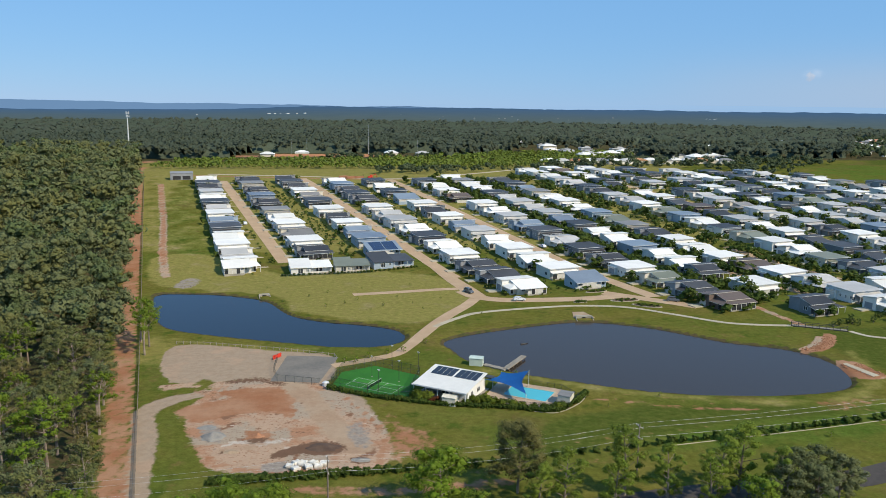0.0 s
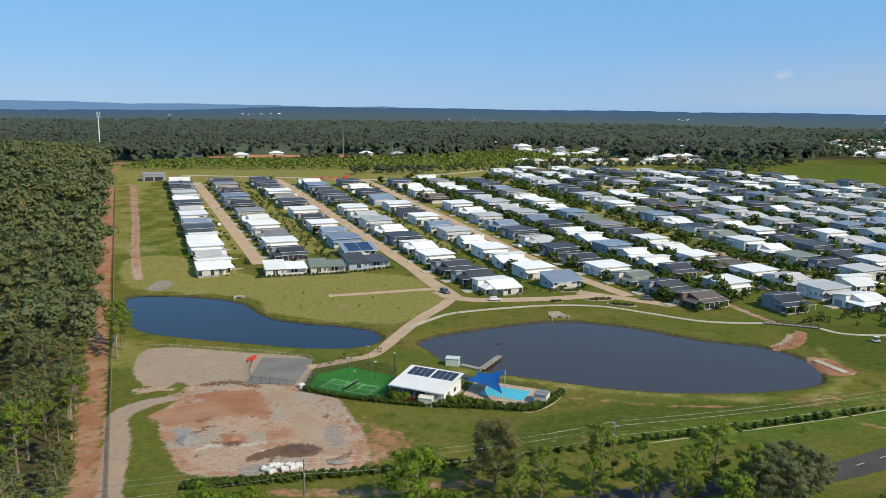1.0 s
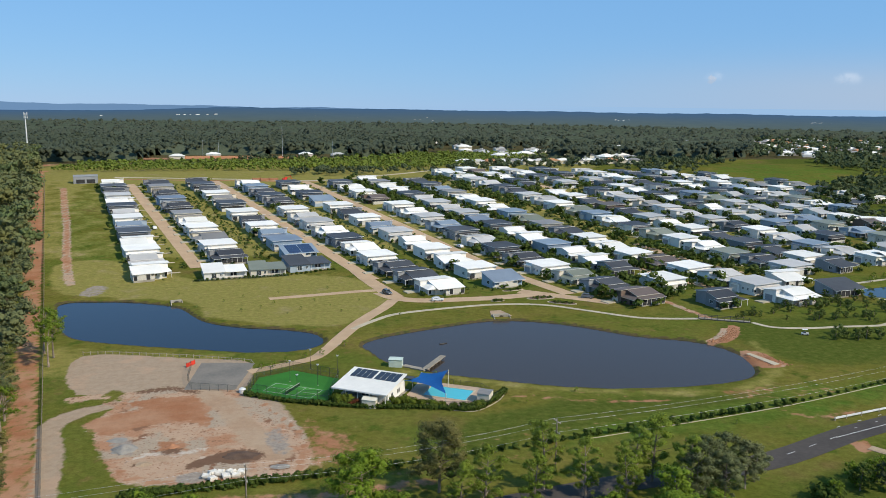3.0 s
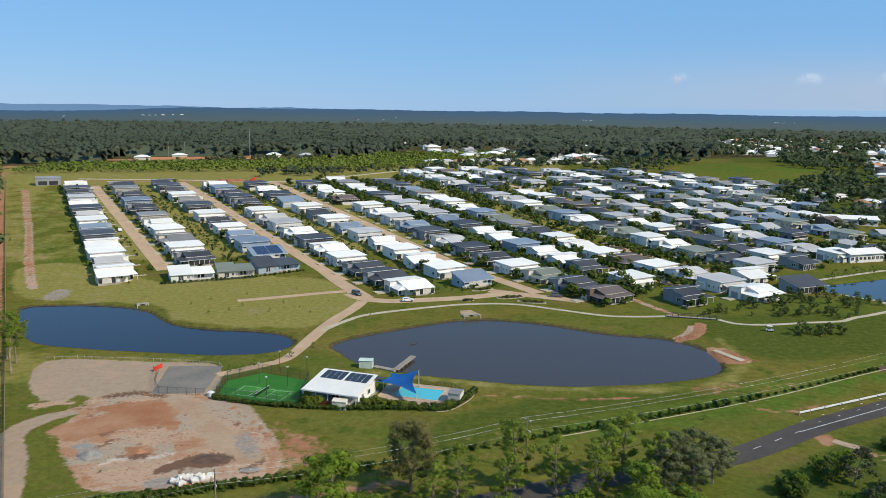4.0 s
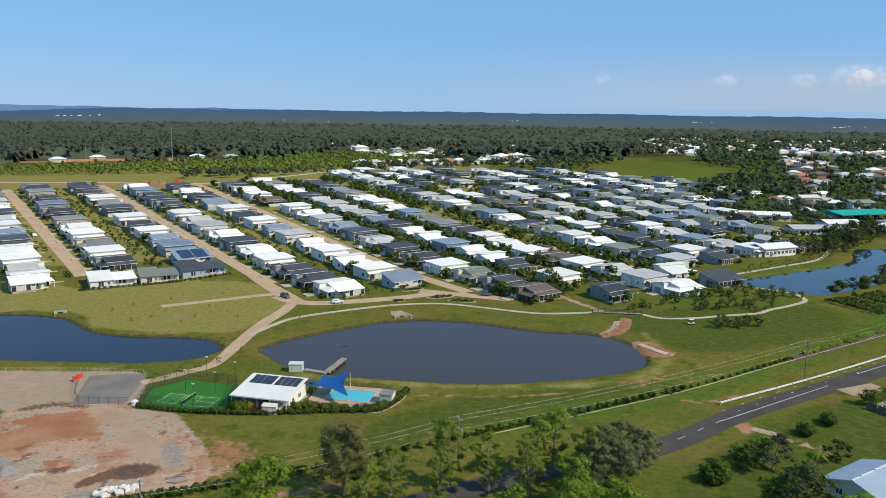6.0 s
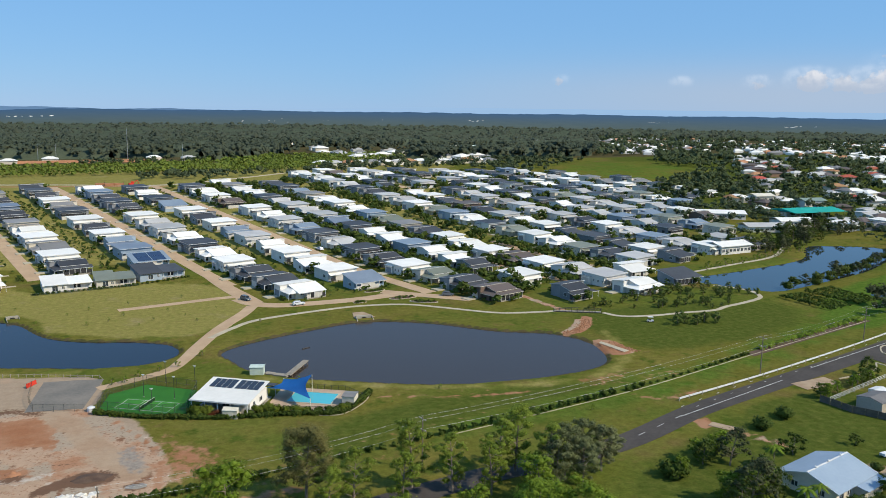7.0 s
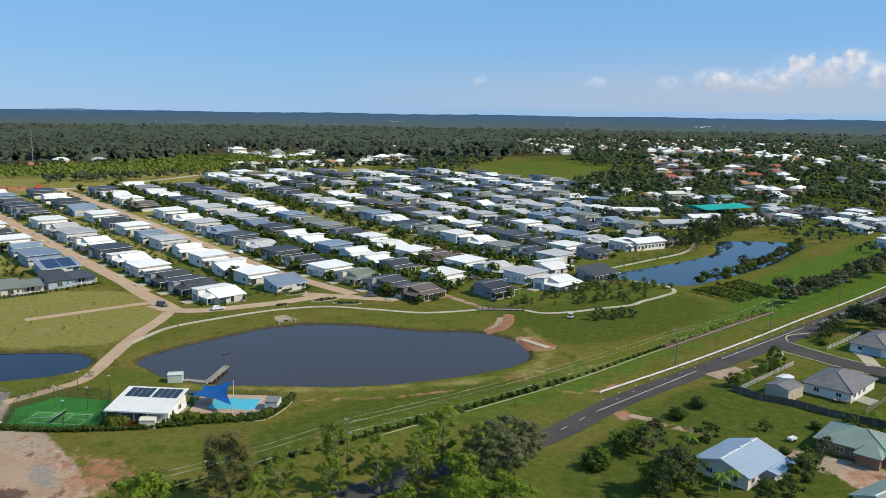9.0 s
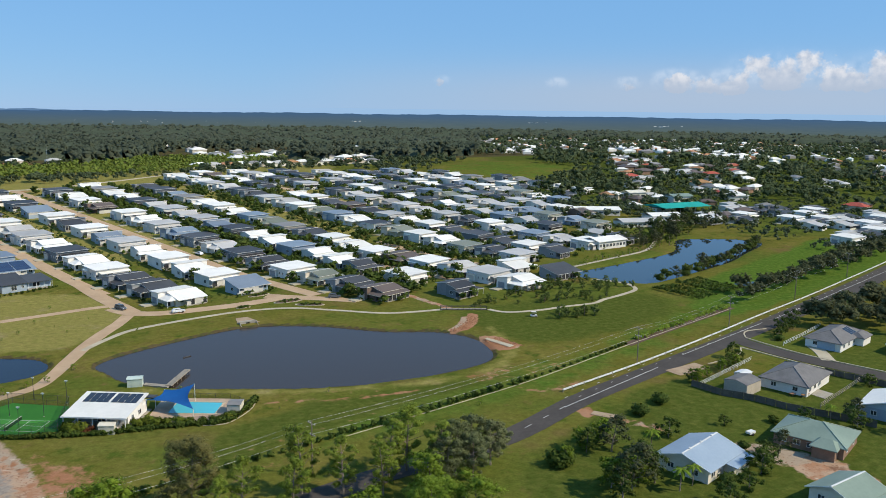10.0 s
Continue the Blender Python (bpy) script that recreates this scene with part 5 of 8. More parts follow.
def slab(name, outline, z0, z1, mat, label, category, kind="structure"):
    bm = bmesh.new()
    lo = [bm.verts.new((x, y, z0)) for x, y in outline]
    hi = [bm.verts.new((x, y, z1)) for x, y in outline]
    n = len(outline)
    bm.faces.new(lo[::-1])
    bm.faces.new(hi)
    for i in range(n):
        bm.faces.new((lo[i], lo[(i + 1) % n], hi[(i + 1) % n], hi[i]))
    bmesh.ops.recalc_face_normals(bm, faces=bm.faces)
    me = bpy.data.meshes.new(name)
    bm.to_mesh(me)
    bm.free()
    me.materials.append(mat)
    return tagged(new(name, me), label, category, kind=kind)


COURT_GREEN = material("green_court_paint", (0.036, 0.160, 0.022), (0.029, 0.128, 0.018), 5, 0.8)
COURT_LIME = material("lime_court_paint", (0.048, 0.205, 0.030), (0.040, 0.172, 0.025), 5, 0.8)
SAIL_BLUE = material("blue_shade_sail", (0.012, 0.095, 0.30), (0.010, 0.075, 0.25), 5, 0.6)
SOLAR = material("solar_glass", (0.018, 0.020, 0.028), (0.03, 0.032, 0.042), 3, 0.12, spec=0.5)
TIMBER_DECK = material("tan_pool_paving", (0.46, 0.34, 0.25), (0.37, 0.27, 0.19), 3, 0.85)
MINT_STEEL = material("pale_green_steel_sheet", (0.52, 0.60, 0.54), (0.44, 0.52, 0.46), 3, 0.5)
RED_PLASTIC = material("red_safety_mesh", (0.62, 0.05, 0.03), (0.5, 0.05, 0.03), 2, 0.7)
WHITE_BAG = material("white_bulk_bag", (0.72, 0.69, 0.63), (0.55, 0.51, 0.45), 1, 0.85)
MULCH = material("dark_mulch", (0.085, 0.055, 0.042), (0.13, 0.085, 0.06), 2, 0.95, bump=0.15)
GREY_PILE = material("grey_gravel_heap", (0.21, 0.20, 0.185), (0.29, 0.27, 0.24), 2, 0.95, bump=0.15)
RED_PILE = material("red_soil_heap", (0.40, 0.20, 0.11), (0.32, 0.15, 0.08), 2, 0.95, bump=0.15)
CAR_WHITE = material("white_car_paint", (0.75, 0.75, 0.76), (0.70, 0.70, 0.71), 3, 0.2, spec=0.6)
CAR_GREY = material("grey_car_paint", (0.13, 0.14, 0.155), (0.10, 0.11, 0.12), 3, 0.25, spec=0.6)
TYRE = material("black_rubber", (0.02, 0.02, 0.02), (0.03, 0.03, 0.03), 1, 0.9)
FLOWER = foliage("red_shrub_leaves", (0.20, 0.035, 0.020), (0.14, 0.05, 0.02), (0.11, 0.045, 0.02))
YELLOW_LEAF = foliage("lime_shrub_leaves", (0.13, 0.17, 0.020), (0.17, 0.19, 0.030), (0.10, 0.14, 0.018))


def netting(name, density):
    m = bpy.data.materials.new(name)
    m.use_nodes = True
    n, l = m.node_tree.nodes, m.node_tree.links
    n["Principled BSDF"].inputs["Base Color"].default_value = (0.02, 0.05, 0.03, 1)
    tr, mx = n.new("ShaderNodeBsdfTransparent"), n.new("ShaderNodeMixShader")
    mx.inputs[0].default_value = density
    l.new(tr.outputs[0], mx.inputs[1])
    l.new(n["Principled BSDF"].outputs[0], mx.inputs[2])
    l.new(mx.outputs[0], n["Material Output"].inputs[0])
    return m


NET = netting("dark_chain_mesh", 0.28)

club = thing("clubhouse", 2.9, 187.3, 0.1, CLUB_TURN, "low white clubhouse with a skillion roof and solar panels", "clubhouse")
part("floor_slab", box(-7.2, 7.2, -6.6, 6.8, -0.3, 0.12), CONCRETE, club)
part("wall", box(-6.6, 2.6, -2.0, 5.6, 0.1, 2.9), GREY_WALL, club)
part("wall", box(2.6, 6.6, -4.6, 5.6, 0.1, 2.9), WHITE_WALL, club)
part("roof", sheet(-6.9, 2.95, 5.4, 4.35, -7.3, 7.3, 0.2), WHITE_ROOF, club, "white sheet metal skillion roof")
part("rear_roof", sheet(5.45, 3.25, 8.3, 2.9, -6.0, 8.3, 0.15), DARK_ROOF, club, "charcoal rear awning roof")
part("fascia", box(-7.35, 7.35, -6.98, -6.91, 2.9, 3.22), TRIM, club)
for x in (-6.9, -3.6, -0.4, 2.8, 6.9):
    part("post", box(x - 0.08, x + 0.08, -6.7, -6.54, 0.1, 2.98), TRIM, club)
for x in (-5.6, 7.6):
    part("post", box(x - 0.07, x + 0.07, 8.0, 8.14, -0.1, 2.95), TRIM, club)
for k in range(8):
    x0 = -5.9 + k * 1.5 + (k > 3) * 0.5
    z = lambda y: 2.95 + (y + 6.9) / 12.3 * 1.4 + 0.23
    part("solar_panel", prism([(0.2, z(0.2)), (4.6, z(4.6)), (4.6, z(4.6) + 0.06), (0.2, z(0.2) + 0.06)], x0, x0 + 1.38), SOLAR, club, "black solar panel")
window(club, -4.0, -2.0, 0.9, 2.2, 1.3, "-y")
window(club, -0.6, -2.0, 0.2, 2.0, 2.1, "-y")
window(club, 6.6, 1.5, 0.9, 1.6, 1.2, "+x")
window(club, 6.6, -2.2, 0.2, 1.2, 2.0, "+x")

slab("court", [(-27.2, 190.6), (-25.8, 201.5), (-17.5, 206.8), (-5.2, 199.4), (-7.4, 184.2), (-12.5, 184.3), (-17.6, 185.8)], -0.2, 0.08, COURT_GREEN, "green painted sports court slab", "court")
ct = thing("pickleball_court", -16.4, 191.4, 0.085, -26.5, "green pickleball court with white lines and a net", "court")
part("surface", box(-7.4, 7.4, -3.7, 3.7, -0.02, 0.012), COURT_LIME, ct)
for a, b, c, d in ((-6.7, 6.7, -3.05, -2.93), (-6.7, 6.7, 2.93, 3.05), (-6.7, -6.58, -3.05, 3.05), (6.58, 6.7, -3.05, 3.05), (-2.2, -2.08, -3.05, 3.05),
                   (2.08, 2.2, -3.05, 3.05), (-6.7, -2.1, -0.06, 0.06), (2.1, 6.7, -0.06, 0.06)):
    part("line", box(a, b, c, d, 0.0, 0.022), PAINT, ct)
part("net", box(-0.03, 0.03, -3.3, 3.3, 0.08, 0.92), netting("white_net", 0.6), ct)
part("net_tape", box(-0.04, 0.04, -3.3, 3.3, 0.86, 0.95), PAINT, ct, "white net tape")
for y in (-3.35, 3.35):
    part("net_post", rod(bmesh.new(), (0, y, 0), (0, y, 1.0), 0.05), DARK_METAL, ct)


def mesh_fence(name, pts, tall, label, gap=3.0, net=NET, post=DARK_METAL, r=0.04, rails=(1.0,)):
    """A fence of posts, rails and netting along plan points."""
    f = thing(name, pts[0][0], pts[0][1], 0.0, 0, label, "fence")
    ox, oy = pts[0]
    for (ax, ay), (bx, by) in zip(pts[:-1], pts[1:]):
        d = math.hypot(bx - ax, by - ay)
        n = max(1, round(d / gap))
        za, zb = height(ax, ay), height(bx, by)
        for k in range(n):
            x, y = ax + (bx - ax) * k / n, ay + (by - ay) * k / n
            part("post", rod(bmesh.new(), (x - ox, y - oy, height(x, y) - 0.3), (x - ox, y - oy, height(x, y) + tall), r, sides=5), post, f)
        bm = bmesh.new()
        for rl in rails:
            rod(bm, (ax - ox, ay - oy, za + tall * rl), (bx - ox, by - oy, zb + tall * rl), r * 0.7, sides=4)
        part("rail", bm, post, f)
        if net:
            bm = bmesh.new()
            bm.faces.new([bm.verts.new(v) for v in ((ax - ox, ay - oy, za + 0.05), (bx - ox, by - oy, zb + 0.05), (bx - ox, by - oy, zb + tall), (ax - ox, ay - oy, za + tall))])
            part("mesh_panel", bm, net, f)
    return f


mesh_fence("court_fence", [(-27.2, 190.6), (-25.8, 201.5), (-17.5, 206.8), (-5.2, 199.4), (-7.4, 184.2), (-12.5, 184.3), (-17.6, 185.8), (-27.2, 190.6)], 2.6,
           "dark chain mesh fence around the court", rails=(1.0, 0.5))


def lamp_post(x, y, tall=6.0):
    p = thing("lamp_post", x, y, None, -26, "slim dark lamp post with a pale flat head", "lamp", "lamp posts")
    part("pole", rod(bmesh.new(), (0, 0, -0.2), (0, 0, tall), 0.07, 0.05, 6), DARK_METAL, p)
    part("lamp_head", add_box(box(-0.34, 0.34, -0.14, 0.14, tall, tall + 0.12), -0.1, 0.1, -0.08, 0.08, tall - 0.25, tall), TRIM, p, "pale lamp head")
    part("footing", rod(bmesh.new(), (0, 0, -0.3), (0, 0, 0.12), 0.2, 0.2, 8), CONCRETE, p)
    return p


for x, y in ((-17.6, 198.0), (-13.0, 207.5), (-10.4, 194.6), (-5.7, 201.8), (-15.0, 187.2)):
    lamp_post(x, y, 5.6)

slab("pool_deck", [(11.6, 186.5), (15.6, 196.8), (30.5, 190.2), (33.5, 184.5), (30.5, 178.0), (21.5, 178.6), (14, 180.5)], -0.2, 0.1, TIMBER_DECK, "tan paved pool surround", "paving")
pool = thing("swimming_pool", 22.0, 187.1, 0.1, -25.0, "turquoise swimming pool with pale coping", "pool")
bm = bmesh.new()
for a, b, c, d in ((-5.9, 5.9, -4.0, -3.55), (-5.9, 5.9, 3.55, 4.0), (-5.9, -5.45, -3.55, 3.55), (5.45, 5.9, -3.55, 3.55)):
    add_box(bm, a, b, c, d, -0.05, 0.09)
part("coping", bm, PALE_PATH, pool)
part("pool_surface", box(-5.44, 5.44, -3.54, 3.54, -0.04, 0.035), POOL_WATER, pool, "turquoise water")
# shade sail on four posts
sail = thing("shade_sail", 17.5, 187, 0.1, 0, "dark blue shade sail on pale posts over the pool", "shade sail")
CORN = [(11.0, 188.8, 3.0), (15.6, 193.4, 3.4), (22.4, 191.6, 4.5), (20.5, 179.6, 2.7)]
bm = bmesh.new()
N = 12
rowsv = []
for i in range(N + 1):
    r = []
    for j in range(N + 1):
        u, v = i / N, j / N
        p = (Vector(CORN[0]) * (1 - u) + Vector(CORN[1]) * u) * (1 - v) + (Vector(CORN[3]) * (1 - u) + Vector(CORN[2]) * u) * v
        c = (Vector(CORN[0]) + Vector(CORN[1]) + Vector(CORN[2]) + Vector(CORN[3])) / 4
        pull = 0.30 * (abs(u - 0.5) * 2) ** 2 * (1 - (abs(v - 0.5) * 2) ** 2) + 0.30 * (abs(v - 0.5) * 2) ** 2 * (1 - (abs(u - 0.5) * 2) ** 2)
        p = p.lerp(c, pull)
        p.z -= 0.5 * math.sin(math.pi * u) * math.sin(math.pi * v)
        r.append(bm.verts.new(p - Vector((17.5, 187, 0.1))))
    rowsv.append(r)
for i in range(N):
    for j in range(N):
        bm.faces.new((rowsv[i][j], rowsv[i + 1][j], rowsv[i + 1][j + 1], rowsv[i][j + 1]))
for f in bm.faces:
    f.smooth = True
part("sail_cloth", bm, SAIL_BLUE, sail)
for x, y, z in CORN:
    part("post", rod(bmesh.new(), (x - 17.5, y - 187, -0.2), ((x - 17.5) * 0.99, (y - 187) * 0.99, z - 0.02), 0.09, 0.08), CREAM_STEEL, sail)
mesh_fence("pool_fence", [(12.0, 182.5), (14.2, 180.2), (21.5, 178.3), (30.3, 177.7), (33.8, 184.5), (30.6, 190.6), (15.7, 197.2)], 1.2, "dark pool fence around the paving", 1.8, netting("pool_rails", 0.2))


def shed(name, x, y, turn, sx, sy, h, wall, roof, label, rise=0.35):
    s = thing(name, x, y, None, turn, label, "shed")
    part("wall", prism([(-sy / 2, -0.2), (sy / 2, -0.2), (sy / 2, h), (0, h + rise), (-sy / 2, h)], -sx / 2, sx / 2), wall, s)
    part("roof", sheet(-sy / 2 - 0.15, h - 0.03, 0, h + rise + 0.03, -sx / 2 - 0.12, sx / 2 + 0.12, 0.07), roof, s)
    part("roof", sheet(0.005, h + rise + 0.03, sy / 2 + 0.15, h - 0.03, -sx / 2 - 0.12, sx / 2 + 0.12, 0.07), roof, s)
    part("door", box(-sx * 0.2, sx * 0.2, -sy / 2 - 0.04, -sy / 2, 0, h * 0.85), wall, s)
    return s


shed("pool_shed", 30.2, 181.2, -25, 3.0, 3.6, 2.4, CREAM_STEEL, MID_ROOF, "small cream shed with a grey roof beside the pool", 0.2)
shed("pump_shed", 10.0, 209.0, -12, 3.6, 2.6, 2.1, MINT_STEEL, MINT_STEEL, "pale green steel pump shed beside the pond", 0.15)
shed("garden_shed", 2.6, 179.6, -20, 3.4, 2.6, 2.0, CREAM_STEEL, CREAM_STEEL, "small cream garden shed behind the hedge", 0.3)
slab("deck", [(11.6, 208.6), (17.2, 204.6), (18.2, 206.0), (12.6, 210.0)], -0.3, 0.12, GREY_WOOD, "small timber landing at the pond edge", "deck", "structure")
jet = thing("jetty", 17.6, 205.4, 0.0, math.degrees(math.atan2(11.5, 6.1)), "weathered timber jetty reaching into the pond", "jetty")
for k in range(26):
    part("plank", box(k * 0.5, k * 0.5 + 0.46, -0.8, 0.8, 0.16, 0.24), GREY_WOOD, jet)
for y in (-0.75, 0.75):
    part("bearer", box(0, 13, y - 0.08, y + 0.08, -0.02, 0.155), GREY_WOOD, jet)
for k in range(5):
    for y in (-0.75, 0.75):
        part("pile", rod(bmesh.new(), (1.2 + k * 2.7, y, -2.0), (1.2 + k * 2.7, y, -0.02), 0.11), POLE_WOOD, jet)
flt = thing("pond_float", 25.3, 230.7, WATER_LEVEL, 20, "small dark float lying on the pond", "float")
part("float_body", rod(bmesh.new(), (-1.2, 0, 0.08), (1.3, 0.2, 0.12), 0.22, 0.12, 8), DARK_METAL, flt)

# hedges and garden beds
hedge_line = smooth_line([(-27.4, 189.0), (-17.5, 184.0), (-7.8, 181.0), (3, 178.4), (16, 177.2), (26.6, 175.6), (32.4, 181.4), (36, 187.2)], 14)
for k, (x, y) in enumerate(hedge_line):
    plant(SMALL_SHRUB, x, y, g.uniform(0.75, 1.15))
LIME_BUSH = shrub(43, 1.6, 1.9, YELLOW_LEAF, "lime green garden bush beside the clubhouse", 420, 0.2)
RED_BUSH = shrub(44, 1.1, 1.6, FLOWER, "red-leaved garden bush beside the clubhouse", 260, 0.17)
for x, y, s in ((-5.6, 183.2, 1.2), (-3.4, 182.0, 1.3), (-4.6, 181.2, 0.9), (8.6, 180.6, 1.0), (10.5, 180.4, 1.2), (12.6, 179.4, 1.1), (14.6, 179.0, 0.9), (17.2, 178.5, 1.0), (19.4, 178.2, 0.8), (27.6, 177.4, 0.9)):
    plant(LIME_BUSH, x, y, s)
for x, y, s in ((-0.9, 180.6, 1.0), (-1.8, 180.3, 0.8)):
    plant(RED_BUSH, x, y, s)
for x, y, s in ((24.5, 177.4, 0.5), (28.8, 178.0, 0.6), (33.2, 183.2, 0.5), (22.2, 177.9, 0.45), (26.4, 177.2, 0.5), (6.4, 179.5, 0.5)):
    plant(BUSH, x, y, s)
ribbon("edging", [(36.2, 186.8), (33.4, 181.0), (27.4, 175.0), (22, 175.6)], 0.22, PALE_PATH, "pale concrete garden edging", "edging", 0.1)
road_hedge = smooth_line([(-42, 138.6), (-29, 140.8), (6, 147.2), (54.5, 160), (102.7, 174), (150, 192)], 18)
for k, (x, y) in enumerate(road_hedge):
    if g.random() < 0.93:
        plant(SMALL_SHRUB, x, y, g.uniform(0.8, 1.3) * (1.25 if 40 < x < 106 else 1.0 if x < 40 else 0.7))
for k in range(60):
    f = k / 59 * 0.42
    q = road_hedge[int(f * (len(road_hedge) - 1))]
    plant(SMALL_SHRUB, q[0] + g.uniform(-1, 1), q[1] - g.uniform(0.3, 1.0), g.uniform(0.9, 1.4))
ribbon("edging", [(50, 157.9), (54.5, 159), (102.7, 173), (150, 191), (215, 215)], 0.2, PALE_PATH, "pale timber edging along the roadside hedge", "edging", 0.12)
for k in range(24):
    f = k / 23
    plant(SHORT_PALM, 158 + f * 57 + g.uniform(-0.8, 0.8), 196.5 + f * 21 + g.uniform(-0.8, 0.8), g.uniform(0.6, 0.95))
ribbon("mulch_bed", [(150, 191.4), (180, 203), (216, 216.3)], 3.2, MULCH, "dark mulch bed under young palms", "garden bed", 0.05)

# poles and wires
POLES = [(-86, 112), (-18.8, 126.3), (37.8, 142.0), (140.5, 174.2), (194.3, 194.8), (249.5, 217.4), (306, 240)]
for i, (x, y) in enumerate(POLES):
    p = thing("power_pole", x, y, None, 20, "tall timber power pole with crossarms", "power pole", "power poles")
    part("pole", rod(bmesh.new(), (0, 0, -1), (0, 0, 11.2), 0.17, 0.11, 8), POLE_WOOD, p)
    for z in (10.6, 8.4):
        part("crossarm", box(-0.06, 0.06, -1.15, 1.15, z, z + 0.14), GREY_WOOD, p)
        for yy in (-1.0, 0.35, 1.0):
            part("insulator", rod(bmesh.new(), (0, yy, z + 0.14), (0, yy, z + 0.36), 0.06, 0.04, 6), TRIM, p)
WIRE = material("bright_wire", (0.55, 0.55, 0.54), (0.45, 0.45, 0.45), 2, 0.4, 0.5)
for i, ((ax, ay), (bx, by)) in enumerate(zip(POLES[:-1], POLES[1:])):
    d = Vector((bx - ax, by - ay)).normalized()
    sd = Vector((-d.y, d.x))
    for z, off in ((10.9, -1.0), (10.9, 1.0), (8.7, -0.4)):
        w = new("power_line")
        tagged(w, "thin power line slung between poles", "cable", "power lines")
        w.matrix_basis = pose(ax, ay, height(ax, ay))
        bm = bmesh.new()
        line = []
        for k in range(13):
            f = k / 12
            q = Vector(((bx - ax) * f + sd.x * off, (by - ay) * f + sd.y * off, z + (height(bx, by) - height(ax, ay)) * f - 1.3 * 4 * f * (1 - f)))
            line.append([bm.verts.new(q + Vector((sd.x * cx, sd.y * cx, cz))) for cx, cz in ((0.013, 0), (0, 0.013), (-0.013, 0), (0, -0.013))])
        for r0, r1 in zip(line[:-1], line[1:]):
            for k in range(4):
                bm.faces.new((r0[k], r1[k], r1[(k + 1) % 4], r0[(k + 1) % 4]))
        part("strand", bm, WIRE, w)


def mast(x, y, tall, r, label):
    m = thing("mast", x, y, None, 0, label, "mast")
    part("pole", rod(bmesh.new(), (0, 0, -1), (0, 0, tall), r, r * 0.6, 10), TRIM if r > 0.4 else STEEL, m)
    if r > 0.4:
        for z in (tall - 1.2, tall - 4.2):
            part("platform", rod(bmesh.new(), (0, 0, z), (0, 0, z + 0.3), 1.7, 1.7, 12), STEEL, m)
            for k in range(3):
                a = k * 2.1 + 0.4
                part("antenna", box(math.cos(a) * 1.7 - 0.25, math.cos(a) * 1.7 + 0.25, math.sin(a) * 1.7 - 0.25, math.sin(a) * 1.7 + 0.25, z - 0.3, z + 2.2), TRIM, m)
    return m


mast(-308.7, 791, 40.0, 0.75, "tall white telecom mast above the woods")
mast(-74.8, 810.5, 31.0, 0.28, "thin grey radio mast above the woods")
for x in (-150, -135, -25):
    mast(x, 800, 16, 0.16, "thin grey floodlight mast beside the sports ground")

# white guard rail
rail_pts = smooth_line([(108.7, 163.3), (141.3, 174.0), (181, 188.6), (217.5, 203.0), (258.4, 218.4), (331.6, 248), (400, 276.4)], 6)
rail = thing("guard_rail", 108.7, 164.6, 0, 0, "long white guard rail beside the road", "guard rail")
for p, q in zip(rail_pts[:-1], rail_pts[1:]):
    d = Vector((q[0] - p[0], q[1] - p[1]))
    n = Vector((-d.y, d.x)).normalized() * 0.12
    v, bm = [], bmesh.new()
    for c in (p, q):
        for sgn in (1, -1):
            for z in (0.42, 0.82):
                v.append(bm.verts.new((c[0] + n.x * sgn - 108.7, c[1] + n.y * sgn - 164.6, z + height(*c))))
    for f in ((0, 1, 5, 4), (2, 6, 7, 3), (1, 3, 7, 5), (0, 4, 6, 2), (0, 2, 3, 1), (4, 5, 7, 6)):
        bm.faces.new([v[i] for i in f])
    bmesh.ops.recalc_face_normals(bm, faces=bm.faces)
    part("beam", bm, TRIM, rail)
for k in range(0, len(rail_pts)):
    x, y = rail_pts[k]
    part("post", box(x - 108.7 - 0.08, x - 108.7 + 0.08, y - 164.6 - 0.25, y - 164.6 - 0.1, -0.3, 0.9), GREY_WOOD, rail)

# road markings
mid_line = smooth_line([(55, 135.2), (81, 143.6), (110, 157.4), (140, 169.4), (196, 189.4), (255, 211.4), (330, 240.4), (470, 300)], 10)
seg = np.concatenate([[0], np.cumsum(np.hypot(*np.diff(mid_line, axis=0).T))])


def at_road(s, off):
    x, y = np.interp(s, seg, mid_line[:, 0]), np.interp(s, seg, mid_line[:, 1])
    x2, y2 = np.interp(s + 1, seg, mid_line[:, 0]), np.interp(s + 1, seg, mid_line[:, 1])
    d = math.hypot(x2 - x, y2 - y) + 1e-9
    return x - (y2 - y) / d * off, y + (x2 - x) / d * off


def road_mark(s0, s1, off0, off1, w=0.16):
    a, b = at_road(s0, off0), at_road(s1, off1)
    ribbon("road_marking", [a, b], w, PAINT, "white painted road line", "road marking", 0.085, 0, depth=0.03)


for s in np.arange(5, 300, 7.5):
    if s < 55:
        road_mark(s, s + 2.6, 0, 0, 0.16)
    else:
        road_mark(s, s + 1.2, 3.2, 3.2, 0.16)
        road_mark(s + 3, s + 4.0, 1.0, 1.0, 0.13)
road_mark(52, 96, -0.2, -1.0, 0.2)
road_mark(112, 165, 0.4, 0.8, 0.2)
road_mark(175, 300, 0.2, 0.2, 0.16)
for pts in ([(181, 176), (183, 168), (186, 156), (194, 136)], [(190.5, 183.5), (191.5, 174), (194, 161), (202, 141)], [(181, 176), (174, 170), (160, 167)], [(190.5, 183.5), (196, 189), (205, 189)]):
    ribbon("kerb", pts, 0.45, PALE_PATH, "pale concrete kerb along the side street", "kerb", 0.2)

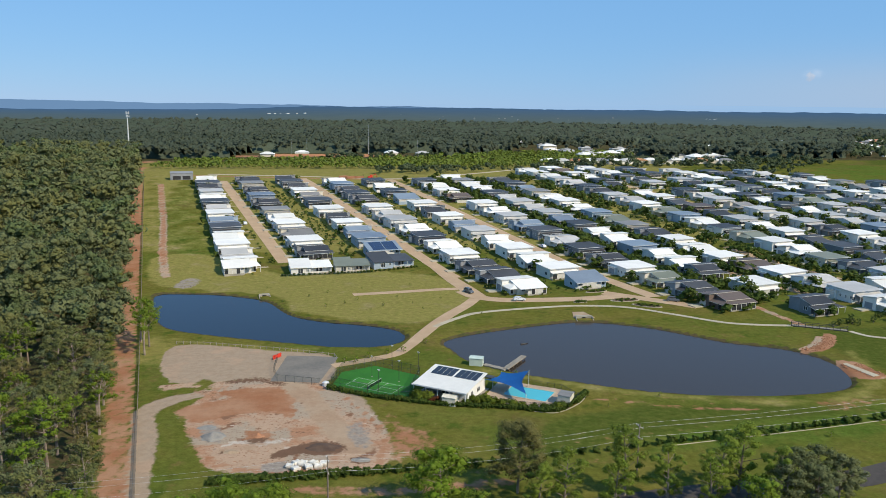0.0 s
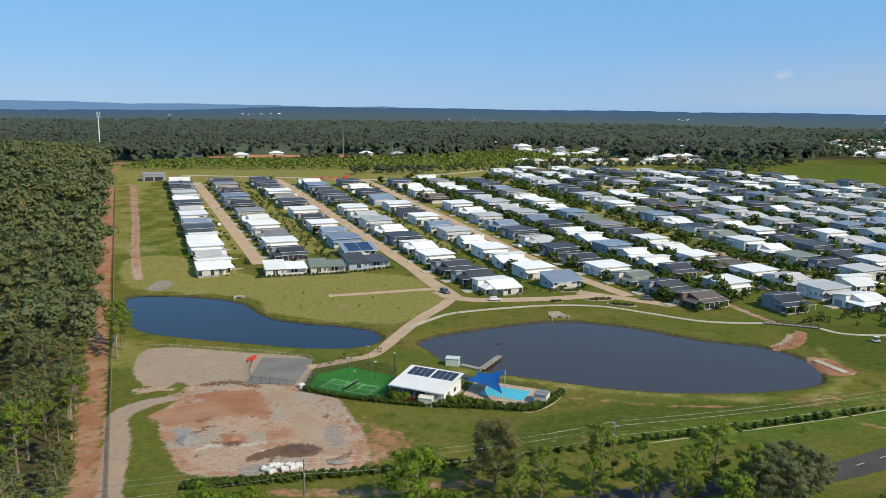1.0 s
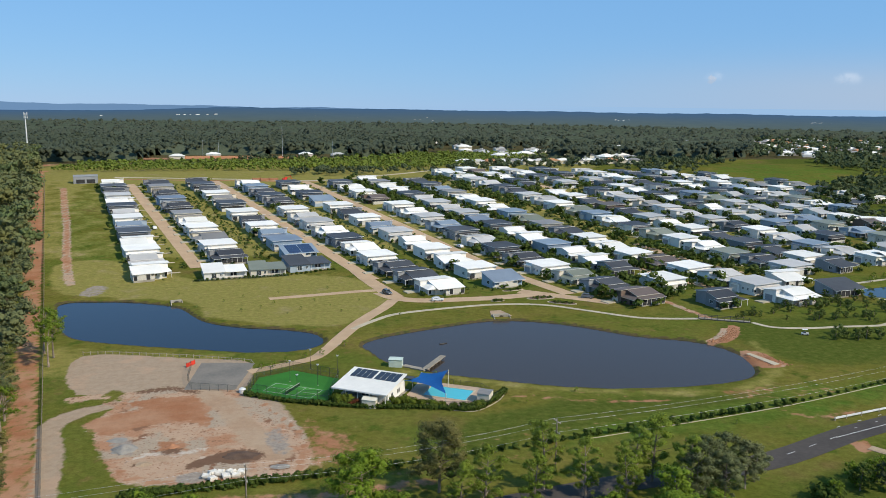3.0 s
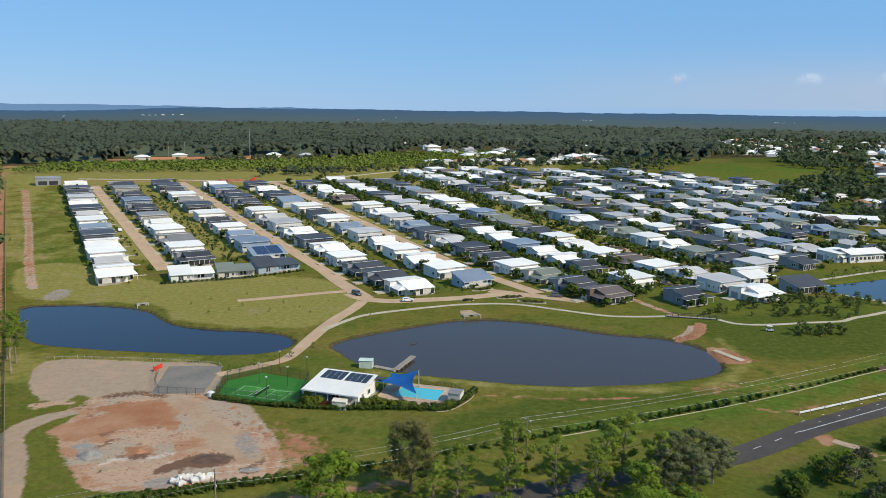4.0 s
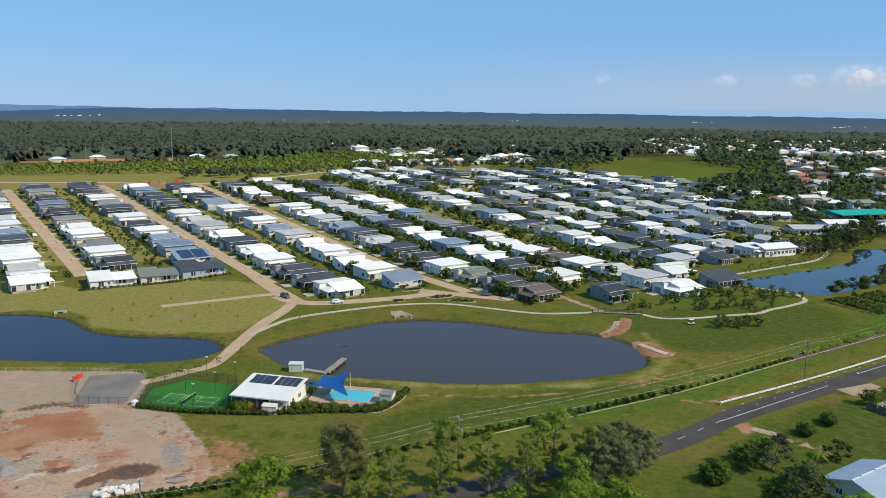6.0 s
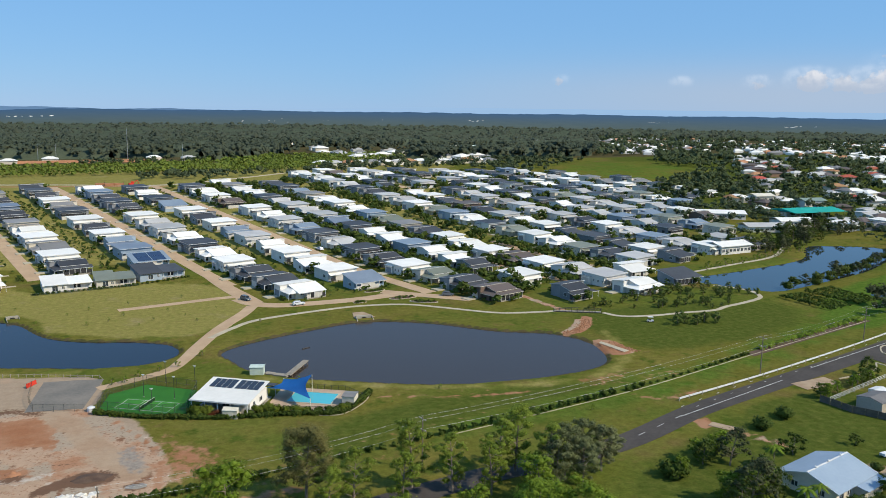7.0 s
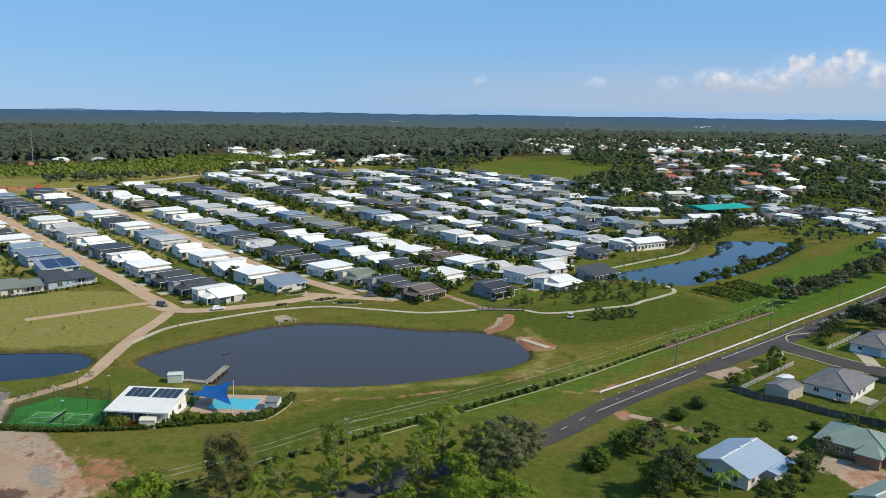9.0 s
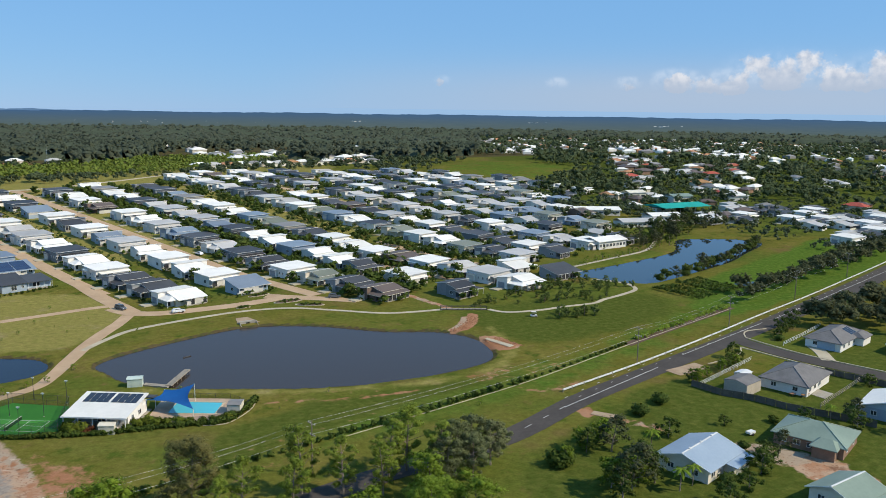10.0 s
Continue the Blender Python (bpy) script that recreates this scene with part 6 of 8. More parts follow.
# ---- pond works ----
def culvert(x, y, turn, w=5.0):
    c = thing("culvert", x, y, -0.6, turn, "old concrete culvert outlet in the pond bank", "culvert")
    part("headwall", add_box(add_box(box(-w / 2, -0.75, -0.2, 0.2, 0, 1.5), 0.75, w / 2, -0.2, 0.2, 0, 1.5), -0.75, 0.75, -0.2, 0.2, 1.1, 1.5), CONCRETE, c)
    part("pipe", rod(bmesh.new(), (0, 0.05, 0.5), (0, 1.6, 0.5), 0.6, 0.6, 14), DARK_METAL, c, "dark pipe mouth")
    part("wing_wall", prism([(-2.4, 0.0), (0, 0.0), (0, 1.4), (-2.4, 0.3)], -w / 2 - 0.2, -w / 2), CONCRETE, c)
    part("wing_wall", prism([(-2.4, 0.0), (0, 0.0), (0, 1.4), (-2.4, 0.3)], w / 2, w / 2 + 0.2), CONCRETE, c)
    part("apron", box(-w / 2, w / 2, 0.2, 1.4, 0.9, 1.3), CONCRETE, c)
    return c


culvert(-64.5, 284.2, 20, 3.6)
culvert(48.0, 258.8, 5, 5.4)
slab("rock_bank", [(44.6, 259.0), (45.4, 266.5), (49.3, 267.0), (52.0, 259.5)], -0.2, 0.1, SANDY, "pale stone pitching above the pond inlet", "stonework")
slab("ramp", [(112.2, 213.0), (113.6, 214.0), (117.4, 203.6), (115.2, 202.6)], -0.4, 0.16, PALE_PATH, "pale concrete ramp at the pond edge", "ramp")
q = np.random.default_rng(8)


def stones(name, label, spots, size):
    rng = np.random.default_rng(9)
    bm = bmesh.new()
    for x, y, z in spots:
        r = size * rng.uniform(0.5, 1.3)
        m = Matrix.Translation((x, y, z)) @ Matrix.Rotation(rng.uniform(0, 6), 4, "Z") @ Matrix.Diagonal((r, r * rng.uniform(0.6, 1), r * 0.55, 1))
        bmesh.ops.create_icosphere(bm, subdivisions=1, radius=1, matrix=m)
    me = bpy.data.meshes.new(name)
    bm.to_mesh(me)
    bm.free()
    me.materials.append(ROCK)
    return tagged(new(name, me), label, "rocks", kind="stuff")


sp = []
for k in range(260):
    f = q.random()
    c = np.array([121.5, 240.5]) * (1 - f) + np.array([107.5, 225.6]) * f
    x, y = c + np.array([1.6 * math.sin(math.pi * f), -1.0 * math.sin(math.pi * f)]) + q.normal(size=2) * 1.1
    sp.append((x, y, 0.02))
for k in range(200):
    f = q.random()
    x = 110.6 + q.uniform(0, 2.5) + f * 3.0 + (q.random() < 0.5) * 4.6
    sp.append((x, 213.5 - f * 11 + q.normal() * 0.4, 0.0))
stones("rocks", "red-brown rock pitching at the pond outlet", sp, 0.27)
stones("rocks", "grey stone pad at the head of the pond", [(-103 + q.uniform(0, 8.0), 296 + q.uniform(0, 13.0), 0.0) for k in range(120)], 0.3).data.materials[0] = MULCH
br = thing("footbridge", 115.0, 252.7, 0.25, math.degrees(math.atan2(-6, 15.5)), "dark timber footbridge over the grass swale", "footbridge")
for k in range(33):
    part("plank", box(k * 0.5, k * 0.5 + 0.46, -0.95, 0.95, 0.0, 0.08), GREY_WOOD, br)
for y in (-0.95, 0.95):
    part("beam", box(-0.2, 16.7, y - 0.08, y + 0.08, -0.3, -0.01), DARK_METAL, br)
    part("handrail", box(-0.2, 16.7, y - 0.05, y + 0.05, 1.0, 1.1), DARK_METAL, br)
    part("handrail", box(-0.2, 16.7, y - 0.03, y + 0.03, 0.5, 0.57), DARK_METAL, br)
    for k in range(9):
        part("baluster", box(k * 2.05 - 0.05, k * 2.05 + 0.05, y - 0.05, y + 0.05, -0.6, 1.0), DARK_METAL, br)


# ---- works yard ----
def heap(name, x, y, rx, ry, h, mat, label):
    bm = bmesh.new()
    bmesh.ops.create_icosphere(bm, subdivisions=4, radius=1)
    for v in bm.verts:
        n = noise.noise(Vector((v.co.x * 2.2 + x, v.co.y * 2.2 + y, v.co.z))) * 0.25
        top = max(0.0, 1 - math.hypot(v.co.x, v.co.y))
        v.co = Vector((v.co.x * rx * (1 + n), v.co.y * ry * (1 + n), (-0.25 if v.co.z < 0 else top * h * (1 + n * 2) - 0.02)))
    o = thing(name, x, y, None, 0, label, "heap")
    for f in bm.faces:
        f.smooth = True
    part("mound", bm, mat, o)
    return o


heap("gravel_heap", -47.9, 159.2, 2.7, 2.4, 1.3, GREY_PILE, "low heap of grey gravel on bare soil")
heap("gravel_heap", -50.5, 164.0, 2.2, 1.4, 0.35, GREY_PILE, "thin heap of grey gravel on bare soil")
heap("mulch_heap", -23.8, 154.6, 3.6, 2.2, 0.6, MULCH, "broad heap of dark mulch on bare soil")
heap("soil_heap", -38.6, 160.0, 1.6, 1.2, 0.6, RED_PILE, "small heap of red soil")
heap("gravel_heap", -15.5, 149.0, 2.0, 1.2, 0.4, GREY_PILE, "low heap of dark gravel near the hedge")
heap("soil_heap", -42, 152.0, 1.8, 1.2, 0.35, SANDY, "pale heap of crushed stone")
for k, (x, y) in enumerate(((-28.9, 145.2), (-27.6, 144.0), (-26.6, 146.2), (-25.2, 144.8), (-24.6, 146.6), (-23.4, 145.2), (-27.9, 146.6), (-22.6, 146.4))):
    b = thing("bulk_bag", x, y, None, k * 37, "sagging white bulk bag in the works yard", "bag", "bulk bags")
    bm = box(-0.6, 0.6, -0.55, 0.55, 0, 0.95)
    bmesh.ops.subdivide_edges(bm, edges=bm.edges, cuts=3, use_grid_fill=True)
    for v in bm.verts:
        n = noise.noise(v.co * 1.7 + Vector((k, 0, 0)))
        v.co = v.co + Vector((v.co.x * 0.35 * math.sin(math.pi * v.co.z) + n * 0.12, v.co.y * 0.35 * math.sin(math.pi * v.co.z), n * 0.2 - 0.25 * (v.co.z > 0.8) * (1 - abs(v.co.x))))
    part("sack", bm, WHITE_BAG, b)
wt = thing("water_tank", -28.6, 191.2, None, 0, "small white tank beside the court corner", "tank")
part("tank_body", rod(rod(bmesh.new(), (0, 0, 0), (0, 0, 0.9), 0.9, 0.9, 16), (0, 0, 0.9), (0, 0, 1.2), 0.9, 0.3, 16), TRIM, wt)
rb = thing("safety_barrier", -45.2, 212.5, None, 62, "red plastic safety mesh across the car park gate", "barrier")
part("mesh_sheet", box(-1.8, 1.8, -0.05, 0.05, 0.1, 1.2), RED_PLASTIC, rb)
for x in (-1.7, 0, 1.7):
    part("stake", rod(bmesh.new(), (x, 0, -0.2), (x, 0, 1.5), 0.05, sides=5), DARK_METAL, rb)
mesh_fence("yard_fence", [(-44.8, 211), (-43.6, 200.5), (-41.4, 194.0), (-30.0, 191.3)], 1.8, "wire mesh fence of the car park", 2.6, netting("thin_mesh", 0.12))
mesh_fence("bollard_fence", [(-77, 224.5), (-69, 224.6), (-46, 220), (-29.6, 215.0), (-28.6, 212.4)], 0.9, "low timber post and rail fence beside the pond", 1.9, None, GREY_WOOD, 0.1, (0.75,))
mesh_fence("side_fence", [FENCE_END, (-76.6, 194), (-113, 294), (-150, 396), (-186, 496), FENCE_TOP], 1.4, "long dark wire side fence along the bushland", 4.5, netting("wire_mesh", 0.45), POLE_WOOD, 0.07, (1.0, 0.55))


# ---- cars ----
def car(x, y, turn, paint, label, tall=1.5, length=4.4):
    c = thing("car", x, y, height(x, y) + 0.1, turn, label, "car", "parked cars")
    L2 = length / 2
    prof = [(-L2, 0.35), (L2, 0.35), (L2, 0.85), (L2 * 0.55, 0.95), (L2 * 0.25, tall), (-L2 * 0.7, tall), (-L2 * 0.96, 0.98)]
    bm = bmesh.new()
    w = 0.88
    lft = [bm.verts.new((px, -w * (0.84 if pz > 1.1 else 1), pz)) for px, pz in prof]
    rgt = [bm.verts.new((px, w * (0.84 if pz > 1.1 else 1), pz)) for px, pz in prof]
    n = len(prof)
    bm.faces.new(lft)
    bm.faces.new(rgt[::-1])
    for i in range(n):
        bm.faces.new((lft[i], rgt[i], rgt[(i + 1) % n], lft[(i + 1) % n]))
    bmesh.ops.recalc_face_normals(bm, faces=bm.faces)
    bmesh.ops.bevel(bm, geom=bm.edges[:], offset=0.06, segments=2, affect="EDGES")
    part("body", bm, paint, c)
    for sg in (-1, 1):
        part("side_glass", box(-L2 * 0.66, L2 * 0.3, sg * 0.775 - 0.03, sg * 0.775 + 0.03, 1.02, tall - 0.12), GLASS, c)
    bm = bmesh.new()
    v = [bm.verts.new(p) for p in ((L2 * 0.53, -0.7, 1.0), (L2 * 0.53, 0.7, 1.0), (L2 * 0.29, 0.66, tall - 0.06), (L2 * 0.29, -0.66, tall - 0.06))]
    f = bm.faces.new(v)
    bmesh.ops.solidify(bm, geom=[f], thickness=0.05)
    part("windscreen", bm, GLASS, c)
    for wx in (-L2 * 0.62, L2 * 0.62):
        for wy in (-0.8, 0.8):
            wh = part("wheel", rod(bmesh.new(), (wx, wy - 0.11, 0.33), (wx, wy + 0.11, 0.33), 0.33, 0.33, 14), TYRE, c)
            part("rim", rod(bmesh.new(), (wx, wy - 0.12, 0.33), (wx, wy + 0.12, 0.33), 0.19, 0.19, 10), STEEL, wh)
    for wy in (-0.6, 0.6):
        part("headlight", box(L2 - 0.04, L2 + 0.02, wy - 0.18, wy + 0.18, 0.62, 0.78), TRIM, c)
    return c


car(28.6, 281.6, 5, CAR_WHITE, "white sedan parked on the tan street")
car(10.6, 293.6, -60, CAR_GREY, "dark grey pickup parked at the street corner", 1.75, 5.1)
car(85.0, 283.6, -20, CAR_GREY, "grey four-wheel drive under a house carport", 1.8, 4.7)
car(139.0, 337.5, 20, CAR_WHITE, "white car parked in a driveway")
for a, b, c2 in ((122, 372, CAR_WHITE), (133, 404, CAR_GREY), (190.5, 330, CAR_WHITE), (250, 330, CAR_GREY), (64, 420, CAR_WHITE), (309, 330, CAR_WHITE), (240, 250, CAR_GREY)):
    x, y = lot(a, b)
    car(x, y, STREET_TURN + 90, c2, "car parked beside a village street")


# ---- the four homes that face the pond ----
def pond_house(x, y, turn, key, wall, L, W, lift, label):
    roof = ROOFS[key][0]
    h = thing("pond_house", x, y, None, turn, label, "house", "village homes")
    part("wall", prism([(-W / 2, -1.5), (W / 2, -1.5), (W / 2, 2.7 + lift), (-W / 2, 2.7)], -L / 2, -0.3), wall, h)
    part("roof", sheet(-W / 2 - 0.6, 2.62, W / 2 + 0.5, 2.78 + lift, -L / 2 - 0.4, 0.1), roof, h)
    part("wall", prism([(-W / 2 + 1.5, -1.5), (W / 2, -1.5), (W / 2, 3.2), (-W / 2 + 1.5, 2.6)], -0.3, L / 2), wall, h)
    part("roof", sheet(-W / 2 - 0.2, 2.45, W / 2 + 0.5, 3.3, 0.12, L / 2 + 0.4), roof, h)
    window(h, -L * 0.27, -W / 2, 0.3, 2.0, 2.0, "-y")
    window(h, -L * 0.1, -W / 2, 0.9, 1.0, 1.2, "-y")
    window(h, L * 0.2, -W / 2 + 1.5, 0.6, 2.6, 1.7, "-y", SCREEN)
    window(h, -L / 2, 0, 0.9, 1.4, 1.2, "-x")
    for k in range(4):
        px = 0.3 + (L / 2 - 0.4) * k / 3
        part("post", box(px - 0.07, px + 0.07, -W / 2 + 0.05, -W / 2 + 0.19, -0.6, 2.5), TRIM, h)
    part("terrace", box(0.0, L / 2, -W / 2, -W / 2 + 1.5, -1.2, 0.05), CONCRETE, h)
    return h


pond_house(-54.6, 325.9, 16, "w", WHITE_WALL, 16.6, 11, 1.6, "white home with pale roofs facing the pond lawn")
pond_house(-37.9, 330.4, 13, "o", CREAM_WALL, 14.2, 11, 1.4, "cream home with an olive-grey roof facing the pond lawn")
pond_house(-22.3, 339.4, 22, "d", BLUE_WALL, 18.0, 12, 1.9, "blue-grey home with a charcoal roof facing the pond lawn")
FRONTAGE = smooth_line([(-64, 316.4), (-44, 321.6), (-29, 326.0), (-10.5, 335.6)], 11)
for x, y in FRONTAGE:
    plant(SMALL_SHRUB, x, y + g.uniform(0.2, 0.9), g.uniform(0.6, 1.0))
mesh_fence("garden_fence", [(-65, 315.6), (-44, 320.8), (-29, 325.2)], 0.9, "dark low garden fence in front of the homes", 2.4, netting("garden_mesh", 0.4), DARK_METAL, 0.04)
farm_shed = shed("equipment_shed", -181.5, 556, 20, 15, 9, 4.6, GREY_WALL, GREY_WALL, "open-fronted grey equipment shed on the grass", 0.8)
# flat dark panels on the closed front stand for the bays' inner shade
for x in (-5.9, 0.5):
    part("open_bay", box(x, x + 5.2, -4.56, -4.5, 0.1, 2.6), SCREEN, farm_shed, "dark panel painted as the shade inside an open vehicle bay")

# planted traffic islands
def island(x, y, rx, ry, turn):
    c, sn = math.cos(radians(turn)), math.sin(radians(turn))
    ring = [(x + rx * math.cos(k / 20 * 6.283) * c - ry * math.sin(k / 20 * 6.283) * sn, y + rx * math.cos(k / 20 * 6.283) * sn + ry * math.sin(k / 20 * 6.283) * c) for k in range(20)]
    slab("garden_island", ring, -0.2, height(x, y) + 0.22, PALE_PATH, "planted island with a pale concrete kerb", "kerb")
    slab("garden_bed", [(x + (px - x) * 0.88, y + (py - y) * 0.88) for px, py in ring], -0.1, height(x, y) + 0.3, MULCH, "dark mulched garden bed", "garden bed")
    for k in range(9):
        a, f = k * 2.4, math.sqrt((k + 0.5) / 9) * 0.75
        plant(SMALL_SHRUB, x + rx * f * math.cos(a) * c - ry * f * math.sin(a) * sn, y + rx * f * math.cos(a) * sn + ry * f * math.sin(a) * c, 0.75)


island(67.5, 284.2, 5.6, 1.9, 8)
island(73.6, 276.4, 5.4, 1.7, -22)
island(50.5, 280.6, 2.6, 0.9, 5)
island(59.5, 297.6, 4.6, 1.2, 18)

# ---- homes beside the public road ----
def road_house(x, y, turn, L, W, roof, wall, label, shape="hip", ridge=4.8, wing=True):
    h = thing("road_house", x, y, None, turn, label, "house", "roadside homes")
    part("wall", box(-L / 2, L / 2, -W / 2, W / 2, -0.4, 2.7), wall, h)
    if shape == "hip":
        part("roof", hip_roof(-L / 2, L / 2, -W / 2, W / 2, 2.72, ridge, 0.6), roof, h)
        if wing:
            part("wall", box(L * 0.1, L * 0.42, -W / 2 - 2.4, -W / 2 - 0.01, -0.4, 2.6), wall, h)
            part("wing_roof", hip_roof(L * 0.1, L * 0.42, -W / 2 - 2.4, -W / 2 + 2.0, 2.62, 3.9, 0.5, 1.6), roof, h)
        for x0 in (-1, 1):
            for y0 in (-1, 1):
                top = (x0 * (L / 2 - W / 2), 0, ridge + 0.02)
                part("hip_cap", rod(bmesh.new(), (x0 * (L / 2 + 0.58), y0 * (W / 2 + 0.58), 2.76), top, 0.11, 0.11, 5), roof, h)
    else:
        part("gable_wall", prism([(-W / 2, 2.7), (W / 2, 2.7), (0, ridge - 0.12)], -L / 2, L / 2), wall, h)
        part("roof", sheet(-W / 2 - 0.7, 2.55, 0, ridge, -L / 2 - 0.5, L / 2 + 0.5, 0.14), roof, h)
        part("roof", sheet(0.005, ridge, W / 2 + 0.7, 2.55, -L / 2 - 0.5, L / 2 + 0.5, 0.14), roof, h)
        part("ridge_cap", box(-L / 2 - 0.5, L / 2 + 0.5, -0.16, 0.16, ridge + 0.08, ridge + 0.19), TRIM, h, "white ridge capping")
        for x in (-L / 2 - 0.56, L / 2 + 0.5):
            part("barge_board", prism([(-W / 2 - 0.7, 2.5), (0, ridge - 0.06), (W / 2 + 0.7, 2.5), (W / 2 + 0.7, 2.72), (0, ridge + 0.16), (-W / 2 - 0.7, 2.72)], x, x + 0.06), TRIM, h)
        part("wall", box(-L * 0.05, L / 2 - 0.6, -W / 2 - 2.2, -W / 2 - 0.01, -0.4, 2.3), wall, h)
        part("verandah_roof", sheet(-W / 2 - 3.0, 2.2, -W / 2 - 0.72, 2.5, -L * 0.08, L / 2 + 0.3, 0.12), roof, h)
    for f in (-0.36, -0.16, 0.04):
        window(h, L * f, -W / 2, 0.9, 1.5, 1.2, "-y")
    for f in (-0.25, 0.22):
        window(h, -L / 2, W * f, 0.9, 1.4, 1.2, "-x")
        window(h, L / 2, W * f, 0.9, 1.4, 1.2, "+x")
    return h


SKY_ROOF = material("pale_blue_roof_sheet", (0.30, 0.37, 0.45), (0.26, 0.33, 0.41), 6, 0.4)
HIP_GREY = material("grey_tile_roof", (0.185, 0.178, 0.176), (0.135, 0.13, 0.128), 2.5, 0.75)
sky_house = road_house(111.0, 116.6, 21, 14.0, 11.0, SKY_ROOF, CREAM_WALL, "home with a pale blue sheet roof among garden trees", "gable", 4.6)
for x in (-4.5, 0.2, 4.8):
    part("roof_vent", rod(rod(bmesh.new(), (x, 0, 4.7), (x, 0, 5.0), 0.22, 0.22, 10), (x, 0, 5.0), (x, 0, 5.2), 0.3, 0.05, 10), TRIM, sky_house, "white roof ventilator")
for k in range(7):
    part("lattice_slat", box(7.06, 7.12, -7.4 + k * 0.75, -6.9 + k * 0.75, 0.2, 2.1), RED_ROOF, sky_house, "red painted lattice slat")
road_house(142.2, 115.2, -64, 14.0, 11.6, GREEN_ROOF, BRICK_WALL, "brick home with a pale green hipped roof", "hip", 5.2)
road_house(125.2, 93.6, 10, 10.5, 8.4, GREEN_ROOF, CREAM_WALL, "shed-like home with a pale green roof", "gable", 4.4)
road_house(169.4, 145.0, 22, 16.6, 11.6, HIP_GREY, WHITE_WALL, "white home with a grey hipped tile roof", "hip", 5.4, False)
solar_house = road_house(212.9, 168.8, 20, 20.4, 10.4, HIP_GREY, WHITE_WALL, "long white home with a grey hipped roof", "hip", 5.0)
for k in range(3):
    part("solar_panel", sheet(-4.4, 3.2, -1.2, 4.5, 1.2 + k * 1.5, 2.5 + k * 1.5, 0.07), SOLAR, solar_house, "dark blue solar panel")
part("garage_door", box(-10.3, -10.2, -3.6, 1.6, 0, 2.4), BLUE_WALL, solar_house, "pale blue garage door")
road_house(174.0, 120.5, 24, 14.0, 11.0, WHITE_ROOF, BLUE_WALL, "blue-grey home with a white sheet roof", "gable", 4.6)
road_house(228.0, 152.0, 16, 16.0, 11.0, BLUE_ROOF, BLUE_WALL, "blue home with a blue-grey roof", "gable", 4.6)
shed("garage_shed", 152.4, 146.6, 17, 7.4, 6.2, 3.0, BEIGE_STEEL, HIP_GREY, "beige steel garage shed beside a timber fence", 0.7)
shed("awning_shed", 158.6, 152.6, 18, 4.0, 3.0, 2.3, TRIM, TRIM, "small white garden shed", 0.3)


def paling(pts, label, mat=DARK_WOOD, tall=1.7):
    f = thing("paling_fence", pts[0][0], pts[0][1], 0, 0, label, "fence")
    ox, oy = pts[0]
    for (ax, ay), (bx, by) in zip(pts[:-1], pts[1:]):
        d = math.hypot(bx - ax, by - ay)
        n = max(1, int(d / 2.4))
        for k in range(n):
            p, e = k / n, (k + 1) / n - 0.02
            a, b = Vector((ax + (bx - ax) * p - ox, ay + (by - ay) * p - oy)), Vector((ax + (bx - ax) * e - ox, ay + (by - ay) * e - oy))
            nn = Vector((-(b - a).y, (b - a).x)).normalized() * 0.03
            bm = bmesh.new()
            v = [bm.verts.new((c.x + nn.x * sg, c.y + nn.y * sg, z)) for z in (0, tall + 0.03 * math.sin(k * 2.1)) for c, sg in ((a, 1), (b, 1), (b, -1), (a, -1))]
            for q2 in ((3, 2, 1, 0), (4, 5, 6, 7), (0, 1, 5, 4), (1, 2, 6, 5), (2, 3, 7, 6), (3, 0, 4, 7)):
                bm.faces.new([v[i] for i in q2])
            bmesh.ops.recalc_face_normals(bm, faces=bm.faces)
            part("panel", bm, mat, f)
            part("post", box(a.x - 0.06, a.x + 0.06, a.y - 0.06, a.y + 0.06, -0.3, tall + 0.08), mat, f)
    return f


paling([(142.7, 154.4), (144.8, 146), (149.6, 139.4), (152.4, 132.2), (157.4, 124.4), (162.5, 115.5)], "weathered timber paling fence around a garden")
mesh_fence("rail_fence", [(144.6, 153.2), (158.6, 158.7), (174.0, 164.8)], 1.3, "white post and rail fence beside the road", 2.4, None, TRIM, 0.07, (1.0, 0.66, 0.33))
mesh_fence("rail_fence", [(194.8, 172.4), (209.2, 177.8), (224.5, 184.2)], 1.3, "white post and rail fence beside the road", 2.4, None, TRIM, 0.07, (1.0, 0.66, 0.33))
mesh_fence("rail_fence", [(161.0, 129.8), (175, 135), (189.2, 140.4)], 1.3, "pale post and rail garden fence", 2.4, None, GREY_WOOD, 0.07, (1.0, 0.66, 0.33))
paling([(184, 148), (187, 141), (191, 131)], "weathered timber side fence")
slab("patio", [(166.6, 138.0), (171.6, 139.6), (172.4, 135.6), (167.2, 133.8)], -0.1, 0.1, CONCRETE, "pale concrete patio", "patio")
for k, (x, y) in enumerate(((161.4, 138.6), (163.2, 136.9), (165.0, 137.6))):
    t = thing("garden_table", x, y, None, k * 40, "orange-red garden table on the lawn", "table")
    part("tabletop", box(-0.7, 0.7, -0.5, 0.5, 0.66, 0.74), ORANGE_ROOF, t)
    for sx in (-0.55, 0.55):
        for sy in (-0.38, 0.38):
            part("leg", box(sx - 0.04, sx + 0.04, sy - 0.04, sy + 0.04, 0, 0.66), DARK_METAL, t)
bn = thing("white_trailer", 132.5, 124.0, None, 10, "small white box trailer on the lawn", "trailer")
part("tray", box(-1.0, 1.0, -0.6, 0.6, 0.4, 0.9), TRIM, bn)
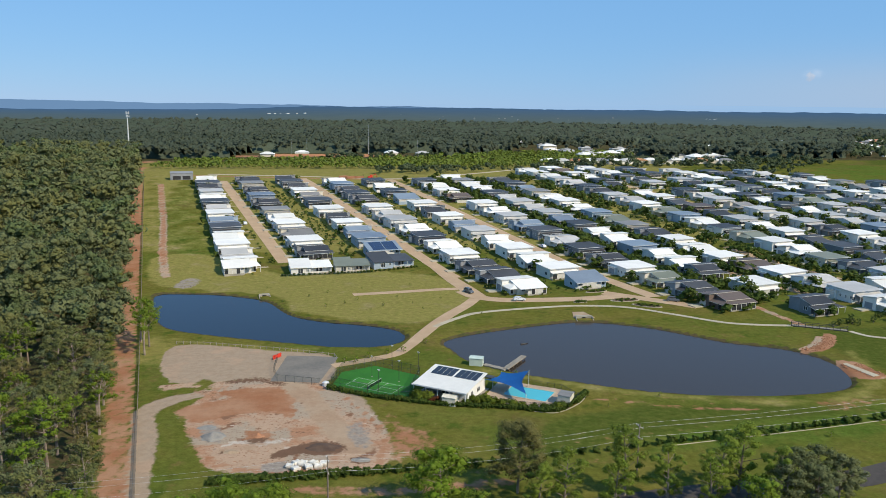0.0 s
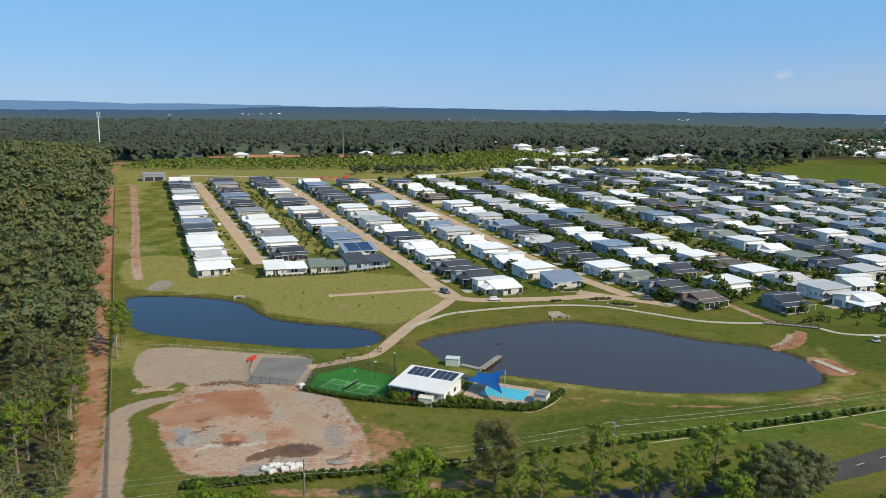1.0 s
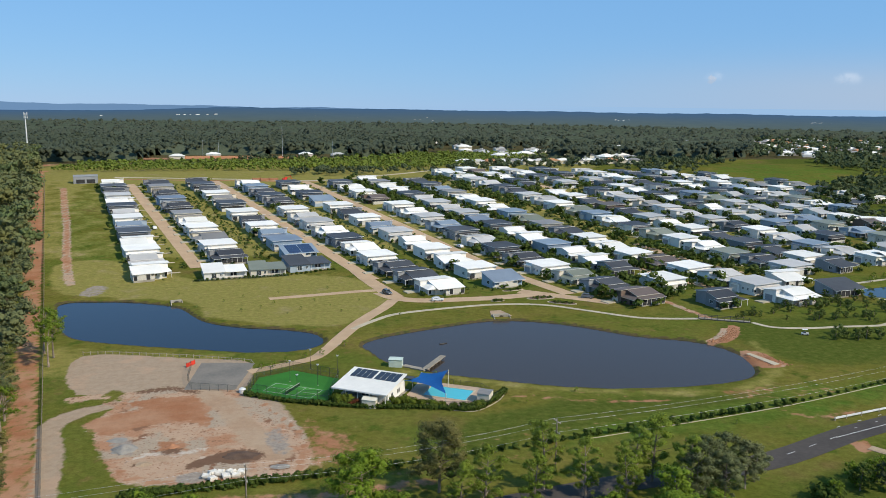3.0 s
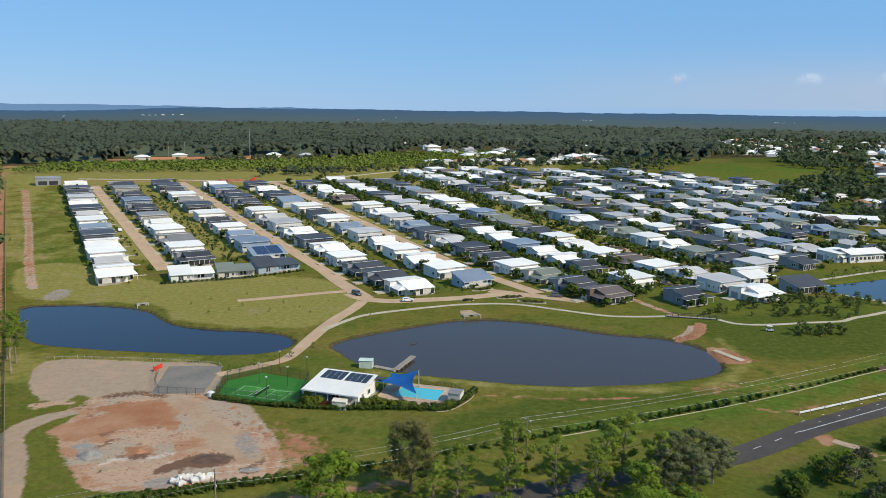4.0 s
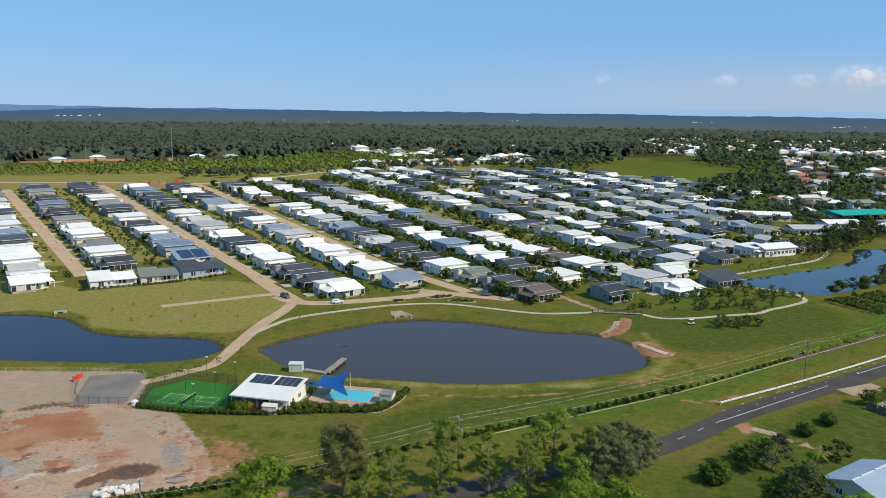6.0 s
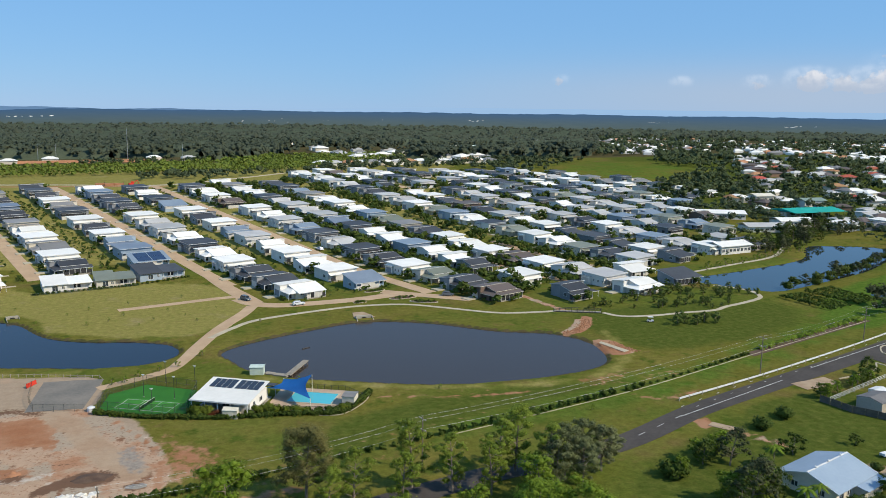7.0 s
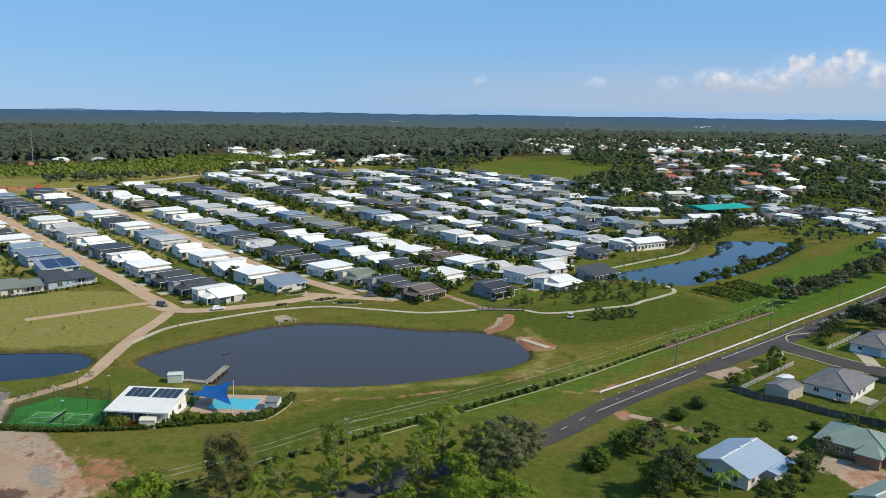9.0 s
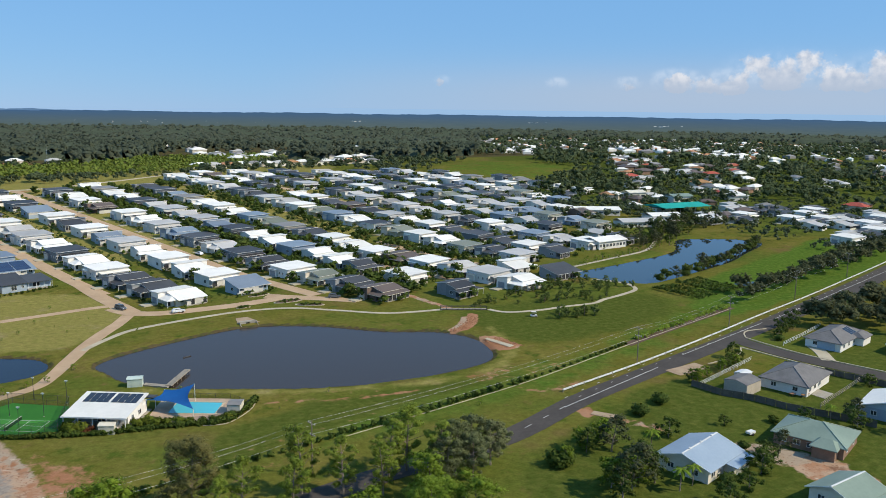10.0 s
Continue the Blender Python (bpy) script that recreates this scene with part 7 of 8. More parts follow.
for sy in (-0.68, 0.68):
    part("wheel", rod(bmesh.new(), (0, sy - 0.08, 0.3), (0, sy + 0.08, 0.3), 0.3, 0.3, 12), TYRE, bn)

# ---- garden and roadside trees ----
for x, y, p, s in ((98.4, 128.6, 2, 1.0), (93.4, 130.4, 0, 0.75), (114.6, 129.9, 1, 0.9), (91.0, 112.4, 2, 1.2), (87.2, 109.8, 0, 1.0), (119.5, 108.2, 1, 1.15), (122.8, 110.6, 0, 0.8),
                   (128.6, 112.6, 2, 0.75), (99.5, 120.2, 1, 1.1), (97.5, 113.5, 0, 0.85), (131, 130.5, 1, 0.5), (104.6, 101.5, 1, 0.9), (112, 104.2, 1, 0.8), (157.5, 117, 1, 0.9), (161, 121, 2, 0.7),
                   (150, 124.5, 1, 0.7), (166, 111, 0, 0.9), (186, 136, 1, 0.7), (160.8, 161.6, 1, 0.7), (164.0, 163.2, 1, 0.8), (168.4, 164.8, 1, 0.8), (144.8, 156.6, 1, 0.75),
                   (170.4, 168.6, 0, 0.7), (200.5, 179.5, 1, 0.7), (204.5, 182, 0, 0.8), (209, 184, 1, 0.9), (214, 186, 0, 0.9)):
    plant(BROAD[p], x, y, s)
for x, y, s in ((85.0, 127.0, 1.25), (117.3, 143.0, 1.0), (126.6, 147.2, 1.0), (110.5, 108.0, 0.8), (125.6, 119, 0.6), (198.4, 177.2, 0.7), (143, 127.5, 0.6)):
    plant(BUSH, x, y, s)
for x, y, s in ((106.2, 125.6, 0.9), (103.4, 109.8, 0.8), (99.6, 109.0, 0.9), (101.5, 122.5, 0.7), (156.8, 123.4, 0.7)):
    plant(PALM, x, y, s)
bg = thing("buggy", 140.9, 231.4, None, -20, "small white golf buggy parked on the lawn", "buggy")
part("body", box(-1.1, 1.1, -0.55, 0.55, 0.3, 0.75), TRIM, bg)
part("roof", box(-0.9, 0.8, -0.6, 0.6, 1.75, 1.83), TRIM, bg)
part("seat", box(-0.5, 0.2, -0.5, 0.5, 0.75, 1.05), DARK_METAL, bg)
for sx in (-0.75, 0.75):
    for sy in (-0.55, 0.55):
        part("post", box(sx - 0.03, sx + 0.03, sy - 0.03, sy + 0.03, 0.7, 1.75), DARK_METAL, bg)
        part("wheel", rod(bmesh.new(), (sx, sy - 0.08, 0.24), (sx, sy + 0.08, 0.24), 0.24, 0.24, 10), TYRE, bg)
# trees at the foot of the view
plant(ROUND, 0.5, 128.6, 1.0)
plant(TALL_GUM, 14.6, 136.0, 0.84)
for k, (x, y, s) in enumerate(((47.5, 129, 0.8), (30.5, 128, 0.85), (51, 135, 0.9), (22, 130, 0.92), (34, 135.5, 1.0), (41, 132, 0.92), (55.5, 137, 1.03), (61, 131.5, 0.9), (17.5, 128, 0.72))):
    plant(WISPY[k % 2], x, y, s)
for x, y, p, s in ((64, 132.5, 4, 1.0), (68.5, 134.5, 4, 0.98), (72, 133, 4, 0.88), (66, 129, 4, 0.85), (60.5, 128.5, 4, 0.9), (75, 135.5, 4, 0.7)):
    plant(WEEPER, x, y, s)
for x, y, p, s in ((-26.5, 117.5, 0, 0.86), (-33.5, 118.0, 0, 0.84), (-20, 116, 0, 0.7), (6.5, 123, 0, 0.62), (50, 113, 0, 0.85), (56.5, 109, 0, 0.9), (29, 119, 0, 0.62), (41, 120, 0, 0.62), (-40, 116.5, 0, 0.7), (55, 124.5, 0, 0.8), (88.5, 115.2, 0, 0.55), (93, 113.8, 0, 0.5), (97.8, 116.6, 0, 0.42), (93.4, 132.2, 0, 0.4), (98.4, 133.4, 0, 0.48), (85.4, 126.4, 0, 0.36), (145.5, 155.4, 0, 0.34), (151, 157.8, 0, 0.3), (158, 160.4, 0, 0.32), (166, 162.8, 0, 0.3)):
    plant(ROUND if s > 0.8 else BUSHY, x, y, s)
# young trees on the lawns and in the park
pk = np.random.default_rng(15)
park = np.array([(127, 253), (150, 245), (178, 243), (206, 260), (196, 285), (165, 283), (146, 272)])
n_ok = 0
while n_ok < 84:
    x, y = pk.uniform(122, 212), pk.uniform(238, 298)
    if signed(park, np.array([x]), np.array([y]))[0] < 0:
        plant(ORCHARD, x, y, pk.uniform(0.5, 0.95) * (1 if x > 150 else 0.75))
        n_ok += 1
for x, y in ((148, 226), (151.5, 227.5), (155, 225), (158.5, 226.5), (162, 225.5), (160, 229), (152, 231)):
    plant(ORCHARD, x, y, pk.uniform(0.9, 1.3))
for x, y in ((-56, 276), (-40, 270), (-30, 280), (-20, 272), (-10, 276), (-42, 290), (-24, 266), (-6, 268), (-48, 284), (0, 284), (-16, 284), (-34, 274), (40, 179), (54, 186), (85, 163), (20, 201), (-66, 296), (-12, 303), (-30, 297), (14, 262)):
    plant(SAPLING, x, y, pk.uniform(0.22, 0.4))
for x, y in ((-26, 209), (-20, 213.5), (-15, 217), (-23, 209.5), (-10.5, 219.5), (-4.2, 228)):
    plant(SAPLING, x, y, 0.55)
BANK_C = smooth_line([(222, 264.5), (240, 270.5), (256, 277), (269, 286), (284, 290.5), (310, 306.5), (330, 318), (349, 333)], 12)
for k in range(34):
    x, y = BANK_C[int((k / 33) ** 0.8 * (len(BANK_C) - 1))] + pk.uniform(-1.6, 1.6, 2)
    plant((BUSH, ORCHARD, BROAD[2])[k % 3], x, y, pk.uniform(0.55, 1.0) * (0.8 if k % 3 == 2 else 1.2), sink=0.3)
belt, verge, bank = [], [], []
for f in np.linspace(0, 1, 130):
    belt.append((226 + f * 205 + pk.uniform(-3, 3), 219 + f * 76 + pk.uniform(-2, 10) * (0.55 + 0.6 * math.sin(f * 23) ** 2)))
for p in BANK_C[::2]:
    bank += [tuple(p + pk.uniform(-2.0, 2.0, 2)) for k in range(pk.integers(0, 4))]
for f in np.linspace(0, 1, 190):
    verge.append((229 + f * 220 + pk.uniform(-4, 4), 187 + f * 82 - pk.uniform(0, 26)))
for k in range(24):
    verge.append((pk.uniform(222, 262), pk.uniform(176, 196)))
verge = [p for p in verge if not (p[0] < 236 and p[1] < 178)]
woods("roadside_trees", belt, 8.0, 2.7, 150, DULL_LEAF, "belt of dull green roadside trees", 80, 1.6, 7)
woods("roadside_trees", bank, 3.4, 1.7, 70, GARDEN_LEAF, "low shrubs and trees along the pond bank", 86, 1.6, 4)
woods("roadside_trees", verge, 8.6, 3.1, 140, DULL_LEAF, "dense dark trees beside the public road", 87, 1.6, 7)
for k in range(60):
    f = k / 59
    plant(BROAD[k % 3], 262 + f * 110 + pk.uniform(-9, 9), 338 + f * 60 + pk.uniform(-9, 12), pk.uniform(0.6, 1.15))
for k in range(16):
    plant(SAPLING, 212 + k * 5.4 + pk.uniform(-1, 1), 306 + k * 2.2 + pk.uniform(-1.5, 1.5), pk.uniform(0.6, 1.1))
# terraced basin below the still pond
bed_rows = [(209.5 + j * 3.1 + f * 4.2 + pk.uniform(-0.4, 0.4), 252 + j * 0.95 - f * 21.5, j) for j in range(11) for f in np.linspace(0, 1, 26)]
woods("reeds", [p[:2] for p in bed_rows if p[2] not in (0, 5)], 0.8, 0.75, 10, SHRUB, "rows of low green reeds in the basin", 81, 1.4, 1)
woods("reeds", [p[:2] for p in bed_rows if p[2] in (0, 5)], 1.5, 0.8, 12, SHRUB, "darker reed hedges between the terraces", 89, 1.4, 1)
shallow("water", smooth_line([(247.5, 247.0), (255, 249), (260, 246), (251, 242.2)], 5, True), WATER_CLEAR, 0.12, "small still pool beside the basin", "pond")

# ---- town and distance ----
def suburb_house(roof, wall, label):
    h = new("town_house")
    tagged(h, label, "house", "town homes")
    part("wall", box(-7.5, 7.5, -5, 5, -2, 2.8), wall, h)
    part("roof", hip_roof(-7.5, 7.5, -5, 5, 2.8, 5.0, 0.6), roof, h)
    return h


TOWN = [suburb_house(WHITE_ROOF, CREAM_WALL, "distant home with a white roof among trees"), suburb_house(RED_ROOF, CREAM_WALL, "distant home with a red tile roof among trees"),
        suburb_house(ORANGE_ROOF, CREAM_WALL, "distant home with a terracotta roof among trees"), suburb_house(MID_ROOF, WHITE_WALL, "distant home with a grey roof among trees"),
        suburb_house(PALE_ROOF, WHITE_WALL, "distant home with a pale grey roof among trees"), suburb_house(BROWN_ROOF, BRICK_WALL, "distant brick home with a brown roof")]


def settle(proto, x, y, turn, scale=1.0, lift=0.2):
    m = pose(x, y, height(x, y) + lift, 0, 0, turn)
    if proto.name not in FIRST:
        FIRST.add(proto.name)
        proto.matrix_basis = m @ Matrix.Scale(scale, 4)
        return proto
    c = copy_thing(proto, m)
    c.matrix_basis = m @ Matrix.Scale(scale, 4)
    return c


tn = np.random.default_rng(21)
for a, r in NEAR_LOTS:
    settle(TOWN[tn.choice([0, 0, 4, 4, 3, 3, 3, 1, 2, 5, 5])], r * math.sin(radians(a)), r * math.cos(radians(a)), tn.uniform(-25, 25) + (90 if tn.random() < 0.3 else 0), tn.uniform(0.75, 1.1), 0.5)
for k in range(12):
    a, r = math.radians(tn.uniform(-26, 24)), tn.uniform(1000, 1500)
    x, y = r * math.sin(a), r * math.cos(a)
    settle(TOWN[tn.choice([0, 0, 4, 3])], x, y, tn.uniform(0, 180), tn.uniform(0.8, 1.2), 5.0)
def far_roofs(name, lots, size, mat, label, seed):
    """Distant homes too many to count, as hipped roofs over walls in one mesh."""
    q = np.random.default_rng(seed)
    V, F = [], []
    for a, r in lots:
        x, y, t, w = r * math.sin(radians(a)), r * math.cos(radians(a)), q.uniform(-0.5, 0.5), size * q.uniform(0.75, 1.35)
        z, c, d, o = 14 + (33 - 26 * step01(-7, -20, a)) * (r - 2050) / 2550 if r > 2300 else height(x, y) + 0.8, math.cos(t), math.sin(t), len(V)
        for u, v, h in [(su * 7 * w, sv * 4.6 * w, hh) for hh in (-3, 2.6 * min(1, size)) for su, sv in ((-1, -1), (1, -1), (1, 1), (-1, 1))] + [(-3 * w, 0, 4.6 * min(1, size)), (3 * w, 0, 4.6 * min(1, size))]:
            V.append((x + c * u - d * v, y + d * u + c * v, z + h))
        F += [tuple(o + i for i in f) for f in ((0, 1, 5, 4), (1, 2, 6, 5), (2, 3, 7, 6), (3, 0, 4, 7), (4, 5, 9, 8), (6, 7, 8, 9), (5, 6, 9), (7, 4, 8))]
    me = bpy.data.meshes.new(name)
    me.from_pydata(V, [], F)
    me.materials.append(mat)
    return tagged(new(name, me), label, "houses", kind="stuff")


far_roofs("distant_homes", FAR_LOTS[:210], 0.9, WHITE_ROOF, "pale roofs of many distant town homes", 31)
far_roofs("distant_homes", FAR_LOTS[210:370], 0.9, MID_ROOF, "grey roofs of many distant town homes", 32)
far_roofs("distant_homes", FAR_LOTS[370:], 0.9, ORANGE_ROOF, "terracotta roofs of distant town homes", 33)
far_roofs("distant_homes", [(tn.uniform(-3, 12), tn.uniform(2400, 3100)) for k in range(22)], 0.34, PALE_ROOF, "pale roofs far off in the woods", 34)
far_roofs("distant_homes", [(ca + tn.uniform(-cw, cw), cr + tn.uniform(-60, 60)) for ca, cr, cw, cn in ((-11, 3180, 1.5, 11), (-16.8, 3150, 0.2, 2), (31, 3100, 0.8, 8), (18.6, 3000, 0.6, 5), (40, 2900, 1.0, 6)) for k in range(cn)],
          0.55, WHITE_ROOF, "white roofs of a far settlement in the wooded plain", 35)
for k in range(34):
    a, r = math.radians(tn.uniform(7, 22)), tn.uniform(800, 1000)
    settle(TOWN[tn.choice([0, 0, 4, 3])], r * math.sin(a), r * math.cos(a), tn.uniform(0, 40), tn.uniform(0.8, 1.2), 1.0)
for k in range(15):
    f = k / 14
    settle(TOWN[(0, 4, 2, 0, 3)[k % 5]], 96 + f * 170, 722 + f * 36 + tn.uniform(-4, 4), 14, 0.95, 0.6)
for k, (x, y) in enumerate(((371, 398), (384, 410), (396, 392), (409, 404), (424, 430), (440, 424), (427, 381), (420, 357), (434, 364), (448, 372), (462, 370), (476, 378), (388, 306), (402, 314), (416, 316),
                            (432, 322), (446, 330), (494, 420), (480, 410), (511, 382), (462, 427), (455, 345), (436, 442), (450, 410), (458, 396), (440, 352), (474, 354), (490, 362), (500, 372), (468, 398))):
    hk = (("w", 3, -1, False), ("l", 0, 1, False), ("d", 0, -1, False), ("w", 2, 1, False))[(k * 5 + k // 3) % 4]
    m = pose(x, y, height(x, y) + 0.2, 0, 0, 12 + k % 4 * 3)
    if hk in PROTO:
        copy_thing(PROTO[hk], m)
    else:
        PROTO[hk] = village_house(*hk)
        PROTO[hk].matrix_basis = m


def hall(name, x, y, turn, L, W, h, roof, wall, label, bays=8):
    o = thing(name, x, y, None, turn, label, "building")
    part("wall", box(-L / 2, L / 2, -W / 2, W / 2, -2, h), wall, o)
    part("roof", sheet(-W / 2 - 0.8, h, 0, h + 1.6, -L / 2 - 0.8, L / 2 + 0.8, 0.25), roof, o)
    part("roof", sheet(0.01, h + 1.6, W / 2 + 0.8, h, -L / 2 - 0.8, L / 2 + 0.8, 0.25), roof, o)
    for k in range(bays):
        window(o, -L / 2 + (k + 0.5) * L / bays, -W / 2, h * 0.3, L / bays * 0.7, h * 0.4, "-y")
    return o


hall("school_hall", 288, 912, 12, 33, 16, 8.0, WHITE_ROOF, WHITE_WALL, "long white hall with a dark window band", 9)
hall("store_hall", 330, 935, 12, 30, 12, 4.5, PALE_ROOF, WHITE_WALL, "long low pale building behind the village")
hall("shop_hall", 316, 444, -22, 30, 14, 2.9, WHITE_ROOF, WHITE_WALL, "long white-roofed shop building among trees")
hall("shop_hall", 318, 402, -10, 26, 14, 2.9, PALE_ROOF, WHITE_WALL, "low white-roofed shop building")
hall("shop_hall", 350, 417, -8, 22, 14, 2.9, WHITE_ROOF, WHITE_WALL, "low white-roofed shop building")
hall("white_hall", 252, 345, 10, 20, 12, 4.0, WHITE_ROOF, WHITE_WALL, "white-roofed hall beside the still pond")
hall("farm_shed", 386, 494, 0, 15, 10, 5.0, CREAM_STEEL, CREAM_WALL, "cream steel shed among trees", 3)
hall("farm_shed", 414, 476, 0, 18, 11, 4.6, GREEN_ROOF, WHITE_WALL, "white shed with a pale green roof", 3)
canopy = thing("shade_canopy", 386, 446, None, 4, "broad teal shade cloth canopy on posts", "canopy")
bm = bmesh.new()
add_box(bm, -22, 22, -13, 13, 4.0, 4.15)
part("cloth", prism([(-13, 3.4), (13, 3.4), (0, 5.2)], -22, 22), TEAL_CLOTH, canopy)
bm.free()
for sx in (-21, -7, 7, 21):
    for sy in (-12, 12):
        part("post", rod(bmesh.new(), (sx, sy, -1), (sx, sy, 3.5), 0.12), STEEL, canopy)
trk = thing("sports_bank", -110, 786, None, 10.5, "long red earth bank beside the plantation", "earth bank")
part("bank", prism([(-4, -1), (4, -1), (1.5, 2.2), (-1.5, 2.2)], -62, 62), RED_PILE, trk)
for x, y, p in ((-140, 800, 0), (-52, 815, 0), (-20, 812, 4), (-168, 770, 0)):
    settle(TOWN[p], x, y, 10, 0.9, 0.4)
digger = thing("excavator", -52, 577, None, 20, "orange excavator parked behind the house rows", "excavator")
part("tracks", add_box(box(-1.8, 1.8, -1.4, -0.8, 0, 0.8), -1.8, 1.8, 0.8, 1.4, 0, 0.8), TYRE, digger)
part("cab", add_box(box(-1.6, 1.4, -1.2, 1.2, 0.85, 1.9), -0.2, 1.3, -1.1, 0.1, 1.9, 3.0), RED_PLASTIC, digger)
part("arm", rod(rod(bmesh.new(), (1.2, 0.4, 1.6), (4.0, 0.4, 3.6), 0.25, 0.2), (4.0, 0.4, 3.6), (5.4, 0.4, 0.8), 0.2, 0.14), RED_PLASTIC, digger)
for k, x in enumerate((-66, -60, -72)):
    m = thing("site_container", x, 578 + k, None, 15, "red-orange storage container behind the house rows", "container")
    part("shell", box(-3, 3, -1.2, 1.2, 0, 1.6), RED_PILE, m)
    part("door", box(3, 3.05, -1.1, 1.1, 0.1, 2.3), RED_PILE, m)

# the far plain to the skyline, and the hills behind it, with distance haze painted on as a blue glow
AIR = bpy.data.materials.new("far_country_haze_glow")
AIR.use_nodes = True
an, al = AIR.node_tree.nodes, AIR.node_tree.links
an["Principled BSDF"].inputs["Roughness"].default_value, an["Principled BSDF"].inputs["Specular IOR Level"].default_value = 1.0, 0.0
ageo, atex, afar, aleaf, aglow, aemi, amx = (an.new("ShaderNodeNewGeometry"), an.new("ShaderNodeTexNoise"), an.new("ShaderNodeAttribute"), an.new("ShaderNodeMix"),
                                             an.new("ShaderNodeMix"), an.new("ShaderNodeEmission"), an.new("ShaderNodeMixShader"))
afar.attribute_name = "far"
atex.inputs["Scale"].default_value, atex.inputs["Detail"].default_value = 1 / 70, 6
al.new(ageo.outputs["Position"], atex.inputs["Vector"])
aleaf.data_type = aglow.data_type = "RGBA"
aleaf.inputs[6].default_value, aleaf.inputs[7].default_value = (0.070, 0.086, 0.056, 1), (0.118, 0.136, 0.090, 1)
al.new(atex.outputs[0], aleaf.inputs[0])
al.new(aleaf.outputs[2], an["Principled BSDF"].inputs["Base Color"])
# glow colours that stand for haze: slate blue, then pale blue
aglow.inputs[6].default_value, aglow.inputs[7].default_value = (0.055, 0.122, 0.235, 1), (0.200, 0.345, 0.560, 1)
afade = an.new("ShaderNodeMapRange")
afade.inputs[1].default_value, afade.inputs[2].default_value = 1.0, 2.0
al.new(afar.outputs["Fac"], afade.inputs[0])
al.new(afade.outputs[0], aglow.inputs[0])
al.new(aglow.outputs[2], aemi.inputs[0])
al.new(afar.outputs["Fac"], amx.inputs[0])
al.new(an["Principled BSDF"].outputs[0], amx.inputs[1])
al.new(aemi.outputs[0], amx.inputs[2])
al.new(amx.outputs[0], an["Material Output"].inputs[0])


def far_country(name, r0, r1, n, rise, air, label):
    """A ring of land far off: rise(degrees, 0 to 1) is its height, air(0 to 1) how much painted haze glow covers it;
    past 1 it pales.
    """
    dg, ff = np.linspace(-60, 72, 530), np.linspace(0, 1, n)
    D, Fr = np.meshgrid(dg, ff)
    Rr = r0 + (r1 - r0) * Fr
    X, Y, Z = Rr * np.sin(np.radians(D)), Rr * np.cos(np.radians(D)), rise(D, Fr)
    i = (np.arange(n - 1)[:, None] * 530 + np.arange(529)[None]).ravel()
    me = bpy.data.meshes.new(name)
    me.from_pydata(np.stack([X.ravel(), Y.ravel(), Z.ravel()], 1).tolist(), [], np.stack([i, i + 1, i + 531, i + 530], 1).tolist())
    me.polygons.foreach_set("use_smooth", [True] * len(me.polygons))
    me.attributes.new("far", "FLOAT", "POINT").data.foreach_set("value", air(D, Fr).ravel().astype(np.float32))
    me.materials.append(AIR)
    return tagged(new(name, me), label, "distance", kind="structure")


def roll(D, seed, size):
    q = np.random.default_rng(seed)
    return sum(size / (k + 1) * np.sin(D * q.uniform(0.5, 1.1) * (k + 1) ** 1.6 + q.uniform(0, 6)) for k in range(6))


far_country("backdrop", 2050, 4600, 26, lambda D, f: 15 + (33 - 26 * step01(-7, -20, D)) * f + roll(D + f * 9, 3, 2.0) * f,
            lambda D, f: 0.0 + 0.97 * f ** 0.7 + 0.0 * D, "wooded plain with blue haze painted in towards the skyline")
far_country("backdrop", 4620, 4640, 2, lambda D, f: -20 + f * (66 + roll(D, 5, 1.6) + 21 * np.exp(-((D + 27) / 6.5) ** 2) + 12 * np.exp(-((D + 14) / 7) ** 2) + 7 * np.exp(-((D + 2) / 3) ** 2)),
            lambda D, f: 1.35 + 0.35 * step01(5, -22, D) + 0.0 * f, "hills beyond the plain painted pale blue for haze")

# clouds painted on a glowing sheet, sun and shade included
CLOUD = bpy.data.materials.new("cloud_glow")
CLOUD.use_nodes = True
cn, cl = CLOUD.node_tree.nodes, CLOUD.node_tree.links
cn.remove(cn["Principled BSDF"])
cgeo, ctx, ctx2, catt = cn.new("ShaderNodeNewGeometry"), cn.new("ShaderNodeTexNoise"), cn.new("ShaderNodeTexNoise"), cn.new("ShaderNodeAttribute")
catt.attribute_name = "bank"
ctx.inputs["Scale"].default_value, ctx.inputs["Detail"].default_value, ctx.inputs["Roughness"].default_value = 1 / 120, 9, 0.62
ctx2.inputs["Scale"].default_value, ctx2.inputs["Detail"].default_value = 1 / 48, 5
for tx in (ctx, ctx2):
    cl.new(cgeo.outputs["Position"], tx.inputs["Vector"])
cadd, crng, ctone, cemi, ctr, cmx = (cn.new("ShaderNodeMath"), cn.new("ShaderNodeMapRange"), cn.new("ShaderNodeMix"), cn.new("ShaderNodeEmission"),
                                     cn.new("ShaderNodeBsdfTransparent"), cn.new("ShaderNodeMixShader"))
cadd.operation = "MULTIPLY_ADD"
cl.new(ctx.outputs[0], cadd.inputs[0])
cadd.inputs[1].default_value = 1.5
cl.new(catt.outputs["Fac"], cadd.inputs[2])
crng.interpolation_type = "SMOOTHSTEP"
crng.inputs[1].default_value, crng.inputs[2].default_value, crng.inputs[4].default_value = 1.15, 1.52, 0.9
cl.new(cadd.outputs[0], crng.inputs[0])
chaze, clit, cmax, clmul = cn.new("ShaderNodeAttribute"), cn.new("ShaderNodeAttribute"), cn.new("ShaderNodeMath"), cn.new("ShaderNodeMath")
chaze.attribute_name, clit.attribute_name = "haze", "lit"
cmax.operation, clmul.operation = "MAXIMUM", "MULTIPLY"
cl.new(crng.outputs[0], cmax.inputs[0])
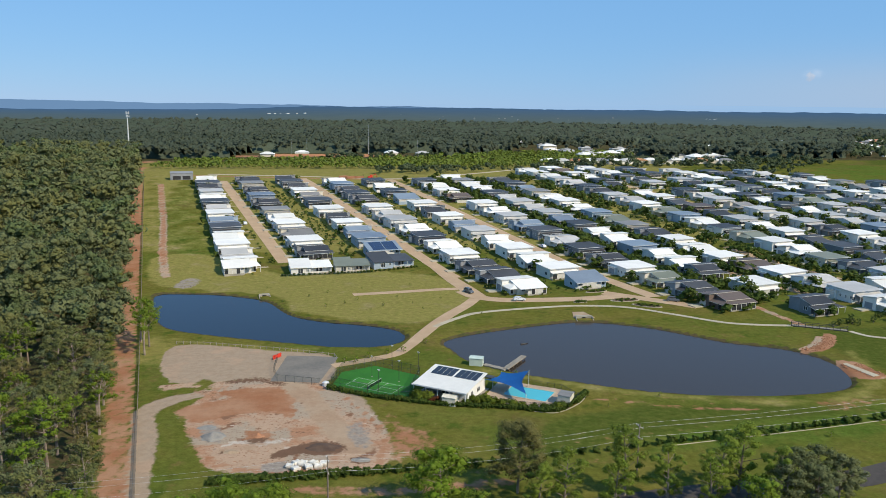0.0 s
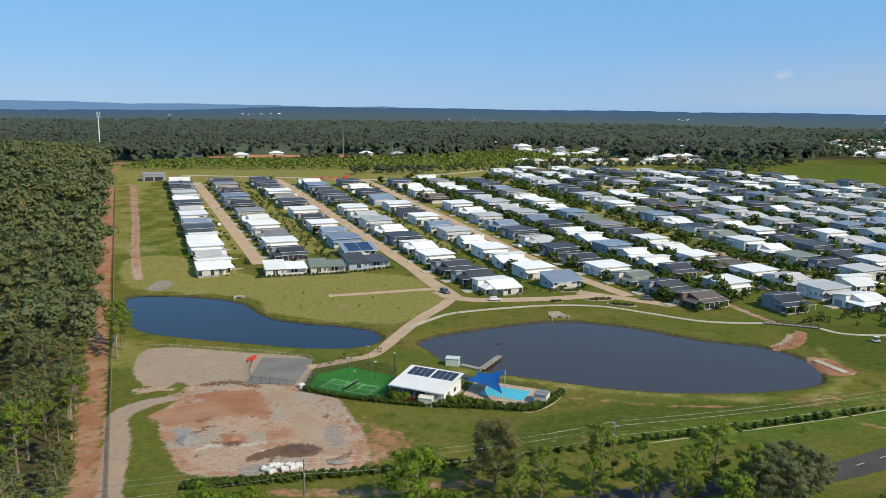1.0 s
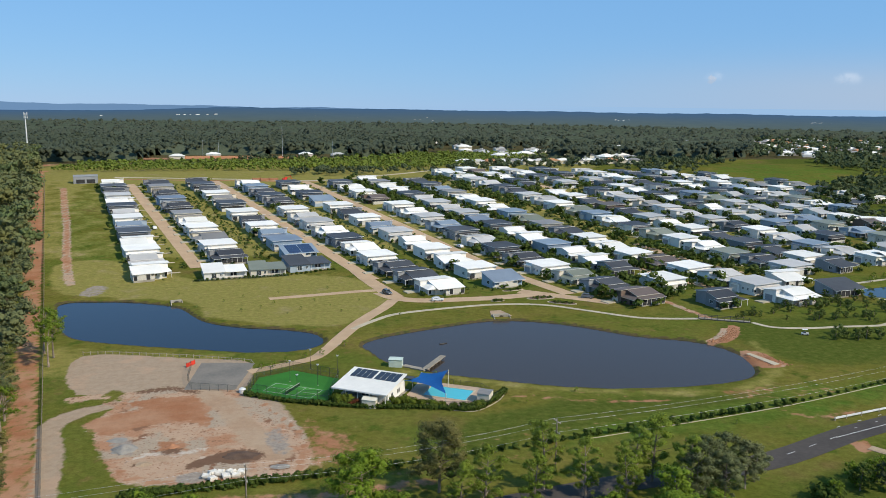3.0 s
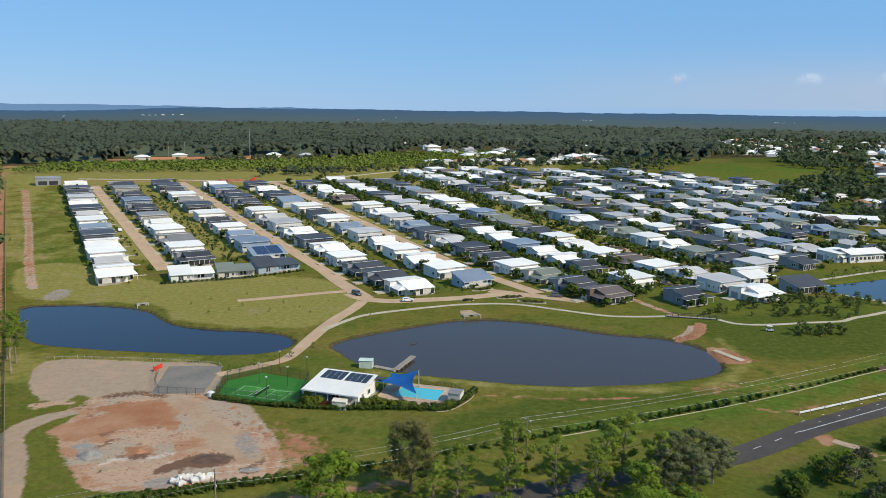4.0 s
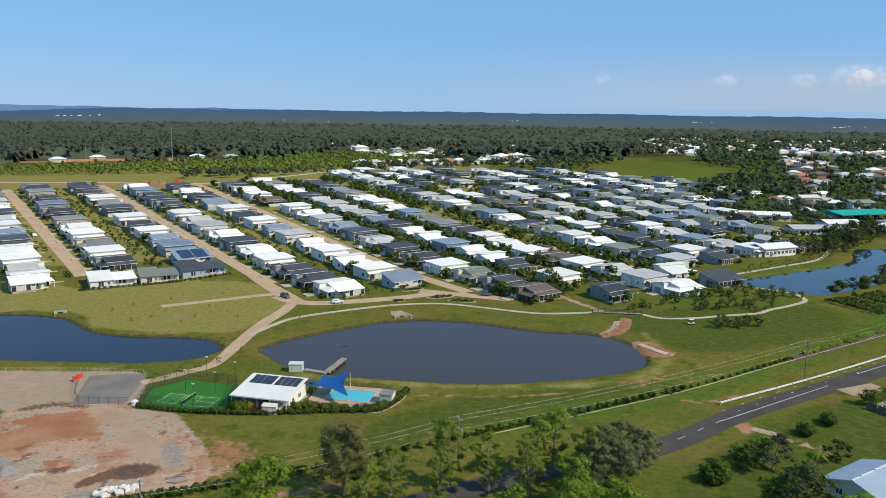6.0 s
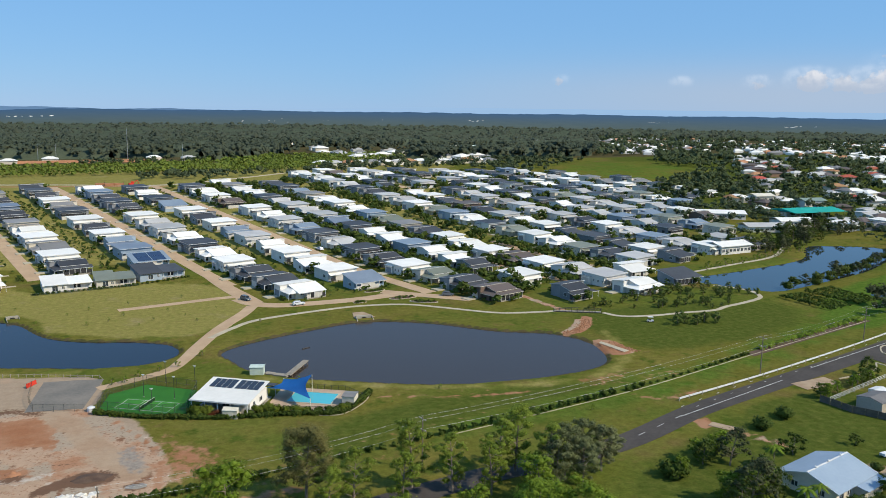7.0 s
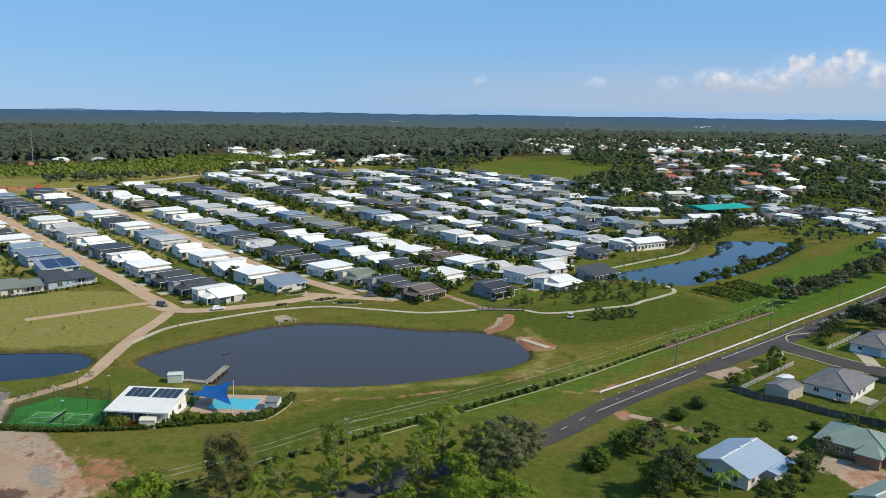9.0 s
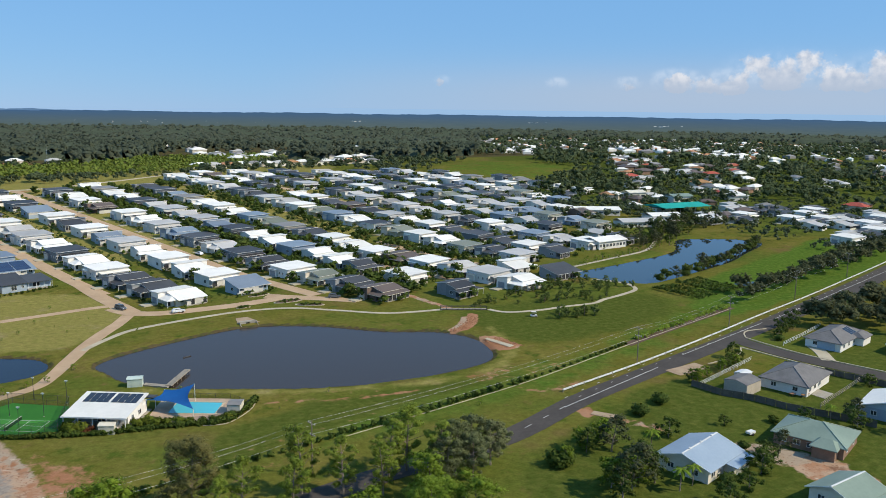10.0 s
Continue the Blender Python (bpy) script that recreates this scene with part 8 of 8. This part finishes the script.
cl.new(chaze.outputs["Fac"], cmax.inputs[1])
clr = cn.new("ShaderNodeMapRange")
clr.inputs[1].default_value, clr.inputs[2].default_value = 0.30, 0.62
cl.new(ctx2.outputs[0], clr.inputs[0])
cl.new(clr.outputs[0], clmul.inputs[0])
cl.new(clit.outputs["Fac"], clmul.inputs[1])
# emission runs from shaded grey-blue bases to sunlit white tops
ctone.data_type = "RGBA"
ctone.inputs[6].default_value, ctone.inputs[7].default_value = (0.47, 0.54, 0.66, 1), (0.86, 0.85, 0.87, 1)
cl.new(clmul.outputs[0], ctone.inputs[0])
cl.new(ctone.outputs[2], cemi.inputs[0])
cl.new(cmax.outputs[0], cmx.inputs[0])
cl.new(ctr.outputs[0], cmx.inputs[1])
cl.new(cemi.outputs[0], cmx.inputs[2])
cl.new(cmx.outputs[0], cn["Material Output"].inputs[0])
# a far arc of sky with cloud banks: degrees round, base, width, height
BANKS = ((47.2, 1.9, 3.4, 2.9), (50.6, 1.8, 2.6, 2.0), (53.6, 1.9, 3.0, 2.9), (58.5, 1.8, 3.4, 2.9), (44.6, 1.8, 2.2, 1.6), (42.2, 1.7, 1.6, 1.1), (40.4, 1.7, 1.5, 1.6), (37.2, 1.7, 0.9, 1.0), (32.4, 1.7, 0.8, 0.9), (24.4, 1.9, 0.6, 0.7), (44.2, 1.6, 1.6, 0.9))
az_l, el_l = np.linspace(10, 64, 260), np.linspace(0.1, 7.0, 60)
CA, CE = np.meshgrid(az_l, el_l)
dens, lit = np.zeros_like(CA), np.zeros_like(CA)
# a painted veil of horizon haze, thicker to the right
haze = (0.16 * step01(10.2, 20, CA) + 0.50 * step01(12, 42, CA)) * np.exp(-((CE - 1.2) / 2.0) ** 2)
for az, el, w, h in BANKS:
    up = (CE - el) / h
    d = (0.88 if w > 1.3 else 0.66) * np.exp(-((CA - az) / (w * 1.1)) ** 2) * np.where(up > 0, np.exp(-(up * 1.2) ** 4), np.exp(-(up * h / 0.5) ** 2))
    lit = np.where(d > dens, step01(-0.15, 0.7, up), lit)
    dens = np.maximum(dens, d)
lit *= step01(0.15, 0.5, dens)
cv = np.stack([4820 * np.sin(np.radians(CA)), 4820 * np.cos(np.radians(CA)), 70 + 4820 * np.tan(np.radians(CE))], 2).reshape(-1, 3)
ci = (np.arange(59)[:, None] * 260 + np.arange(259)[None]).ravel()
me = bpy.data.meshes.new("cloud_bank")
me.from_pydata(cv.tolist(), [], np.stack([ci, ci + 1, ci + 261, ci + 260], 1).tolist())
for nm, vals in (("bank", dens), ("haze", haze), ("lit", lit)):
    me.attributes.new(nm, "FLOAT", "POINT").data.foreach_set("value", vals.ravel().astype(np.float32))
me.materials.append(CLOUD)
tagged(new("cloud_bank", me), "white fair-weather clouds and haze, painted as glow low over the horizon", "cloud", kind="structure")

# anything of a kind that found no place stays out
for proto in (*GUMS, *BROAD, *WISPY, ROUND, BUSHY, TALL_GUM, WEEPER, SAPLING, ORCHARD, SMALL_SHRUB, BUSH, PALM, SHORT_PALM, LIME_BUSH, RED_BUSH, *TOWN):
    if proto.name not in FIRST:
        for o in (*proto.children_recursive, proto):
            bpy.data.objects.remove(o)
